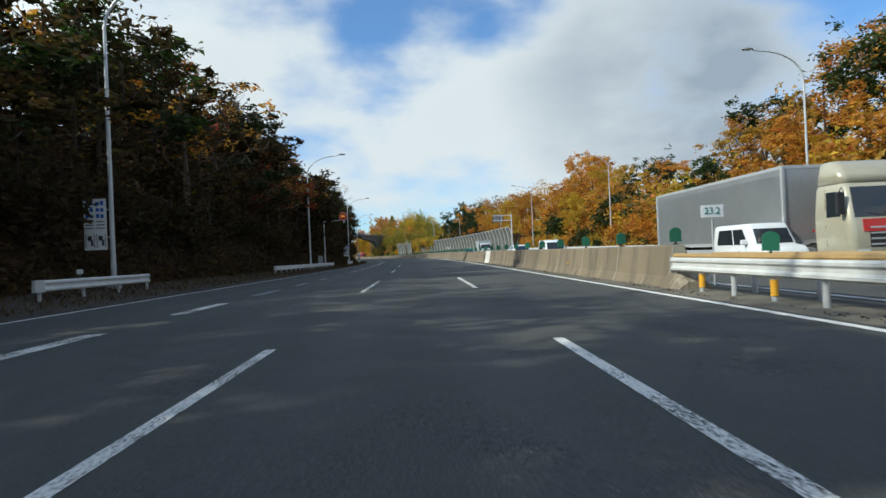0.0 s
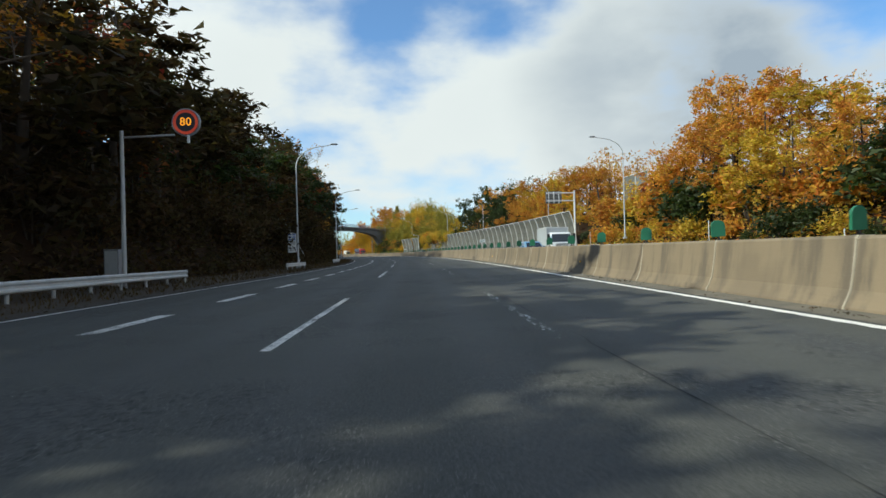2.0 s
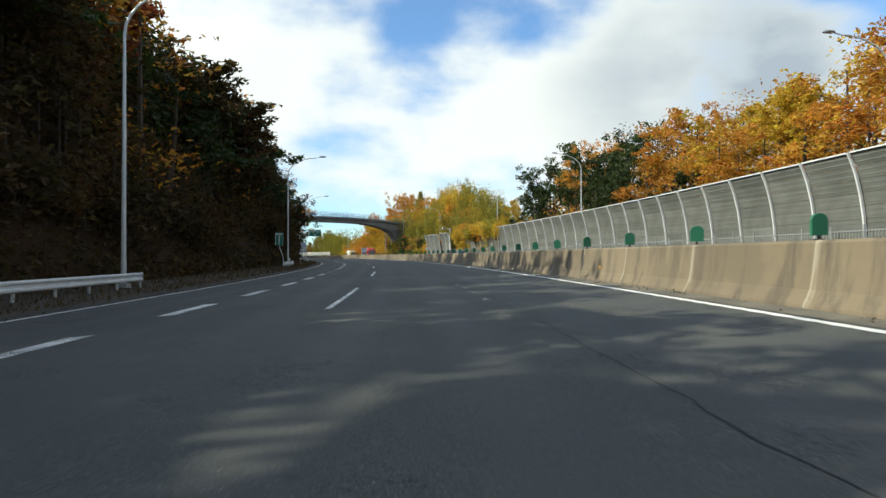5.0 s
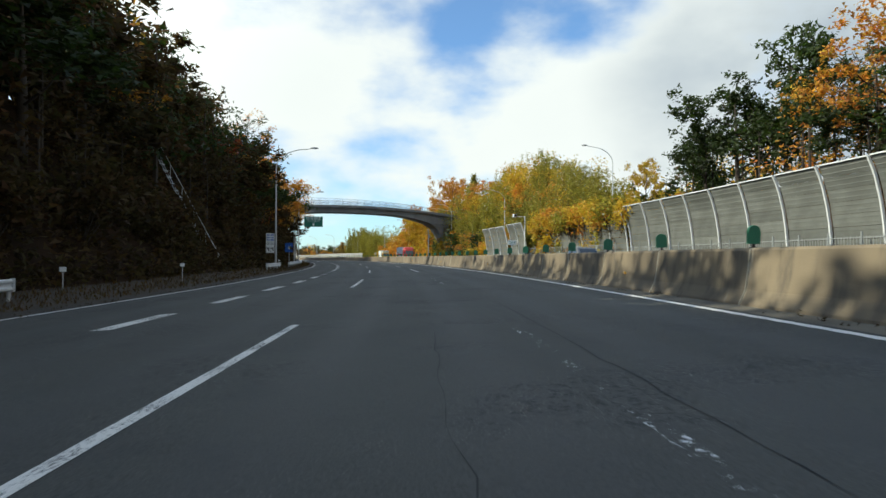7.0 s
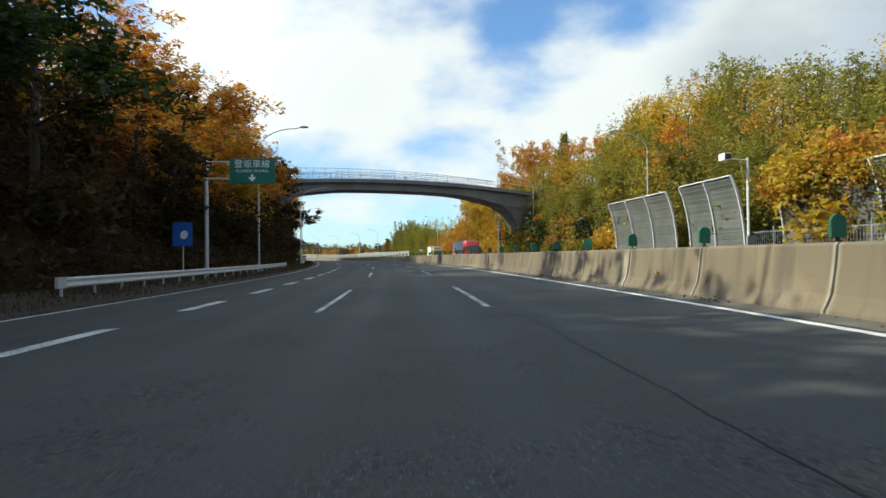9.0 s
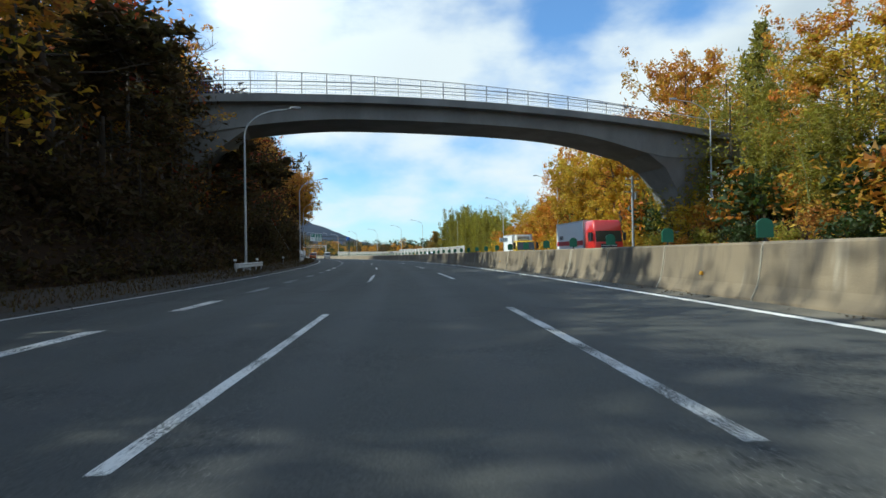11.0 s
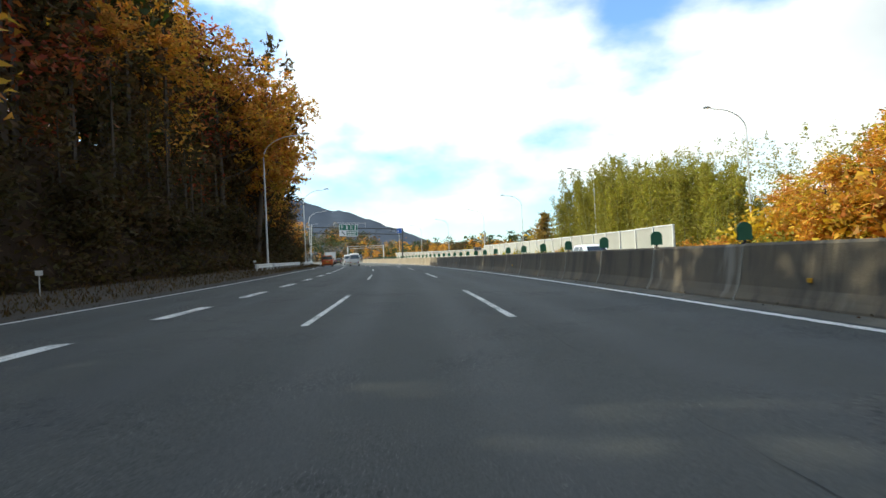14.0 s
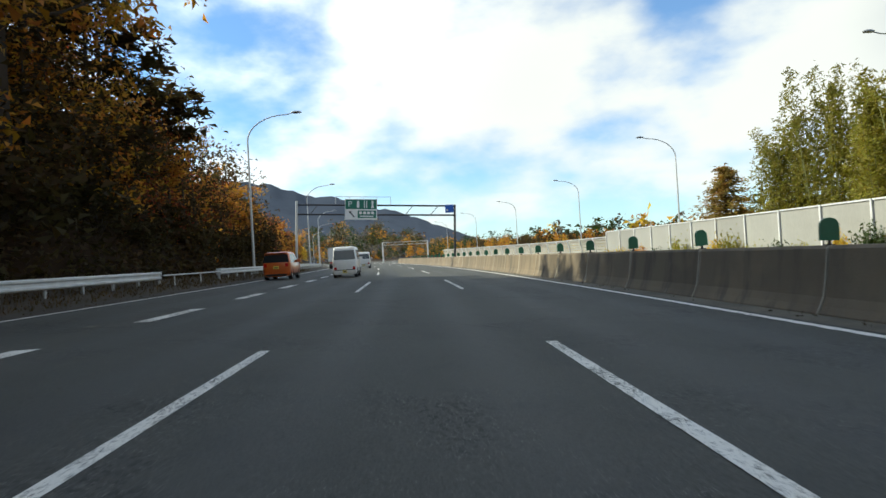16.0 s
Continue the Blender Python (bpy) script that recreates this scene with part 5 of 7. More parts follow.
# the sunlit woods beyond the oncoming carriageway
RIGHT = [(-40, 18, "EO"), (20, 18, "EO"), (46, 18, "EO"), (57, 16, "EO"), (61, 5, "OY"), (69, 5, "OY"), (73, 8, "OY"), (77, 11, "YO"), (84, 14.5, "EO"), (98, 17.7, "YO"), (108, 20.8, "OR"), (113, 20.5, "OY"), (117.5, 16.5, "OY"),
         (121, 14.5, "RO"), (131, 12, "OY"), (143, 11, "OE"), (150, 13, "OY"), (154, 16.5, "OB"), (160, 19, "OO"), (167, 19, "OB"), (172, 18.5, "OY"), (180, 18.5, "YO"), (190, 18.5, "OE"),
         (203, 19, "EE"), (212, 20, "EO"), (218, 20.5, "OB"), (229, 19, "EE"), (237, 15, "CE"), (243, 9, "YO"), (256, 8.5, "YO"), (259, 13, "MG"), (263, 15.5, "MY"), (269, 18.8, "MM"), (280, 21.3, "MY"), (293, 25.2, "MY"),
         (303, 25.6, "MY"), (307, 21.5, "MY"), (315, 20.5, "MY"), (323, 21.5, "MO"), (332, 26, "MG"), (343, 24.6, "OY"), (356, 21.8, "OY"), (366, 20.2, "OM"), (374, 17, "OY"), (379, 14.5, "OY"), (388, 12, "OY"), (394, 11, "YO"), (399, 11, "OY"), (401.5, 5, "OY"), (405.5, 5, "YO"), (408, 11.5, "MM"), (413, 13.5, "MM"), (422, 14.5, "MM"),
         (436, 16.5, "MM"), (446, 14.5, "MM"), (450, 6, "YE"), (470, 5, "EB"), (500, 5, "DB"), (700, 7, "EO"), (900, 8, "ED")]
rs = [r[0] for r in RIGHT]


def right_code(s, lat):
    code = RIGHT[int(np.argmin([abs(s - q) for q in rs]))][2]
    c = code[0 if rt.random() < 0.62 else 1]
    if lat < 33 and c not in "MG" and code != "EE" and rt.random() < 0.5:
        c = "Y" if rt.random() < 0.45 else "O"
    return c


for s in np.arange(6, 456, 6.0):
    for lat, share in ((30.8, 0.66), (37.0, 0.98)):
        ss, ll = s + rt.uniform(-2, 2) + (3.0 if lat > 35 else 0), lat + rt.uniform(-1.4, 1.4)
        if ss > 392 and ll < 35:
            ll += 5.2
        if abs(ss - 368.8) < 5 and ll < 34:
            ll += 3.5
        top = float(np.interp(ss, rs, [r[1] for r in RIGHT]))
        if 137 < ss < 238 and ll < 34:
            ll += 2.2
        if 133 < ss < 148:
            top = 8.5 if ll < 35.5 else 0.0
        if 218.5 < ss < 237 and ll < 36.5:
            top = 0.0
        if top == 0.0:
            continue
        tall = max(2.5, top * rt.uniform(0.86, 1.04) * (0.82 if share < 0.7 and 340 < ss < 382 else 0.9 if ss > 398 else share) - ground_height(ss, ll))
        plant(KINDS[right_code(ss, ll)], ss, ll, tall, rt, "trees on the sunlit bank", wide=min(tall / 10.5, 1.0) + 0.22)
for s in np.arange(408.5, 453, 2.6):
    plant(BAMBOO, s + rt.uniform(-1, 1), 34.6 + rt.uniform(-1.2, 3.5), float(np.interp(s, [408, 413, 425, 436, 447, 452], [10.5, 13.5, 14.5, 15.5, 16, 13])) * rt.uniform(0.85, 1.06), rt, "trees on the sunlit bank", wide=1.15)
plant([GOLD[1]], 241.2, 31.6, 11.0, rt, "trees on the sunlit bank", wide=0.75)
plant([EVER[0]], 228.4, 34.0, 13.4, rt, "trees on the sunlit bank", wide=1.2)
plant([EVER[2]], 221.5, 36.0, 14.0, rt, "trees on the sunlit bank", wide=1.15)
plant([EVER[1]], 231.5, 33.0, 10.5, rt, "trees on the sunlit bank", wide=1.05)
lone = cone_tree("broad conical tree with green and russet leaves", LEAF_MIX, 79, 10.5, 2.9, 3600, 0.2)
plant([lone], 457.5, 33.0, 9.0, rt, "trees on the sunlit bank", wide=1.45)
for s in np.arange(418, 462, 2.2):
    plant([LIT_SHRUB[0], LIT_SHRUB[1], LIT_SHRUB[2], LIT_SHRUB[3]], s, 21.65 + rt.uniform(-0.15, 0.2), rt.uniform(0.9, 1.6), rt, "weeds at the foot of the noise barrier", wide=0.45, dz=0.45)
for s in np.arange(-10, 660, 3.4):
    for lat, share in ((34.0, 0.85), (41.0, 1.06), (46.0, 1.1), (53.0, 1.15)):
        if s > 390 and lat < 36:
            continue
        ss, ll = s + rt.uniform(-1.7, 1.7), lat + rt.uniform(-1.6, 1.6)
        top = float(np.interp(ss, rs, [r[1] for r in RIGHT]))
        if 133 < ss < 148:
            top = 9.0 if lat < 40 else 11.0
        if lat > 40 and ss < 135:
            top *= 0.5
        if lat > 40 and 250 < ss < 325:
            top = float(np.interp(ss - (lat - 36) * 1.5, rs, [r[1] for r in RIGHT])) * (0.98 if lat < 43 else 0.85)
        thicket(right_code(ss, ll), ss, ll, max(2.5, top * rt.uniform(0.82, 1.03) * share - ground_height(ss, ll)), rt, 430 if 238 < ss < 350 and lat < 45 else 280 if lat < 43 and ss < 470 else 130 if lat < 50 else 100, 0.25 if lat < 45 and ss < 470 else 0.38)
# the hillside short of the overpass is closely wooded
for s in np.arange(257, 312, 2.1):
    for lat, share in ((32.8, 0.72), (36.0, 0.94), (39.0, 1.0)):
        ss = s + rt.uniform(-1, 1)
        pick = rt.random()
        thicket("G" if pick < 0.42 else "M" if pick < 0.7 else "Y" if pick < 0.9 else "O", ss, lat + rt.uniform(-1, 1), float(np.interp(ss, rs, [r[1] for r in RIGHT])) * share * rt.uniform(0.86, 1.02) - ground_height(ss, lat), rt, 620, 0.22, 0.06)
for s in np.arange(333, 396, 2.3):
    for lat, share in ((33.0, 0.72), (36.5, 0.95)):
        ss = s + rt.uniform(-1, 1)
        pick = rt.random()
        thicket("O" if pick < 0.66 else "Y" if pick < 0.80 else "R" if pick < 0.86 else "M" if pick < 0.95 else "G", ss, lat + rt.uniform(-1, 1), float(np.interp(ss, rs, [r[1] for r in RIGHT])) * share * rt.uniform(0.84, 1.02) - ground_height(ss, lat), rt, 560, 0.21, 0.05)
for s in np.arange(0, 500, 3.2):
    if 138 < s < 236:
        continue
    if s < 136 or 300 < s < 400:
        plant([LIT_SHRUB[0], LIT_SHRUB[0], LIT_SHRUB[1], LIT_SHRUB[2]], s + 1.5, 30.8 + rt.uniform(-0.7, 0.9), rt.uniform(2.4, 4.2), rt, "shrubs behind the fence")
    tall = rt.uniform(0.9, 2.3) * (1.6 if 238 < s < 300 else 1.0)
    plant([LIT_SHRUB[0], LIT_SHRUB[1], LIT_SHRUB[3] if s > 230 else LIT_SHRUB[0], LIT_SHRUB[2]], s, 28.2 + rt.uniform(-0.7, 0.9), tall, rt, "shrubs behind the fence")
for s in np.arange(236.5, 266, 1.1):
    plant([LIT_SHRUB[1], LIT_SHRUB[1], LIT_SHRUB[0], LIT_SHRUB[3]], s, 26.6 + rt.uniform(-0.5, 0.9), rt.uniform(1.6, 2.6), rt, "creepers over the noise barrier", dz=4.3 + rt.uniform(-0.7, 0.5))
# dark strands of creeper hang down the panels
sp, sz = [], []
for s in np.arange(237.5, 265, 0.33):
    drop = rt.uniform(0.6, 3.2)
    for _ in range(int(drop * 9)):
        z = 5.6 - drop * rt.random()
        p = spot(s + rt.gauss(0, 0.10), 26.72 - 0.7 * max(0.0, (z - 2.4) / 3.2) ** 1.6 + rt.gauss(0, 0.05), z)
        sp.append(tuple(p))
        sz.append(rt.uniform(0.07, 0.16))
tagged(new("creeper_strands", leaves_mesh("creeper_strands", sp, sz, LEAF_SHADE_DARK, np.random.default_rng(14))), "dark dry creeper strands hanging down the noise barrier", "creeper", kind="stuff")
# tree-covered rises where the road runs out of sight
for s in np.arange(560, 1050, 9):
    for lat in (-40, -55, -70, 60, 80):
        thicket("O" if rt.random() < 0.25 else "E" if rt.random() < 0.45 else "H", s + rt.uniform(-4, 4), lat + rt.uniform(-6, 6), rt.uniform(5, 9), rt, 120, 0.7)

# wooded rises and gardens below the far hill, across the end of the view
for _ in range(900):
    a, d_ = radians(rt.uniform(14, 52)), rt.uniform(430, 700)
    e = spot(404, 0)
    top = float(np.interp(math.degrees(a), [14, 24, 31, 36, 44, 52], [0.012, 0.018, 0.026, 0.050, 0.055, 0.045])) * (1 + 0.25 * math.sin(math.degrees(a) * 1.9)) * d_ * rt.random() ** 0.6
    p = (e.x - math.sin(a) * d_, e.y + math.cos(a) * d_, top)
    sp_, sz_ = WOODS.setdefault(rt.choice("HEEHDDB"), ([], []))
    for _ in range(42):
        sp_.append((rt.gauss(p[0], 3.2), rt.gauss(p[1], 3.2), max(0.0, rt.gauss(p[2], 2.2))))
        sz_.append(rt.uniform(0.6, 1.5))

# the wood goes on behind both banks
for s in np.arange(-60, 620, 10):
    for lat in (-38, -48, -60, -75, -95, 62, 74, 90):
        ss, ll = s + rt.uniform(-5, 5), lat + rt.uniform(-5, 5)
        thicket(left_code(ss, rt.random()) if lat < 0 else "EODYE"[rt.randrange(5)], ss, ll, rt.uniform(5, 8), rt, 40, 1.2)

rng_ = np.random.default_rng(5)
for code, data in WOODS.items():
    if code == "trunks":
        bm = bmesh.new()
        for g, h_, r_ in data:
            tube(bm, [g - Vector((0, 0, 0.5)), g + Vector((0, 0, h_))], [r_, r_ * 0.3], 4, False)
        tagged(link("woodland_trunks", bm, BARK), "dim trunks deep in the dense wood", "woodland", kind="stuff")
    else:
        ob = new("woodland", leaves_mesh("woodland", data[0], data[1], LEAF_OF[code], rng_))
        tagged(ob, "dense mixed autumn wood covering the banks", "woodland", kind="stuff")

# whatever was not planted is taken away
for kind_ in (*KINDS.values(), DIM_SHRUB, LIT_SHRUB):
    for src in kind_:
        if id(src) not in used:
            for ch in list(src.children):
                bpy.data.objects.remove(ch)
            bpy.data.objects.remove(src)

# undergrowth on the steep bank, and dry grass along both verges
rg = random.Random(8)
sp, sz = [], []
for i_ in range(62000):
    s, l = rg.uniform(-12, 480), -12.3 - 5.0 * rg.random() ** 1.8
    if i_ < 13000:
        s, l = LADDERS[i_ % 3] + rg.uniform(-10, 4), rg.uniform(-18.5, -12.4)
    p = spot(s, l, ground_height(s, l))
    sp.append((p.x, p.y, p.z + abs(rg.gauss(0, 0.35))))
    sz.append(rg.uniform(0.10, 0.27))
tagged(new("undergrowth", leaves_mesh("undergrowth", sp, sz, LEAF_SHADE_DARK, rng_)), "tangled undergrowth and fallen leaves in a shade-darkened colour on the steep bank", "undergrowth", kind="stuff")
for leaf_, n_ in ((LEAF_ORANGE, 9000), (LEAF_YELLOW, 4000), (LEAF_BAMBOO, 4000)):
    sp, sz = [], []
    for _ in range(n_):
        s, l = (rg.uniform(0, 140) if rg.random() < 0.55 else rg.uniform(296, 400)), 27.2 + 10 * rg.random() ** 1.3
        p = spot(s, l, ground_height(s, l))
        sp.append((p.x, p.y, p.z + abs(rg.gauss(0, 0.3))))
        sz.append(rg.uniform(0.12, 0.34))
    tagged(new("undergrowth", leaves_mesh("undergrowth", sp, sz, leaf_, rng_)), "dry brown and ochre brush on the sunlit bank", "undergrowth", kind="stuff")
sp, sz = [], []
for _ in range(9000):
    s = rg.uniform(-10, 300) if rg.random() < 0.8 else rg.uniform(300, 460)
    l = rg.gauss(6.02, 0.09) if rg.random() < 0.55 else rg.gauss(-8.95, 0.25)
    if abs(noise.noise(Vector((s * 0.35, l, 0)))) < 0.12 and l > 0:
        continue
    p = spot(s, min(l, 6.2), 0.02)
    sp.append((p.x, p.y, p.z + abs(rg.gauss(0, 0.012))))
    sz.append(rg.uniform(0.015, 0.045))
tagged(new("leaf_litter", leaves_mesh("leaf_litter", sp, sz, LEAF_SHADE_DARK, rng_)), "brown leaf litter and grit along the gutters", "leaf litter", kind="stuff")
GRASS = material("dry_grass", (0.105, 0.072, 0.034), 0.9, scale=0.6, fine=9, amount=0.7, dark=(0.045, 0.036, 0.016), per_island=0.4, bump=0, spec=0.2, through=(1, 0.9, 0.5))


def grass(lat0, lat1, s0, s1, n, tall):
    v, f = [], []
    for i in range(n):
        s, l = rg.uniform(s0, s1), rg.uniform(lat0, lat1)
        p = spot(s, l, max(0.0, ground_height(s, l)))
        a, h_, w_ = rg.uniform(0, 6.283), tall * rg.uniform(0.35, 1.2), rg.uniform(0.012, 0.03)
        d = Vector((math.cos(a), math.sin(a), 0))
        tip = p + Vector((rg.gauss(0, 0.3) * h_, rg.gauss(0, 0.3) * h_, h_))
        k = len(v)
        v += [tuple(p - d * w_), tuple(p + d * w_), tuple(tip)]
        f.append((k, k + 1, k + 2))
    mesh = bpy.data.meshes.new("grass")
    mesh.from_pydata(v, [], f)
    mesh.materials.append(GRASS)
    tagged(new("grass", mesh), "short dry straw-coloured grass on the verge", "grass", kind="stuff")


grass(-12.6, -9.5, -10, 470, 42000, 0.17)
grass(25.2, 28.0, 0, 480, 14000, 0.4)

# ---------------------------------------------------------------- signs
def letters(text, size, mat_, parent, where, label="", name="lettering", thick=0.006):
    """Raised letters in the built-in font; the text stands in x, z and faces -y, centred on where."""
    cu = bpy.data.curves.new(name, "FONT")
    cu.body, cu.size, cu.align_x, cu.align_y, cu.extrude, cu.resolution_u = text, size, "CENTER", "CENTER", thick, 2
    tmp = bpy.data.objects.new("tmp", cu)
    scene.collection.objects.link(tmp)
    mesh = bpy.data.meshes.new_from_object(tmp)
    bpy.data.objects.remove(tmp)
    mesh.materials.clear()
    mesh.materials.append(mat_)
    ob = new(name, mesh)
    ob.parent = parent
    ob.matrix_local = pose(*where, 90, 0, 0)
    if label:
        ob["label"] = label
    return ob


def plate(bm, x0, x1, z0, z1, y, t=0.004):
    return box(bm, x0, x1, y - t, y, z0, z1)


def pole_bm(h, r=0.08, sides=10):
    return tube(bmesh.new(), [(0, 0, -0.4), (0, 0, h)], [r, r * 0.85], sides)


def info_board(s):
    b = empty("notice_board", label="white notice board with blue blocks on a lamp post", category="notice board", group="notice boards on lamp posts")
    part("board", boxed(-0.98, 0.0, -0.03, 0.0, 0, 1.75, 0.008), SIGN_WHITE, b)
    rr = random.Random(3)
    bm = bmesh.new()
    for col in (0, 1):
        for row in range(3):
            for k in range(2):
                x = -0.90 + 0.46 * col + 0.19 * k
                plate(bm, x, x + 0.14, 1.53 - 0.22 * row, 1.53 - 0.22 * row + 0.15 * rr.uniform(0.7, 1), -0.032)
    part("blue_blocks", bm, SIGN_BLUE, b, "blue printed blocks")
    bm = bmesh.new()
    for col in (0, 1):
        for row in range(3):
            x = -0.93 + 0.48 * col
            plate(bm, x, x + rr.uniform(0.33, 0.4), 0.95 - 0.11 * row, 0.98 - 0.11 * row, -0.032)
        plate(bm, -0.93 + 0.48 * col, -0.90 + 0.48 * col, 0.08, 0.55, -0.032)
        plate(bm, -0.56 + 0.48 * col, -0.53 + 0.48 * col, 0.08, 0.55, -0.032)
        plate(bm, -0.84 + 0.48 * col, -0.66 + 0.48 * col, 0.32, 0.48, -0.034)
        plate(bm, -0.70 + 0.48 * col, -0.60 + 0.48 * col, 0.14, 0.34, -0.036)
    part("printed_lines", bm, SIGN_DARK, b, "dark printed lines and pictograms")
    for z in (0.4, 1.35):
        part("strap", boxed(-0.05, 0.16, -0.01, 0.02, z, z + 0.05), GALV, b)
    b.matrix_world = stand(s, -11.46 - (0.5 if s < 30 else 0), 1.78, 3) @ Matrix.Diagonal((0.84, 1.0, 1.12, 1))
    return b


for s in (22.45, 108.05, 236.25):
    info_board(s)

# round lit sign on a bracket
def lamp_light(name, tint, strength):
    m = bpy.data.materials.new(name)
    m.use_nodes = True
    n = Nodes(m.node_tree)
    sh = n.add("ShaderNodeBsdfPrincipled")
    n.put(sh.inputs["Base Color"], tint)
    n.put(sh.inputs["Roughness"], 0.5)
    n.put(sh.inputs["Emission Color"], tint)
    n.put(sh.inputs["Emission Strength"], strength)
    n.put(n.add("ShaderNodeOutputMaterial").inputs[0], sh.outputs[0])
    return m


def disc(r0, r1, depth, y):
    """A round plate, or a ring where r0 is more than nothing, facing -y."""
    bm = bmesh.new()
    n = 40
    for a in range(n):
        q = [2 * math.pi * (a + d) / n for d in (0, 1)]
        v = [bm.verts.new((2.45 + r * math.cos(t), y + d, 6.28 + r * math.sin(t))) for d in (0.0, depth) for r, t in ((r0, q[0]), (r1, q[0]), (r1, q[1]), (r0, q[1]))]
        for f in ((0, 1, 2, 3), (7, 6, 5, 4), (1, 5, 6, 2), (0, 3, 7, 4)):
            bm.faces.new([v[k] for k in f])
    bmesh.ops.remove_doubles(bm, verts=bm.verts[:], dist=0.0005)
    bmesh.ops.recalc_face_normals(bm, faces=bm.faces[:])
    return bm


rd = empty("speed_sign", label="round lit speed sign with red ring and amber digits", category="traffic sign")
part("post", pole_bm(6.1, 0.09), GALV, rd)
part("arm", tube(bmesh.new(), [(0, 0, 5.72), (2.0, 0, 5.8)], 0.04, 8), GALV, rd)
part("housing", disc(0.001, 0.54, 0.12, -0.03), SIGN_BACK, rd)
part("face", disc(0.001, 0.49, 0.02, -0.052), SIGN_DARK, rd, "black lamp face")
part("ring", disc(0.37, 0.475, 0.006, -0.06), lamp_light("red_lamp_ring", (0.42, 0.045, 0.02), 0.35), rd, "dull red lamp ring")
letters("80", 0.46, lamp_light("amber_lamp_digits", (1.0, 0.34, 0.02), 0.9), rd, (2.45, -0.058, 6.28), "amber lit digits", "digits")
part("lamp_stub", boxed(2.5, 2.57, -0.05, 0.05, 5.48, 5.78), SIGN_WHITE, rd)
rd.matrix_world = stand(73.0, -11.3, 0.3)
cb = empty("control_cabinet", label="small grey steel control cabinet on the verge", category="cabinet")
part("body", boxed(-0.28, 0.28, -0.2, 0.2, 0.25, 1.35, 0.02), SIGN_BACK, cb)
part("door", boxed(-0.24, 0.24, -0.215, -0.2, 0.3, 1.28, 0.004), GALV, cb)
part("foot", boxed(-0.25, 0.25, -0.17, 0.17, -0.2, 0.25), CONCRETE_NEW, cb)
cb.matrix_world = stand(73.6, -12.0, 0.40)

# bent green board on a crooked post
gb = empty("bent_sign", label="green sign board with pale rows on a bent leaning post", category="traffic sign")
part("post", tube(bmesh.new(), [(0.47, 0, -0.9), (0.42, 0, 0.35), (0.2, 0, 0.95), (0.05, 0, 1.25), (0.0, 0, 1.6)], 0.045, 8), GALV, gb)
part("board", boxed(-0.42, 0.42, -0.05, -0.02, 1.5, 2.72, 0.01), SIGN_GREEN, gb)
bm = bmesh.new()
for x in (-0.40, 0.38):
    plate(bm, x, x + 0.025, 1.55, 2.68, -0.052)
for i, x in enumerate(np.arange(-0.33, 0.3, 0.13)):
    plate(bm, x, x + 0.09, 2.52, 2.64 - 0.02 * (i % 2), -0.052)
for row in range(5):
    plate(bm, -0.08, 0.06, 2.34 - 0.17 * row, 2.43 - 0.17 * row, -0.052)
part("pale_rows", bm, SIGN_WHITE, gb, "pale rows of unreadable characters")
gb.matrix_world = stand(189.6, -12.0, 0.75, 6) @ Matrix.Diagonal((1.0, 1.0, 1.16, 1))

# slower traffic sign
st_sign = empty("slow_lane_sign", label="green slow lane sign with white lettering on a bracket post", category="traffic sign")
part("post", pole_bm(7.0, 0.13, 12), GALV, st_sign)
for z in (5.75, 6.75):
    part("arm", tube(bmesh.new(), [(0, 0, z), (3.95, 0, z)], 0.05, 8), GALV, st_sign)
part("board", boxed(1.35, 3.98, -0.10, -0.05, 5.45, 6.95, 0.02), SIGN_GREEN, st_sign)
letters("登坂車線", 0.52, SIGN_WHITE, st_sign, (2.66, -0.105, 6.6))
letters("SLOWER TRAFFIC", 0.235, SIGN_WHITE, st_sign, (2.66, -0.105, 6.2))
bm = bmesh.new()
extruded(bm, [(2.60, 6.0), (2.60, 5.82), (2.46, 5.86), (2.46, 5.80), (2.66, 5.58), (2.86, 5.80), (2.86, 5.86), (2.72, 5.82), (2.72, 6.0)], -0.106, -0.1)
part("arrow", bm, SIGN_WHITE, st_sign, "white arrow pointing down")
st_sign.matrix_world = stand(262.0, -11.4, 0.3)
bs = empty("blue_sign", label="small square blue sign with a pale pictogram on a thin post", category="traffic sign")
part("post", pole_bm(2.2, 0.04), GALV, bs)
part("board", boxed(-0.55, 0.5, -0.06, -0.03, 1.75, 3.05, 0.01), SIGN_BLUE, bs)
bm = bmesh.new()
extruded(bm, [(-0.12, 2.2), (0.05, 2.12), (0.24, 2.24), (0.28, 2.45), (0.14, 2.62), (-0.05, 2.55), (-0.14, 2.4)], -0.065, -0.06)
part("pictogram", bm, SIGN_WHITE, bs)
bs.matrix_world = stand(259.8, -12.0, 0.3)

# parking area gantry
pg = empty("sign_gantry", label="dark steel gantry carrying a green parking area sign", category="gantry")
part("post", pole_bm(8.3, 0.15, 12), GALV, pg, "grey post")
o = part("post", pole_bm(8.0, 0.15, 12), SIGN_DARK, pg, "dark post")
o.matrix_local = pose(18.4, 0, 0)
for z in (6.75, 7.85):
    part("beam", tube(bmesh.new(), [(-0.1, 0, z), (18.5, 0, z)], 0.10, 10), SIGN_DARK, pg)
for x in (1.5, 12.5, 15.5):
    part("brace", tube(bmesh.new(), [(x, 0, 6.75), (x + 0.9, 0, 7.85)], 0.04, 6), SIGN_DARK, pg)
part("board", boxed(5.5, 9.2, -0.22, -0.16, 6.15, 8.55, 0.02), SIGN_WHITE, pg)
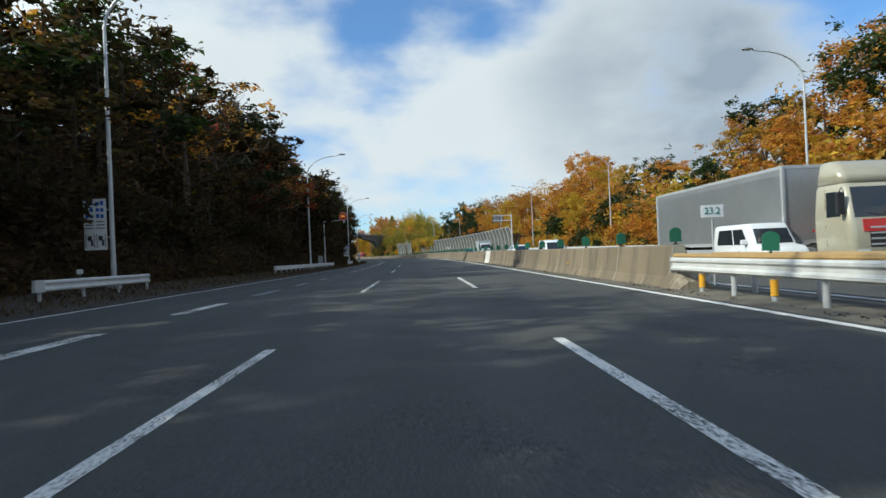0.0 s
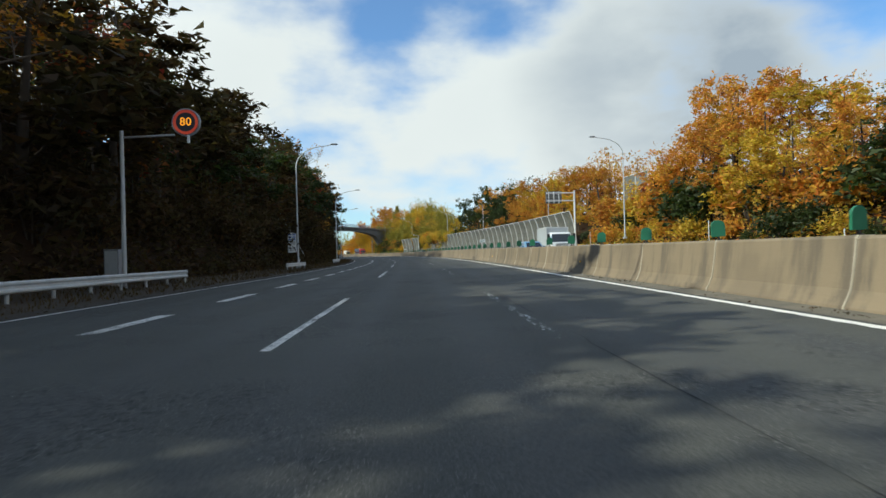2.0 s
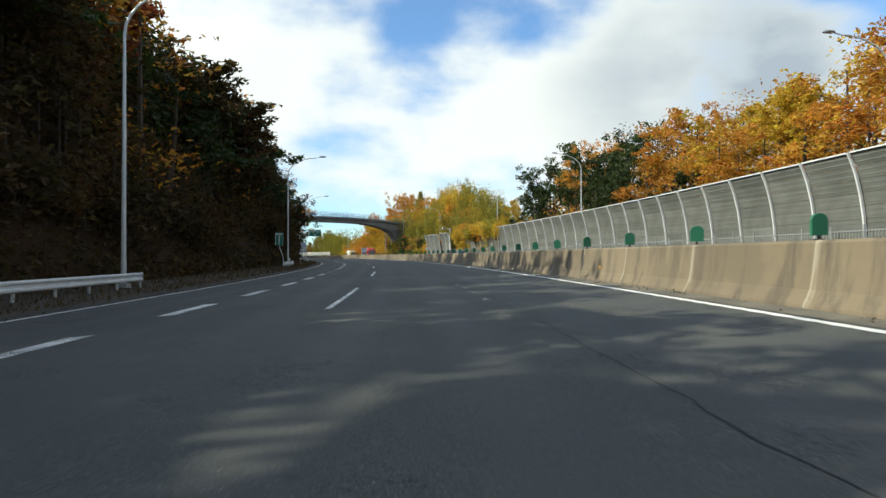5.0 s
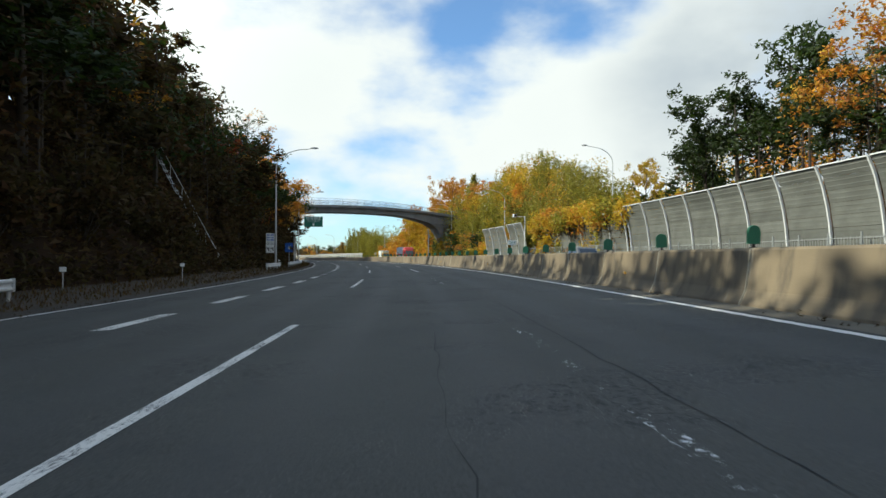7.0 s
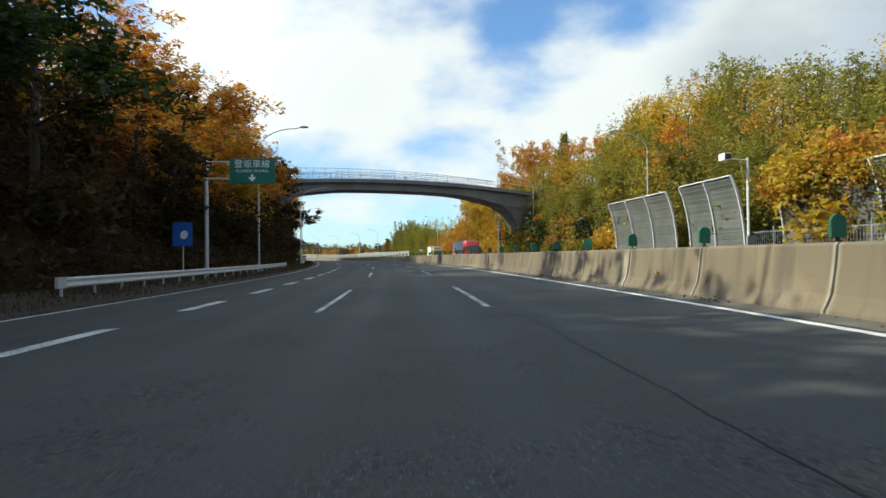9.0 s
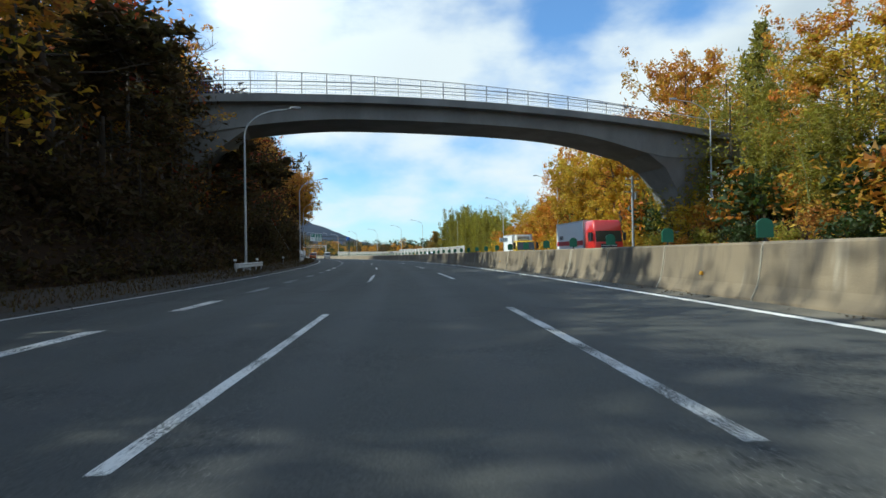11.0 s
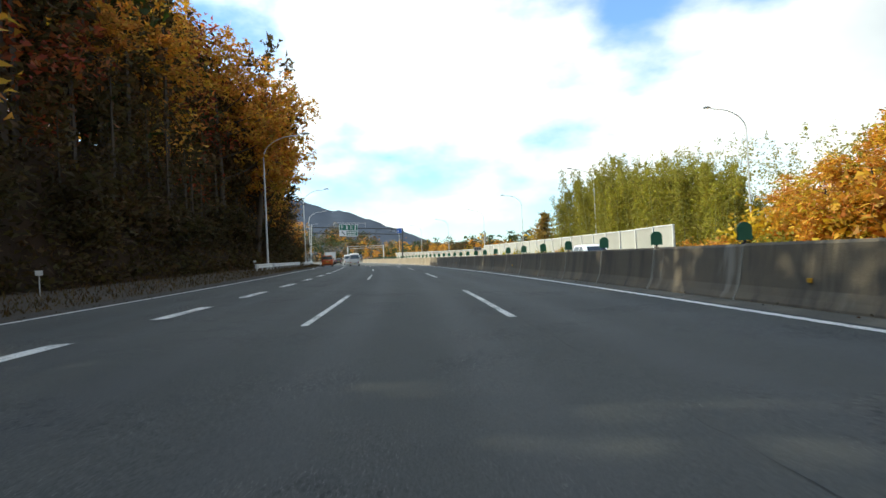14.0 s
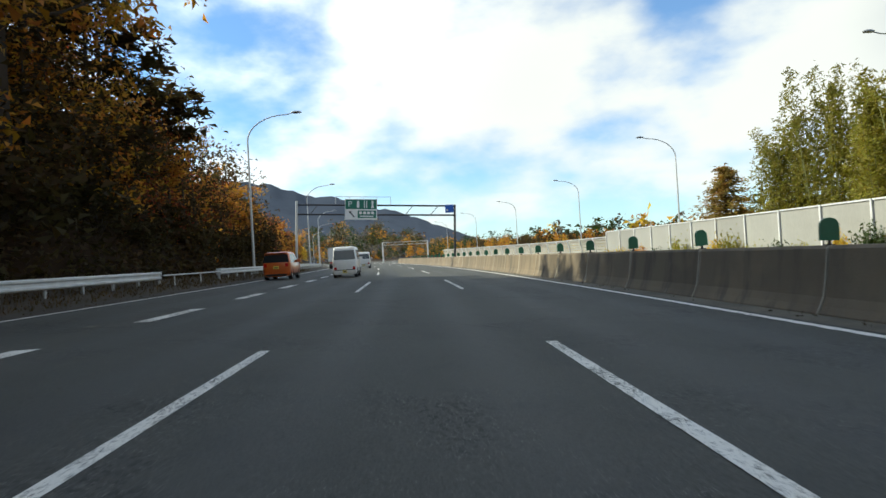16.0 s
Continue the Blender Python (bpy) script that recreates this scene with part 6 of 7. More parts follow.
part("green_field", boxed(5.56, 9.14, -0.23, -0.222, 7.38, 8.49), SIGN_GREEN, pg)
part("green_field", boxed(6.95, 9.08, -0.23, -0.222, 6.35, 7.22), SIGN_GREEN, pg)
letters("P", 0.95, SIGN_WHITE, pg, (6.08, -0.236, 7.93))
bm = bmesh.new()
box(bm, 6.85, 7.15, -0.238, -0.231, 7.55, 8.2)
box(bm, 6.9, 7.1, -0.238, -0.231, 8.22, 8.36)
part("fuel_pictogram", bm, SIGN_WHITE, pg)
bm = bmesh.new()
box(bm, 7.68, 7.78, -0.238, -0.231, 7.52, 8.38)
box(bm, 7.95, 8.05, -0.238, -0.231, 7.52, 8.38)
part("meal_pictogram", bm, SIGN_WHITE, pg)
bm = bmesh.new()
extruded(bm, [(8.5, 7.52), (8.84, 7.52), (8.76, 7.9), (8.80, 8.3), (8.67, 8.4), (8.54, 8.3), (8.58, 7.9)], -0.238, -0.231)
part("service_pictogram", bm, SIGN_WHITE, pg)
bm = bmesh.new()
for i in range(4):
    box(bm, 7.12 + 0.46 * i, 7.47 + 0.46 * i, -0.238, -0.231, 6.78, 7.1)
box(bm, 7.2, 8.8, -0.238, -0.231, 6.48, 6.62)
part("name_bars", bm, SIGN_WHITE, pg, "white bars of unreadable lettering")
bm = bmesh.new()
extruded(bm, [(5.95, 7.12), (6.3, 7.12), (6.18, 7.02), (6.62, 6.48), (6.5, 6.38), (6.08, 6.92), (5.97, 6.82)], -0.238, -0.222)
part("arrow", bm, SIGN_DARK, pg, "dark slanting arrow")
for z in (8.5,):
    part("walkway_rail", tube(bmesh.new(), [(4.4, 0.5, 8.9), (10.8, 0.5, 8.9)], 0.03, 6), GALV, pg)
    for x in (4.4, 6.0, 7.6, 9.2, 10.8):
        part("walkway_post", tube(bmesh.new(), [(x, 0.5, 7.9), (x, 0.5, 8.9)], 0.025, 6), GALV, pg)
pg.matrix_world = stand(471.0, -11.25, -0.24, 0) @ pose(0, 0, 0, 0, 3.0, 0)
bl = empty("blue_sign", label="small blue sign fixed to the dark gantry post", category="traffic sign")
part("board", boxed(-0.45, 0.55, -0.2, -0.16, 5.9, 6.85, 0.01), SIGN_BLUE, bl)
part("mark", boxed(-0.32, -0.1, -0.208, -0.201, 6.1, 6.3), SIGN_WHITE, bl)
bl.matrix_world = stand(471.0, 6.8, 0.5)

# lattice gantry far ahead
fg = empty("lattice_gantry", label="pale steel lattice gantry far ahead over the road", category="gantry")
for x in (-11, 4):
    part("post", boxed(x - 0.2, x + 0.2, -0.2, 0.2, -0.3, 6.6), POST_WHITE, fg)
for z in (5.6, 6.5):
    for y in (-0.35, 0.35):
        part("chord", tube(bmesh.new(), [(-11, y, z), (4, y, z)], 0.06, 6), POST_WHITE, fg)
for i in range(10):
    x = -11 + 1.5 * i
    part("lattice_bar", tube(bmesh.new(), [(x, -0.35, 5.6 + 0.9 * (i % 2)), (x + 1.5, -0.35, 6.5 - 0.9 * (i % 2))], 0.035, 5), POST_WHITE, fg)
fg.matrix_world = stand(590.0, 20.5, 0.0)

# message board seen from behind, and kilometre plates on the median
vb = empty("message_gantry", label="white bracket post carrying a dark message board seen from behind", category="gantry")
part("post", pole_bm(9.2, 0.16, 12), POST_WHITE, vb)
for z in (7.55, 8.75):
    part("arm", boxed(-4.5, 0, -0.07, 0.07, z, z + 0.16, 0.02), POST_WHITE, vb)
part("board", boxed(-4.6, -2.0, 0.02, 0.16, 7.2, 9.1, 0.02), PANEL_GREY, vb)
for x in (-4.1, -3.3, -2.5):
    part("stiffener", boxed(x - 0.05, x + 0.05, -0.09, 0.0, 7.25, 9.05), POST_WHITE, vb)
for z in (7.45, 7.8, 8.15, 8.5, 8.85):
    part("louvre", boxed(-4.55, -2.05, -0.02, 0.018, z, z + 0.12), SIGN_BACK, vb)
vb.matrix_world = stand(137.2, 26.4, 0.2)
for s, digits in ((15.5, "23.2"), (112.6, "23.3"), (216.0, "23.4"), (319.4, "23.5")):
    km = empty("kilometre_plate", label="white kilometre plate with dark digits on a thin post", category="traffic sign", group="kilometre plates")
    part("post", tube(bmesh.new(), [(0, 0, 0), (0, 0, 1.98)], 0.022, 8), GALV, km)
    part("plate", boxed(-0.3, 0.3, -0.03, -0.012, 1.78, 2.1, 0.004), SIGN_WHITE, km)
    letters(digits, 0.25, SIGN_GREEN, km, (0, -0.034, 1.94), name="number")
    km.matrix_world = stand(s - 0.9, 7.65, 0.02)
# this plate and post take darker materials to stand for the shade on them
km = empty("kilometre_plate", label="kilometre plate darkened to grey for shade, with dark bars on a thin post", category="traffic sign", group="kilometre plates")
part("post", tube(bmesh.new(), [(0, 0, 0), (0, 0, 1.9)], 0.022, 8), PLASTIC, km)
part("plate", boxed(-0.36, 0.36, -0.03, -0.012, 1.62, 1.95, 0.004), SIGN_BACK, km)
for x in (-0.2, 0.0, 0.2):
    part("number_bar", boxed(x - 0.05, x + 0.05, -0.036, -0.031, 1.7, 1.88), SIGN_DARK, km)
km.matrix_world = stand(404.9, 7.65, 0.02)

# camera mast by the noise barrier
cm = empty("camera_mast", label="white mast with a boxed traffic camera on a short arm", category="camera mast")
part("post", pole_bm(7.2, 0.1), POST_WHITE, cm)
part("arm", tube(bmesh.new(), [(0, 0, 7.05), (-1.5, 0, 7.15)], 0.045, 8), POST_WHITE, cm)
part("housing", boxed(-1.95, -1.45, -0.35, 0.35, 7.0, 7.5, 0.03), SIGN_WHITE, cm)
part("lens_shade", boxed(-1.9, -1.5, -0.42, -0.35, 7.05, 7.45), SIGN_DARK, cm)
part("box", boxed(-0.28, 0.28, -0.3, -0.1, 0.9, 1.7, 0.01), SIGN_BACK, cm)
cm.matrix_world = stand(264.8, 24.6, 0.1)

# utility pole with its gear
up = empty("utility_pole", label="concrete utility pole with crossarms and a grey transformer", category="utility pole")
part("pole", pole_bm(9.0, 0.15, 10), SIGN_BACK, up)
for z in (8.6, 8.0, 7.2):
    part("crossarm", boxed(-0.8, 0.8, -0.05, 0.05, z, z + 0.09), GALV, up)
for x in (-0.7, -0.25, 0.25, 0.7):
    part("insulator", tube(bmesh.new(), [(x, 0, 8.69), (x, 0, 8.85)], 0.035, 6), SIGN_WHITE, up)
part("transformer", tube(bmesh.new(), [(0.35, 0, 6.4), (0.35, 0, 7.15)], 0.24, 12), SIGN_BACK, up)
up.matrix_world = stand(337.5, 27.0, 0.35)

# steps with a handrail up the shaded bank
def bank_ladder(s, lat0=-12.7):
    ld = empty("bank_ladder", label="narrow steel ladder steps with a rail up the dark bank", category="ladder", group="ladders on the bank")
    a, b = Vector((0, 0, 0.15)), Vector((-4.6, 1.6, 8.3))
    for d in (-0.25, 0.25):
        part("stringer", tube(bmesh.new(), [a + Vector((0, d, 0)), b + Vector((0, d, 0))], 0.03, 6), GALV, ld)
    n = 17
    for i in range(n):
        p = a.lerp(b, (i + 0.5) / n)
        part("rung", boxed(p.x - 0.09, p.x + 0.09, p.y - 0.25, p.y + 0.25, p.z - 0.02, p.z + 0.05), RAIL_WHITE, ld)
    for d in (0.32,):
        part("handrail", tube(bmesh.new(), [a + Vector((0.1, d, 0.9)), b + Vector((0, d, 0.9))], 0.022, 6), RAIL_WHITE, ld)
        for i in range(6):
            p = a.lerp(b, i / 5)
            part("handrail_post", tube(bmesh.new(), [p + Vector((0, d, 0)), p + Vector((0, d, 0.9))], 0.02, 6), RAIL_WHITE, ld)
    ld.matrix_world = stand(s, lat0, 0.45)


for s in (119.4, 218.1, 363.6):
    bank_ladder(s)
# marker stakes and small plates on the verge
for s, lat in ((16.0, -12.4), (21.0, -12.2), (112.0, -11.9), (197.0, -11.8), (206.5, -11.2), (240.5, -11.5), (321.0, -11.9), (327.5, -11.6), (345.0, -11.8), (372.0, -11.6), (404.0, -12.0)):
    mk = empty("marker_stake", label="thin stake with a small pale plate on the verge", category="marker", group="verge markers")
    part("stake", tube(bmesh.new(), [(0, 0, -0.2), (0, 0, 0.75)], 0.018, 6), GALV, mk)
    part("plate", boxed(-0.11, 0.11, -0.02, -0.008, 0.6, 0.76, 0.003), SIGN_WHITE, mk)
    mk.matrix_world = stand(s, lat, 0.3, 5)
# slim white poles at the foot of the sunlit bank
for s, tall in ((83.0, 1.2), (98.0, 2.4), (128.2, 2.4)):
    mk = empty("marker_pole", label="slim white marker pole at the foot of the bank", category="marker", group="marker poles")
    part("pole", tube(bmesh.new(), [(0, 0, -0.3), (0, 0, tall)], 0.035, 8), POST_WHITE, mk)
    part("cap", tube(bmesh.new(), [(0, 0, tall), (0, 0, tall + 0.05)], 0.042, 8), GALV, mk)
    mk.matrix_world = stand(s, 25.4, 0.1)
# amber studs on the barrier face
for k in range(2, 100, 6):
    am = empty("barrier_reflector", label="small amber reflector fixed to the barrier face", category="reflector", group="barrier reflectors")
    part("lens", boxed(-0.025, 0.025, -0.04, 0.04, 0.0, 0.075, 0.01), YELLOW, am)
    am.matrix_world = stand(FIRST + PITCH * k + 2.0, 6.40, 0.44)

# ---------------------------------------------------------------- vehicles
def ring_at(rings, z):
    for a, b in zip(rings, rings[1:]):
        if a[0] <= z <= b[0]:
            k = (z - a[0]) / max(1e-6, b[0] - a[0])
            return tuple(p + (q - p) * k for p, q in zip(a, b))
    return rings[-1]


def hull(rings, arc=4):
    """A closed shell through rounded rectangles (height, front, rear, half width, corner radius)."""
    bm = bmesh.new()
    loops = []
    for z, yf, yr, hw, r in rings:
        pts_ = []
        for cx, cy, a0 in ((hw - r, yf - r, 0), (-hw + r, yf - r, 90), (-hw + r, yr + r, 180), (hw - r, yr + r, 270)):
            for i in range(arc + 1):
                a = radians(a0 + 90 * i / arc)
                pts_.append((cx + r * math.cos(a), cy + r * math.sin(a), z))
        loops.append([bm.verts.new(p) for p in pts_])
    n = len(loops[0])
    for a, b in zip(loops, loops[1:]):
        for k in range(n):
            bm.faces.new((a[k], a[(k + 1) % n], b[(k + 1) % n], b[k]))
    bm.faces.new(loops[0][::-1])
    bm.faces.new(loops[-1])
    return bm


def pane(rings, side, f0, f1, z0, z1, out=0.008, lean0=0.0, lean1=0.0):
    """A window or lamp plate lying on the shell; side: L, R, F (front) or B (rear); f runs along that side."""
    bm = bmesh.new()
    grid = []
    for i in range(4):
        z = z0 + (z1 - z0) * i / 3
        _, yf, yr, hw, r = ring_at(rings, z)
        row = []
        for j in range(4):
            f = f0 + (lean0 * i / 3) + ((f1 + lean1 * i / 3) - (f0 + lean0 * i / 3)) * j / 3
            if side in "LR":
                q = 1 if side == "R" else -1
                row.append((q * (hw + out), (yf - r) + ((yr + r) - (yf - r)) * f, z))
            else:
                row.append((f * (hw - r * 0.4), (yf + out) if side == "F" else (yr - out), z))
        grid.append(row)
    layers = []
    for d in (0.0, 0.02):
        s = {"L": Vector((d, 0, 0)), "R": Vector((-d, 0, 0)), "F": Vector((0, -d, 0)), "B": Vector((0, d, 0))}[side]
        layers.append([[bm.verts.new(Vector(p) + s) for p in row] for row in grid])
    for lay in layers:
        for a, b in zip(lay, lay[1:]):
            for k in range(3):
                bm.faces.new((a[k], a[k + 1], b[k + 1], b[k]))
    edge = lambda g: g[0] + [r[-1] for r in g[1:-1]] + g[-1][::-1] + [r[0] for r in g[1:-1]][::-1]
    a, b = edge(layers[0]), edge(layers[1])
    for k in range(len(a)):
        bm.faces.new((a[k], a[(k + 1) % len(a)], b[(k + 1) % len(a)], b[k]))
    bmesh.ops.recalc_face_normals(bm, faces=bm.faces[:])
    return bm


def wheel(parent, x, y, r, width=0.2):
    q = 1 if x > 0 else -1
    o = new("wheel")
    o.parent = parent
    o.location = (x, y, r)
    prof = [(0.62, 0.5), (0.97, 0.5), (1.0, 0.4), (1.0, -0.4), (0.97, -0.5), (0.62, -0.5)]
    bm = bmesh.new()
    rows_ = [[bm.verts.new((w_ * width, r * k * math.cos(2 * math.pi * i / 20), r * k * math.sin(2 * math.pi * i / 20))) for k, w_ in prof] for i in range(20)]
    for i in range(20):
        a, b = rows_[i], rows_[(i + 1) % 20]
        for k in range(len(prof)):
            bm.faces.new((a[k], a[(k + 1) % len(prof)], b[(k + 1) % len(prof)], b[k]))
    part("tyre", bm, TYRE, o)
    bm = bmesh.new()
    bmesh.ops.create_cone(bm, cap_ends=True, segments=20, radius1=r * 0.64, radius2=r * 0.5, depth=width * 0.8, matrix=pose(q * 0.01, 0, 0, 0, 90 * q, 0))
    for i in range(5):
        a = 2 * math.pi * i / 5
        tube(bm, [(q * width * 0.42, r * 0.1 * math.cos(a), r * 0.1 * math.sin(a)), (q * width * 0.42, r * 0.55 * math.cos(a), r * 0.55 * math.sin(a))], r * 0.07, 5)
    part("rim", bm, RIM, o)
    return o


def car(name, label, rings, paint, wheels, glass_z, side_panes, tail_z, plate_z, wr=0.29, front=True, rear_pane=(-0.86, 0.86), van=False):
    c = empty(name, label=label, category="car" if not van else "van", group="vehicles on the motorway")
    part("body", hull(rings), paint, c, smooth=True)
    z0, z1 = glass_z
    for s_ in "LR":
        for f0, f1, l0, l1 in side_panes:
            part("side_window", pane(rings, s_, f0, f1, z0, z1, lean0=l0, lean1=l1), GLASS, c)
        part("door_seam", pane(rings, s_, (side_panes[0][1] + side_panes[1][0]) / 2 - 0.003, (side_panes[0][1] + side_panes[1][0]) / 2 + 0.003, 0.38, z0 - 0.02, 0.003), PLASTIC, c)
        part("sill", pane(rings, s_, 0.08, 0.92, rings[0][0] + 0.02, rings[1][0] + 0.03, 0.006), PLASTIC, c)
        q = 1 if s_ == "R" else -1
        _, yf, yr, hw, r = ring_at(rings, z0)
        yy = (yf - r) + ((yr + r) - (yf - r)) * (side_panes[0][0] + 0.03)
        bm = boxed(min(q * hw, q * (hw + 0.2)), max(q * hw, q * (hw + 0.2)), yy - 0.06, yy + 0.06, z0 + 0.0, z0 + 0.17, 0.03)
        part("mirror", bm, paint, c)
        part("tail_light", pane(rings, "B", *((0.74, 0.98) if q > 0 else (-0.98, -0.74)), *tail_z, out=0.012), RED_LENS, c)
        part("headlight", pane(rings, "F", *((0.55, 0.97) if q > 0 else (-0.97, -0.55)), 0.62, 0.80, out=0.012), CLEAR_LENS, c)
        for y in wheels:
            wheel(c, q * (rings[1][3] - 0.10), y, wr)
            arch = bmesh.new()
            tube(arch, [(q * (rings[1][3] + 0.004), y + (wr + 0.04) * math.cos(a), wr + (wr + 0.04) * math.sin(a)) for a in [math.pi * i / 8 for i in range(9)]], 0.025, 5)
            part("wheel_arch", arch, PLASTIC, c)
    part("rear_window", pane(rings, "B", *rear_pane, z0 + 0.02, z1 - 0.01), GLASS, c)
    part("windscreen", pane(rings, "F", -0.9, 0.9, z0 + 0.02, z1 - 0.01), GLASS, c)
    part("grille", pane(rings, "F", -0.5, 0.5, 0.45, 0.62, 0.006), PLASTIC, c)
    part("rear_bumper", pane(rings, "B", -0.98, 0.98, rings[0][0] + 0.02, 0.46, 0.03), paint, c)
    if van:
        part("bumper_gap", pane(rings, "B", -0.96, 0.96, 0.46, 0.50, 0.012), PLASTIC, c)
    pl = part("number_plate", pane(rings, "B", -0.22, 0.22, plate_z, plate_z + 0.165, 0.03), PLATE, c)
    bar = part("plate_bar", pane(rings, "B", -0.15, 0.15, plate_z + 0.04, plate_z + 0.10, 0.034), SIGN_DARK, c)
    bar.parent = pl
    part("front_plate", pane(rings, "F", -0.2, 0.2, 0.36, 0.5, 0.02), SIGN_WHITE, c)
    part("wiper", tube(bmesh.new(), [(-0.1, rings[-2][2] - 0.1, z0 + 0.05), (0.32, rings[-2][2] - 0.08, z0 + 0.1)], 0.012, 5), PLASTIC, c)
    return c


ORANGE_PAINT = car_paint("orange_car_paint", (0.52, 0.105, 0.012), 0.1)
WHITE_PAINT = car_paint("white_car_paint", (0.74, 0.75, 0.75))
BLUE_PAINT = car_paint("steel_blue_car_paint", (0.10, 0.25, 0.42), 0.3)
BLACK_PAINT = car_paint("black_car_paint", (0.02, 0.02, 0.022))
RED_PAINT = car_paint("red_cab_paint", (0.50, 0.022, 0.018))
YELLOW_PAINT = car_paint("yellow_cab_paint", (0.66, 0.42, 0.02))
GOLD_PAINT = car_paint("champagne_cab_paint", (0.46, 0.42, 0.31), 0.2)
BOX_WHITE = material("white_box_panel", (0.72, 0.73, 0.74), 0.45, scale=0.6, fine=10, amount=0.25, dark=(0.56, 0.57, 0.58), bump=0)
BOX_GREY = material("grey_box_panel", (0.42, 0.45, 0.47), 0.5, 0.1, scale=0.6, fine=10, amount=0.3, bump=0)
ALU = material("corrugated_aluminium", (0.46, 0.47, 0.48), 0.35, 0.6, scale=0.8, fine=12, amount=0.4, dark=(0.30, 0.31, 0.32), bump=0.02)
CHASSIS = material("chassis_black", (0.03, 0.028, 0.026), 0.7, bump=0.1)
STRIPE = material("red_stripe", (0.42, 0.02, 0.025), 0.5, bump=0)

wagon = [(0.20, 1.86, -1.86, 0.72, 0.22), (0.34, 1.95, -1.93, 0.82, 0.30), (0.66, 1.96, -1.95, 0.845, 0.30), (0.88, 1.80, -1.93, 0.835, 0.28), (0.97, 1.05, -1.90, 0.80, 0.16),
         (1.45, 0.25, -1.72, 0.67, 0.14), (1.52, 0.10, -1.62, 0.62, 0.14), (1.55, -0.2, -1.45, 0.50, 0.14)]
tall_wagon = [(0.20, 1.72, -1.72, 0.70, 0.20), (0.34, 1.78, -1.78, 0.80, 0.26), (0.70, 1.80, -1.80, 0.82, 0.26), (0.92, 1.66, -1.79, 0.815, 0.24), (1.02, 1.15, -1.78, 0.80, 0.14),
              (1.52, 0.45, -1.68, 0.72, 0.14), (1.62, 0.30, -1.60, 0.67, 0.14), (1.66, 0.0, -1.40, 0.54, 0.14)]
boxy = [(0.20, 1.62, -1.62, 0.66, 0.18), (0.34, 1.68, -1.67, 0.725, 0.2), (0.70, 1.69, -1.69, 0.735, 0.2), (0.95, 1.60, -1.68, 0.735, 0.18), (1.05, 1.42, -1.67, 0.73, 0.12),
        (1.72, 0.95, -1.60, 0.655, 0.12), (1.86, 0.85, -1.56, 0.64, 0.14), (1.90, 0.6, -1.4, 0.52, 0.14)]
suv = [(0.26, 2.15, -2.12, 0.78, 0.22), (0.42, 2.25, -2.2, 0.88, 0.3), (0.80, 2.26, -2.22, 0.90, 0.3), (1.02, 2.05, -2.2, 0.89, 0.26), (1.10, 1.2, -2.16, 0.86, 0.16),
       (1.62, 0.45, -1.98, 0.73, 0.14), (1.70, 0.3, -1.9, 0.68, 0.14), (1.74, 0.0, -1.6, 0.55, 0.14)]
kei = [(0.20, 1.62, -1.6, 0.66, 0.16), (0.34, 1.66, -1.66, 0.73, 0.18), (0.75, 1.66, -1.67, 0.735, 0.16), (0.92, 1.52, -1.66, 0.735, 0.14), (1.0, 1.0, -1.66, 0.73, 0.10),
       (1.58, 0.68, -1.6, 0.68, 0.10), (1.70, 0.6, -1.56, 0.65, 0.12), (1.73, 0.4, -1.45, 0.55, 0.12)]
PANES4 = [(0.10, 0.44, 0.06, 0.0), (0.47, 0.90, 0.0, -0.03)]
oc = car("compact_wagon", "bright orange compact wagon with dark glass driving ahead", tall_wagon, ORANGE_PAINT, (1.12, -1.1), (1.02, 1.52), PANES4, (0.78, 0.98), 0.66, rear_pane=(-1.02, 1.02))
oc.matrix_world = stand(440.0, -7.7, 0.0, -1)
part("rear_spoiler", boxed(-0.60, 0.60, -1.82, -1.5, 1.57, 1.62, 0.012), ORANGE_PAINT, oc)
part("bumper_trim", pane(tall_wagon, "B", -0.9, 0.9, 0.24, 0.36, 0.05), PLASTIC, oc, "black lower bumper trim")
wv = car("micro_van", "white boxy micro van driving ahead in the next lane", boxy, WHITE_PAINT, (1.2, -1.15), (1.08, 1.68), PANES4, (0.51, 0.66), 0.30, 0.27, rear_pane=(-0.97, 0.97), van=True)
wv.matrix_world = stand(440.5, -3.75, 0.0, -1)
v2 = car("micro_van", "white boxy van further ahead on the road", boxy, WHITE_PAINT, (1.2, -1.15), (1.08, 1.68), PANES4, (0.51, 0.66), 0.30, 0.27, rear_pane=(-0.97, 0.97), van=True)
v2.matrix_world = stand(478.0, -3.55, 0.0, -2) @ Matrix.Diagonal((1.15, 1.15, 1.08, 1))
k1 = car("estate_car", "dark car far ahead on the road", wagon, BLACK_PAINT, (1.22, -1.2), (0.98, 1.43), PANES4, (0.72, 0.98), 0.62)
k1.matrix_world = stand(512.0, -3.6, 0.0, -1)
w1 = car("kei_car", "white boxy small car on the oncoming carriageway", kei, WHITE_PAINT, (1.15, -1.15), (1.02, 1.55), PANES4, (0.62, 0.86), 0.50, 0.28)
w1.matrix_world = stand(19.3, 11.7, 0.0, 180)
w2 = car("kei_car", "white boxy small car on the oncoming carriageway", kei, WHITE_PAINT, (1.15, -1.15), (1.02, 1.55), PANES4, (0.62, 0.86), 0.50, 0.28)
w2.matrix_world = stand(42.0, 10.0, 0.0, 180)
w3 = car("estate_car", "white estate car on the oncoming carriageway", wagon, WHITE_PAINT, (1.22, -1.2), (0.98, 1.43), PANES4, (0.72, 0.98), 0.62)
w3.matrix_world = stand(54.5, 10.0, 0.0, 180)
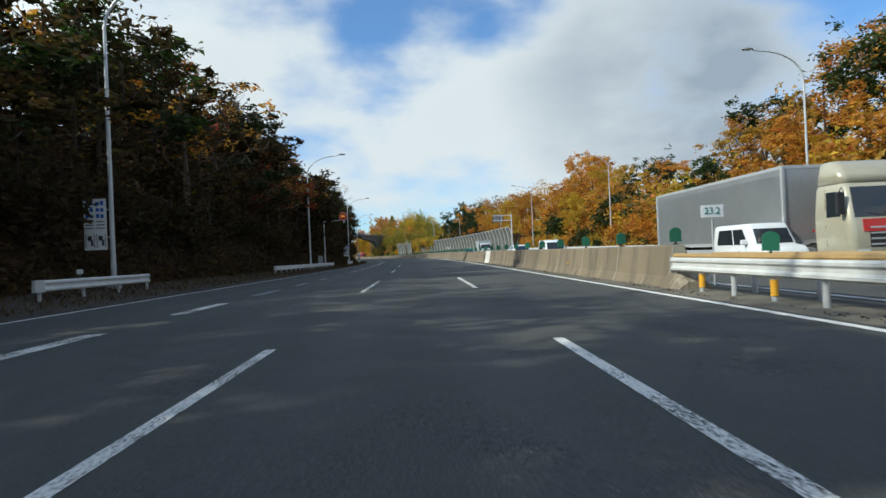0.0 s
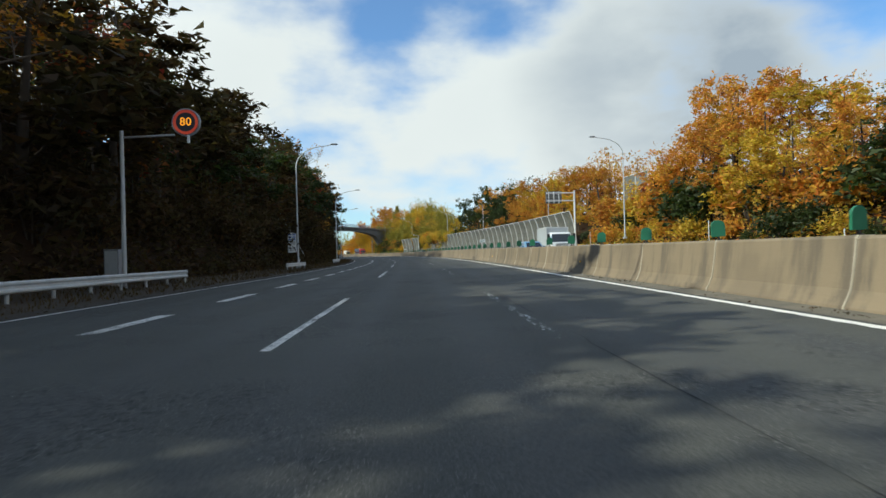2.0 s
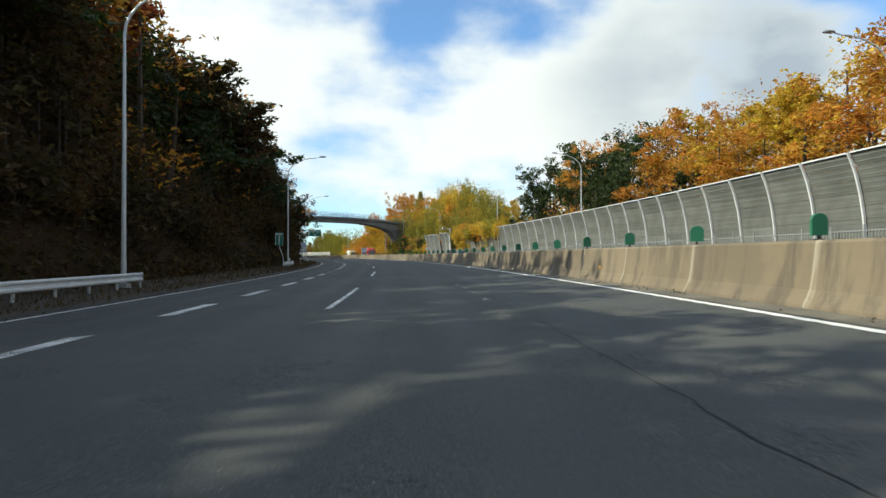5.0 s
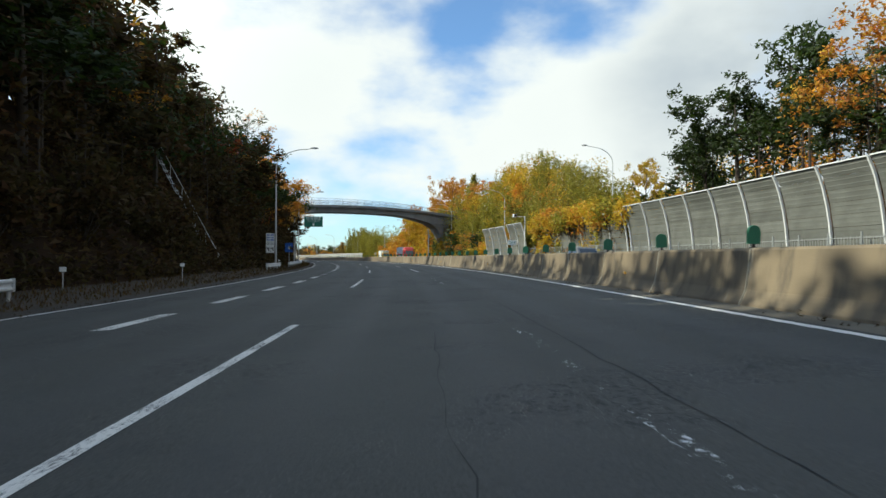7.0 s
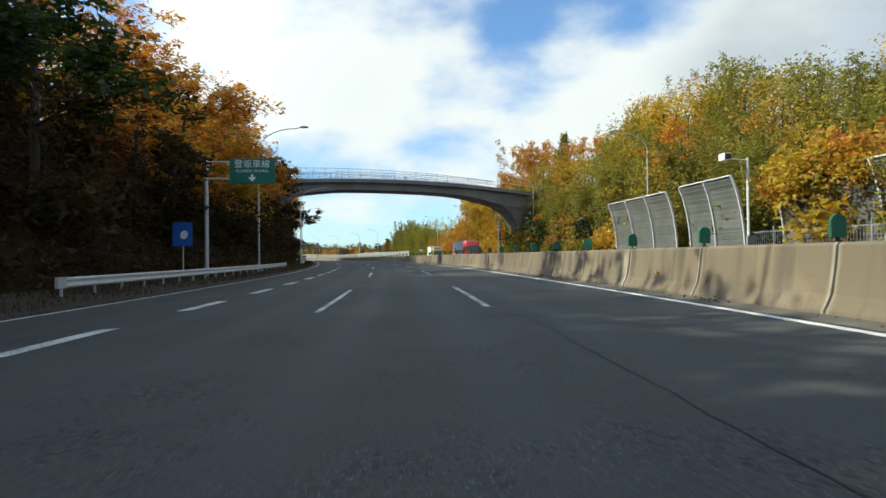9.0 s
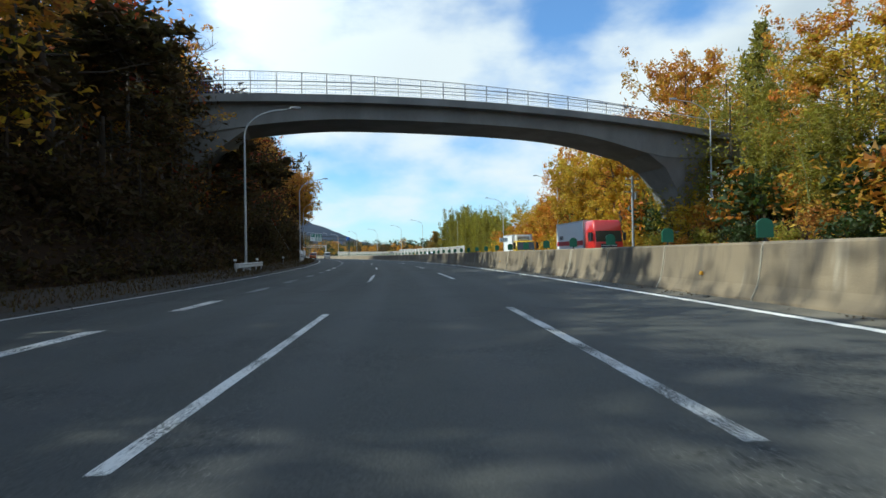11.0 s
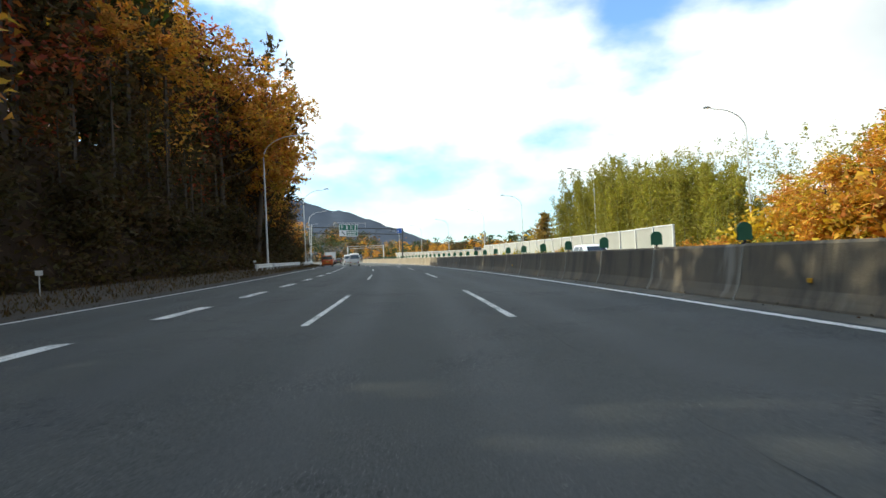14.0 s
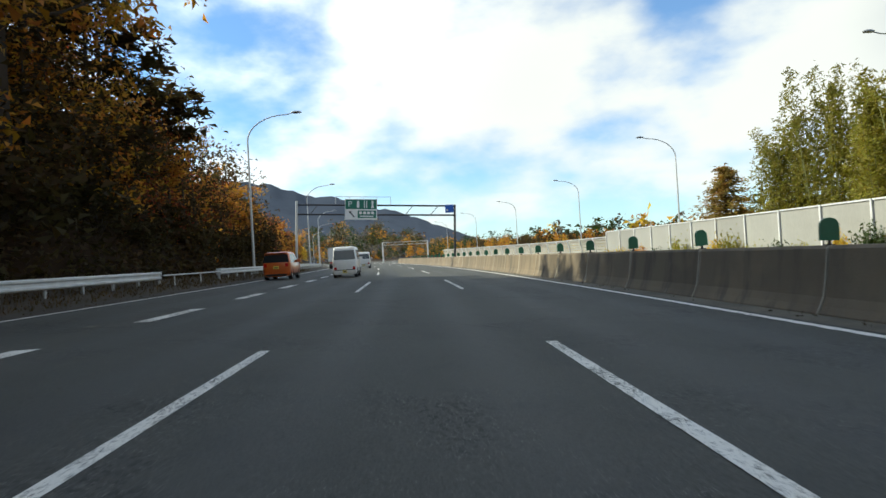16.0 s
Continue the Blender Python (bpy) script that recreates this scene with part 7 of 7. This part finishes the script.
w4 = car("estate_car", "black estate car with a pale roof on the oncoming carriageway", wagon, BLACK_PAINT, (1.22, -1.2), (0.98, 1.43), PANES4, (0.72, 0.98), 0.62)
w4.matrix_world = stand(216.5, 13.4, 0.0, 180)
w6 = car("estate_car", "steel blue estate car on the oncoming carriageway", wagon, BLUE_PAINT, (1.22, -1.2), (0.98, 1.43), PANES4, (0.72, 0.98), 0.62)
w6.matrix_world = stand(98.6, 10.1, 0.0, 180)
w5 = car("off_road_car", "silver-white off-road car on the oncoming carriageway", suv, WHITE_PAINT, (1.4, -1.35), (1.12, 1.6), PANES4, (0.85, 1.1), 0.72, 0.36)
w5.matrix_world = stand(392.6, 13.7, 0.0, 180)


def lorry(label, length, height, cab_rings, paint, box_mat, glass_z, cab_back, box_rear, axles, wr=0.45, ribs=False, stripe=False, cooler=False, dark_end=False, deflector=False):
    """A lorry whose nose is at y = 0 and whose tail is at y = -length."""
    c = empty("lorry", label=label, category="lorry", group="vehicles on the motorway")
    cab = part("cab", hull(cab_rings), paint, c, smooth=True)
    z0, z1 = glass_z
    g = part("windscreen", pane(cab_rings, "F", -0.94, 0.94, z0, z1), GLASS, c)
    for s_ in "LR":
        q = 1 if s_ == "R" else -1
        part("side_window", pane(cab_rings, s_, 0.12, 0.62, z0 + 0.05, z1 - 0.1, lean0=0.05), GLASS, c)
        part("door_seam", pane(cab_rings, s_, 0.66, 0.675, 0.9, z1, 0.003), PLASTIC, c)
        part("headlight", pane(cab_rings, "F", *((0.62, 0.95) if q > 0 else (-0.95, -0.62)), 0.55, 0.78, out=0.015), CLEAR_LENS, c)
        hw = cab_rings[1][3]
        part("mirror", boxed(min(q * (hw + 0.08), q * (hw + 0.3)), max(q * (hw + 0.08), q * (hw + 0.3)), -0.2, -0.08, z0 + 0.1, z0 + 0.75, 0.03), PLASTIC, c)
        part("mirror_arm", tube(bmesh.new(), [(q * hw, -0.3, z1), (q * (hw + 0.2), -0.15, z0 + 0.75)], 0.015, 5), PLASTIC, c)
        part("side_guard", boxed(min(q * (hw - 0.1), q * (hw - 0.02)), max(q * (hw - 0.1), q * (hw - 0.02)), -length + 1.5, cab_back - 1.6, 0.45, 0.85, 0.01), GALV, c)
        part("tail_light", boxed(q * 0.75 - 0.2, q * 0.75 + 0.2, -length - 0.02, -length + 0.02, 0.75, 0.9), RED_LENS, c)
        for y in axles:
            wheel(c, q * (hw - 0.16), y, wr, 0.30)
    part("bumper", boxed(-cab_rings[1][3] + 0.02, cab_rings[1][3] - 0.02, -0.12, 0.04, 0.35, 0.62, 0.03), CHASSIS if not deflector else GALV, c)
    part("grille", pane(cab_rings, "F", -0.6, 0.6, 0.85, z0 - 0.15, 0.012), PLASTIC, c)
    for i in range(4):
        z = 0.9 + (z0 - 1.15) * i / 3.5
        part("grille_bar", pane(cab_rings, "F", -0.58, 0.58, z, z + 0.05, 0.03), GALV, c)
    part("number_plate", boxed(-0.2, 0.2, 0.03, 0.05, 0.42, 0.58), SIGN_WHITE, c)
    part("chassis", boxed(-0.45, 0.45, -length + 0.1, -0.9, 0.55, 0.95), CHASSIS, c)
    hw = cab_rings[1][3] + 0.02
    body = part("cargo_box", boxed(-hw, hw, -length, box_rear, 1.0, height, 0.02), box_mat, c)
    for z, m_ in ((1.0, GALV), (height - 0.1, GALV)):
        part("box_edge", boxed(-hw - 0.012, hw + 0.012, -length - 0.012, box_rear + 0.012, z - 0.01, z + 0.11, 0.01), m_, c)
    for x in (-hw, hw):
        for y in (-length, box_rear):
            part("corner_post", boxed(x - 0.05, x + 0.05, y - 0.05, y + 0.05, 1.0, height, 0.01), GALV, c)
    if ribs:
        first = None
        for i in range(34):
            z = 1.2 + (height - 1.5) * i / 33
            for q in (-1, 1):
                if first is None:
                    first = part("rib", boxed(-0.014, 0.014, -length + 0.1, box_rear - 0.1, -0.022, 0.022), ALU, c)
                    o = first
                else:
                    o = new("rib", first.data)
                    o.parent = c
                o.location = (q * (hw + 0.004), 0, z)
    if stripe:
        for q in (-1, 1):
            part("stripe", boxed(min(q * (hw + 0.002), q * (hw + 0.01)), max(q * (hw + 0.002), q * (hw + 0.01)), -length + 0.1, box_rear - 0.1, 1.5, 1.9), STRIPE, c, "dark red stripe")
            bm = bmesh.new()
            for i in range(4):
                y = -length + 0.8 + 0.28 * i
                box(bm, min(q * (hw + 0.008), q * (hw + 0.016)), max(q * (hw + 0.008), q * (hw + 0.016)), y, y + 0.2, 2.05, 2.42)
            part("lettering_bars", bm, SIGN_DARK, c, "dark bars of unreadable lettering")
    if cooler:
        part("cooler", boxed(-0.75, 0.75, box_rear, box_rear + 0.5, height - 0.75, height - 0.08, 0.05), SIGN_WHITE, c)
        for i in range(3):
            part("cooler_slot", boxed(-0.62, 0.62, box_rear + 0.49, box_rear + 0.51, height - 0.66 + 0.17 * i, height - 0.58 + 0.17 * i), PLASTIC, c)
    if deflector:
        part("roof_fairing", hull([(2.75, -0.32, cab_back, 1.12, 0.22), (3.1, -0.52, cab_back, 1.08, 0.22), (3.42, -0.78, cab_back, 1.0, 0.22), (3.48, -0.95, cab_back, 0.9, 0.2)]), paint, c, smooth=True)
        for x in (-0.5, 0.0, 0.5):
            part("wiper", tube(bmesh.new(), [(x - 0.2, 0.02, z0 + 0.04), (x + 0.2, 0.0, z0 + 0.12)], 0.018, 5), PLASTIC, c)
        part("red_front", pane(cab_rings, "F", -0.75, 0.75, z0 - 0.42, z0 - 0.06, 0.02), RED_PAINT, c, "dark red front panel")
        for q in (-1, 1):
            part("exhaust_tank", tube(bmesh.new(), [(q * 0.95, cab_back - 0.5, 0.6), (q * 0.95, cab_back - 1.2, 0.6)], 0.28, 12), GALV, c)
            part("air_line", tube(bmesh.new(), [(q * 0.3, cab_back - 0.05, 2.3), (q * 0.35, cab_back - 0.5, 1.6), (q * 0.3, cab_back - 1.3, 1.4)], 0.03, 6), RED_LENS, c)
    return c


big_cab = [(0.40, 0.0, -2.1, 1.12, 0.16), (0.62, 0.06, -2.15, 1.2, 0.18), (1.30, 0.06, -2.2, 1.24, 0.2), (1.75, 0.02, -2.2, 1.24, 0.2), (2.62, -0.22, -2.2, 1.16, 0.2), (2.82, -0.4, -2.15, 1.08, 0.2)]
high_cab = big_cab[:4] + [(2.60, -0.14, -2.2, 1.22, 0.2), (3.32, -0.26, -2.2, 1.20, 0.2), (3.50, -0.42, -2.15, 1.10, 0.2)]
mid_cab = [(0.40, 0.0, -1.6, 0.98, 0.14), (0.62, 0.05, -1.7, 1.05, 0.16), (1.15, 0.05, -1.7, 1.08, 0.18), (1.45, 0.0, -1.7, 1.07, 0.18), (2.12, -0.3, -1.65, 0.98, 0.18), (2.25, -0.45, -1.6, 0.92, 0.18)]
small_cab = [(0.40, 0.0, -1.25, 0.94, 0.12), (0.62, 0.05, -1.3, 1.0, 0.14), (1.12, 0.05, -1.3, 1.02, 0.16), (1.34, 0.0, -1.3, 1.01, 0.16), (2.14, -0.26, -1.28, 0.95, 0.16), (2.25, -0.42, -1.24, 0.88, 0.16)]
day_cab = [(z, f, max(-1.55, r), w_, c_) for z, f, r, w_, c_ in big_cab]
tr1 = lorry("champagne lorry with a corrugated aluminium trailer on the oncoming carriageway", 13.1, 3.66, day_cab, GOLD_PAINT, ALU, (1.72, 2.62), -1.55, -2.95,
            (-1.1, -4.6, -10.6, -11.9), 0.5, ribs=True, deflector=True)
tr1.matrix_world = stand(15.9, 13.6, 0.0, 180)
tr2 = lorry("white lorry with a grey cargo box on the oncoming carriageway", 5.1, 2.78, small_cab, WHITE_PAINT, BOX_GREY, (1.36, 2.1), -1.3, -1.45, (-0.75, -3.8), 0.36)
tr2.matrix_world = stand(101.8, 13.6, 0.0, 180)
tr3 = lorry("red lorry with a white red-striped box on the oncoming carriageway", 9.6, 3.6, high_cab, RED_PAINT, BOX_WHITE, (1.72, 2.62), -2.2, -2.4, (-1.2, -6.8, -8.0), 0.48, stripe=True)
tr3.matrix_world = stand(322.1, 17.2, 0.0, 180)
tr4 = lorry("yellow lorry with a white refrigerated box on the oncoming carriageway", 5.2, 2.9, small_cab, YELLOW_PAINT, BOX_WHITE, (1.30, 2.1), -1.3, -1.45, (-0.75, -3.9), 0.38, cooler=True)
tr4.matrix_world = stand(333.8, 13.6, 0.0, 180)
tr5 = lorry("small white box lorry driving far ahead in the slow lane", 5.6, 2.8, mid_cab, WHITE_PAINT, BOX_WHITE, (1.42, 2.1), -1.7, -2.0, (-0.9, -4.2), 0.36)
tr5.matrix_world = stand(486.0, -7.1, 0.0, 0)
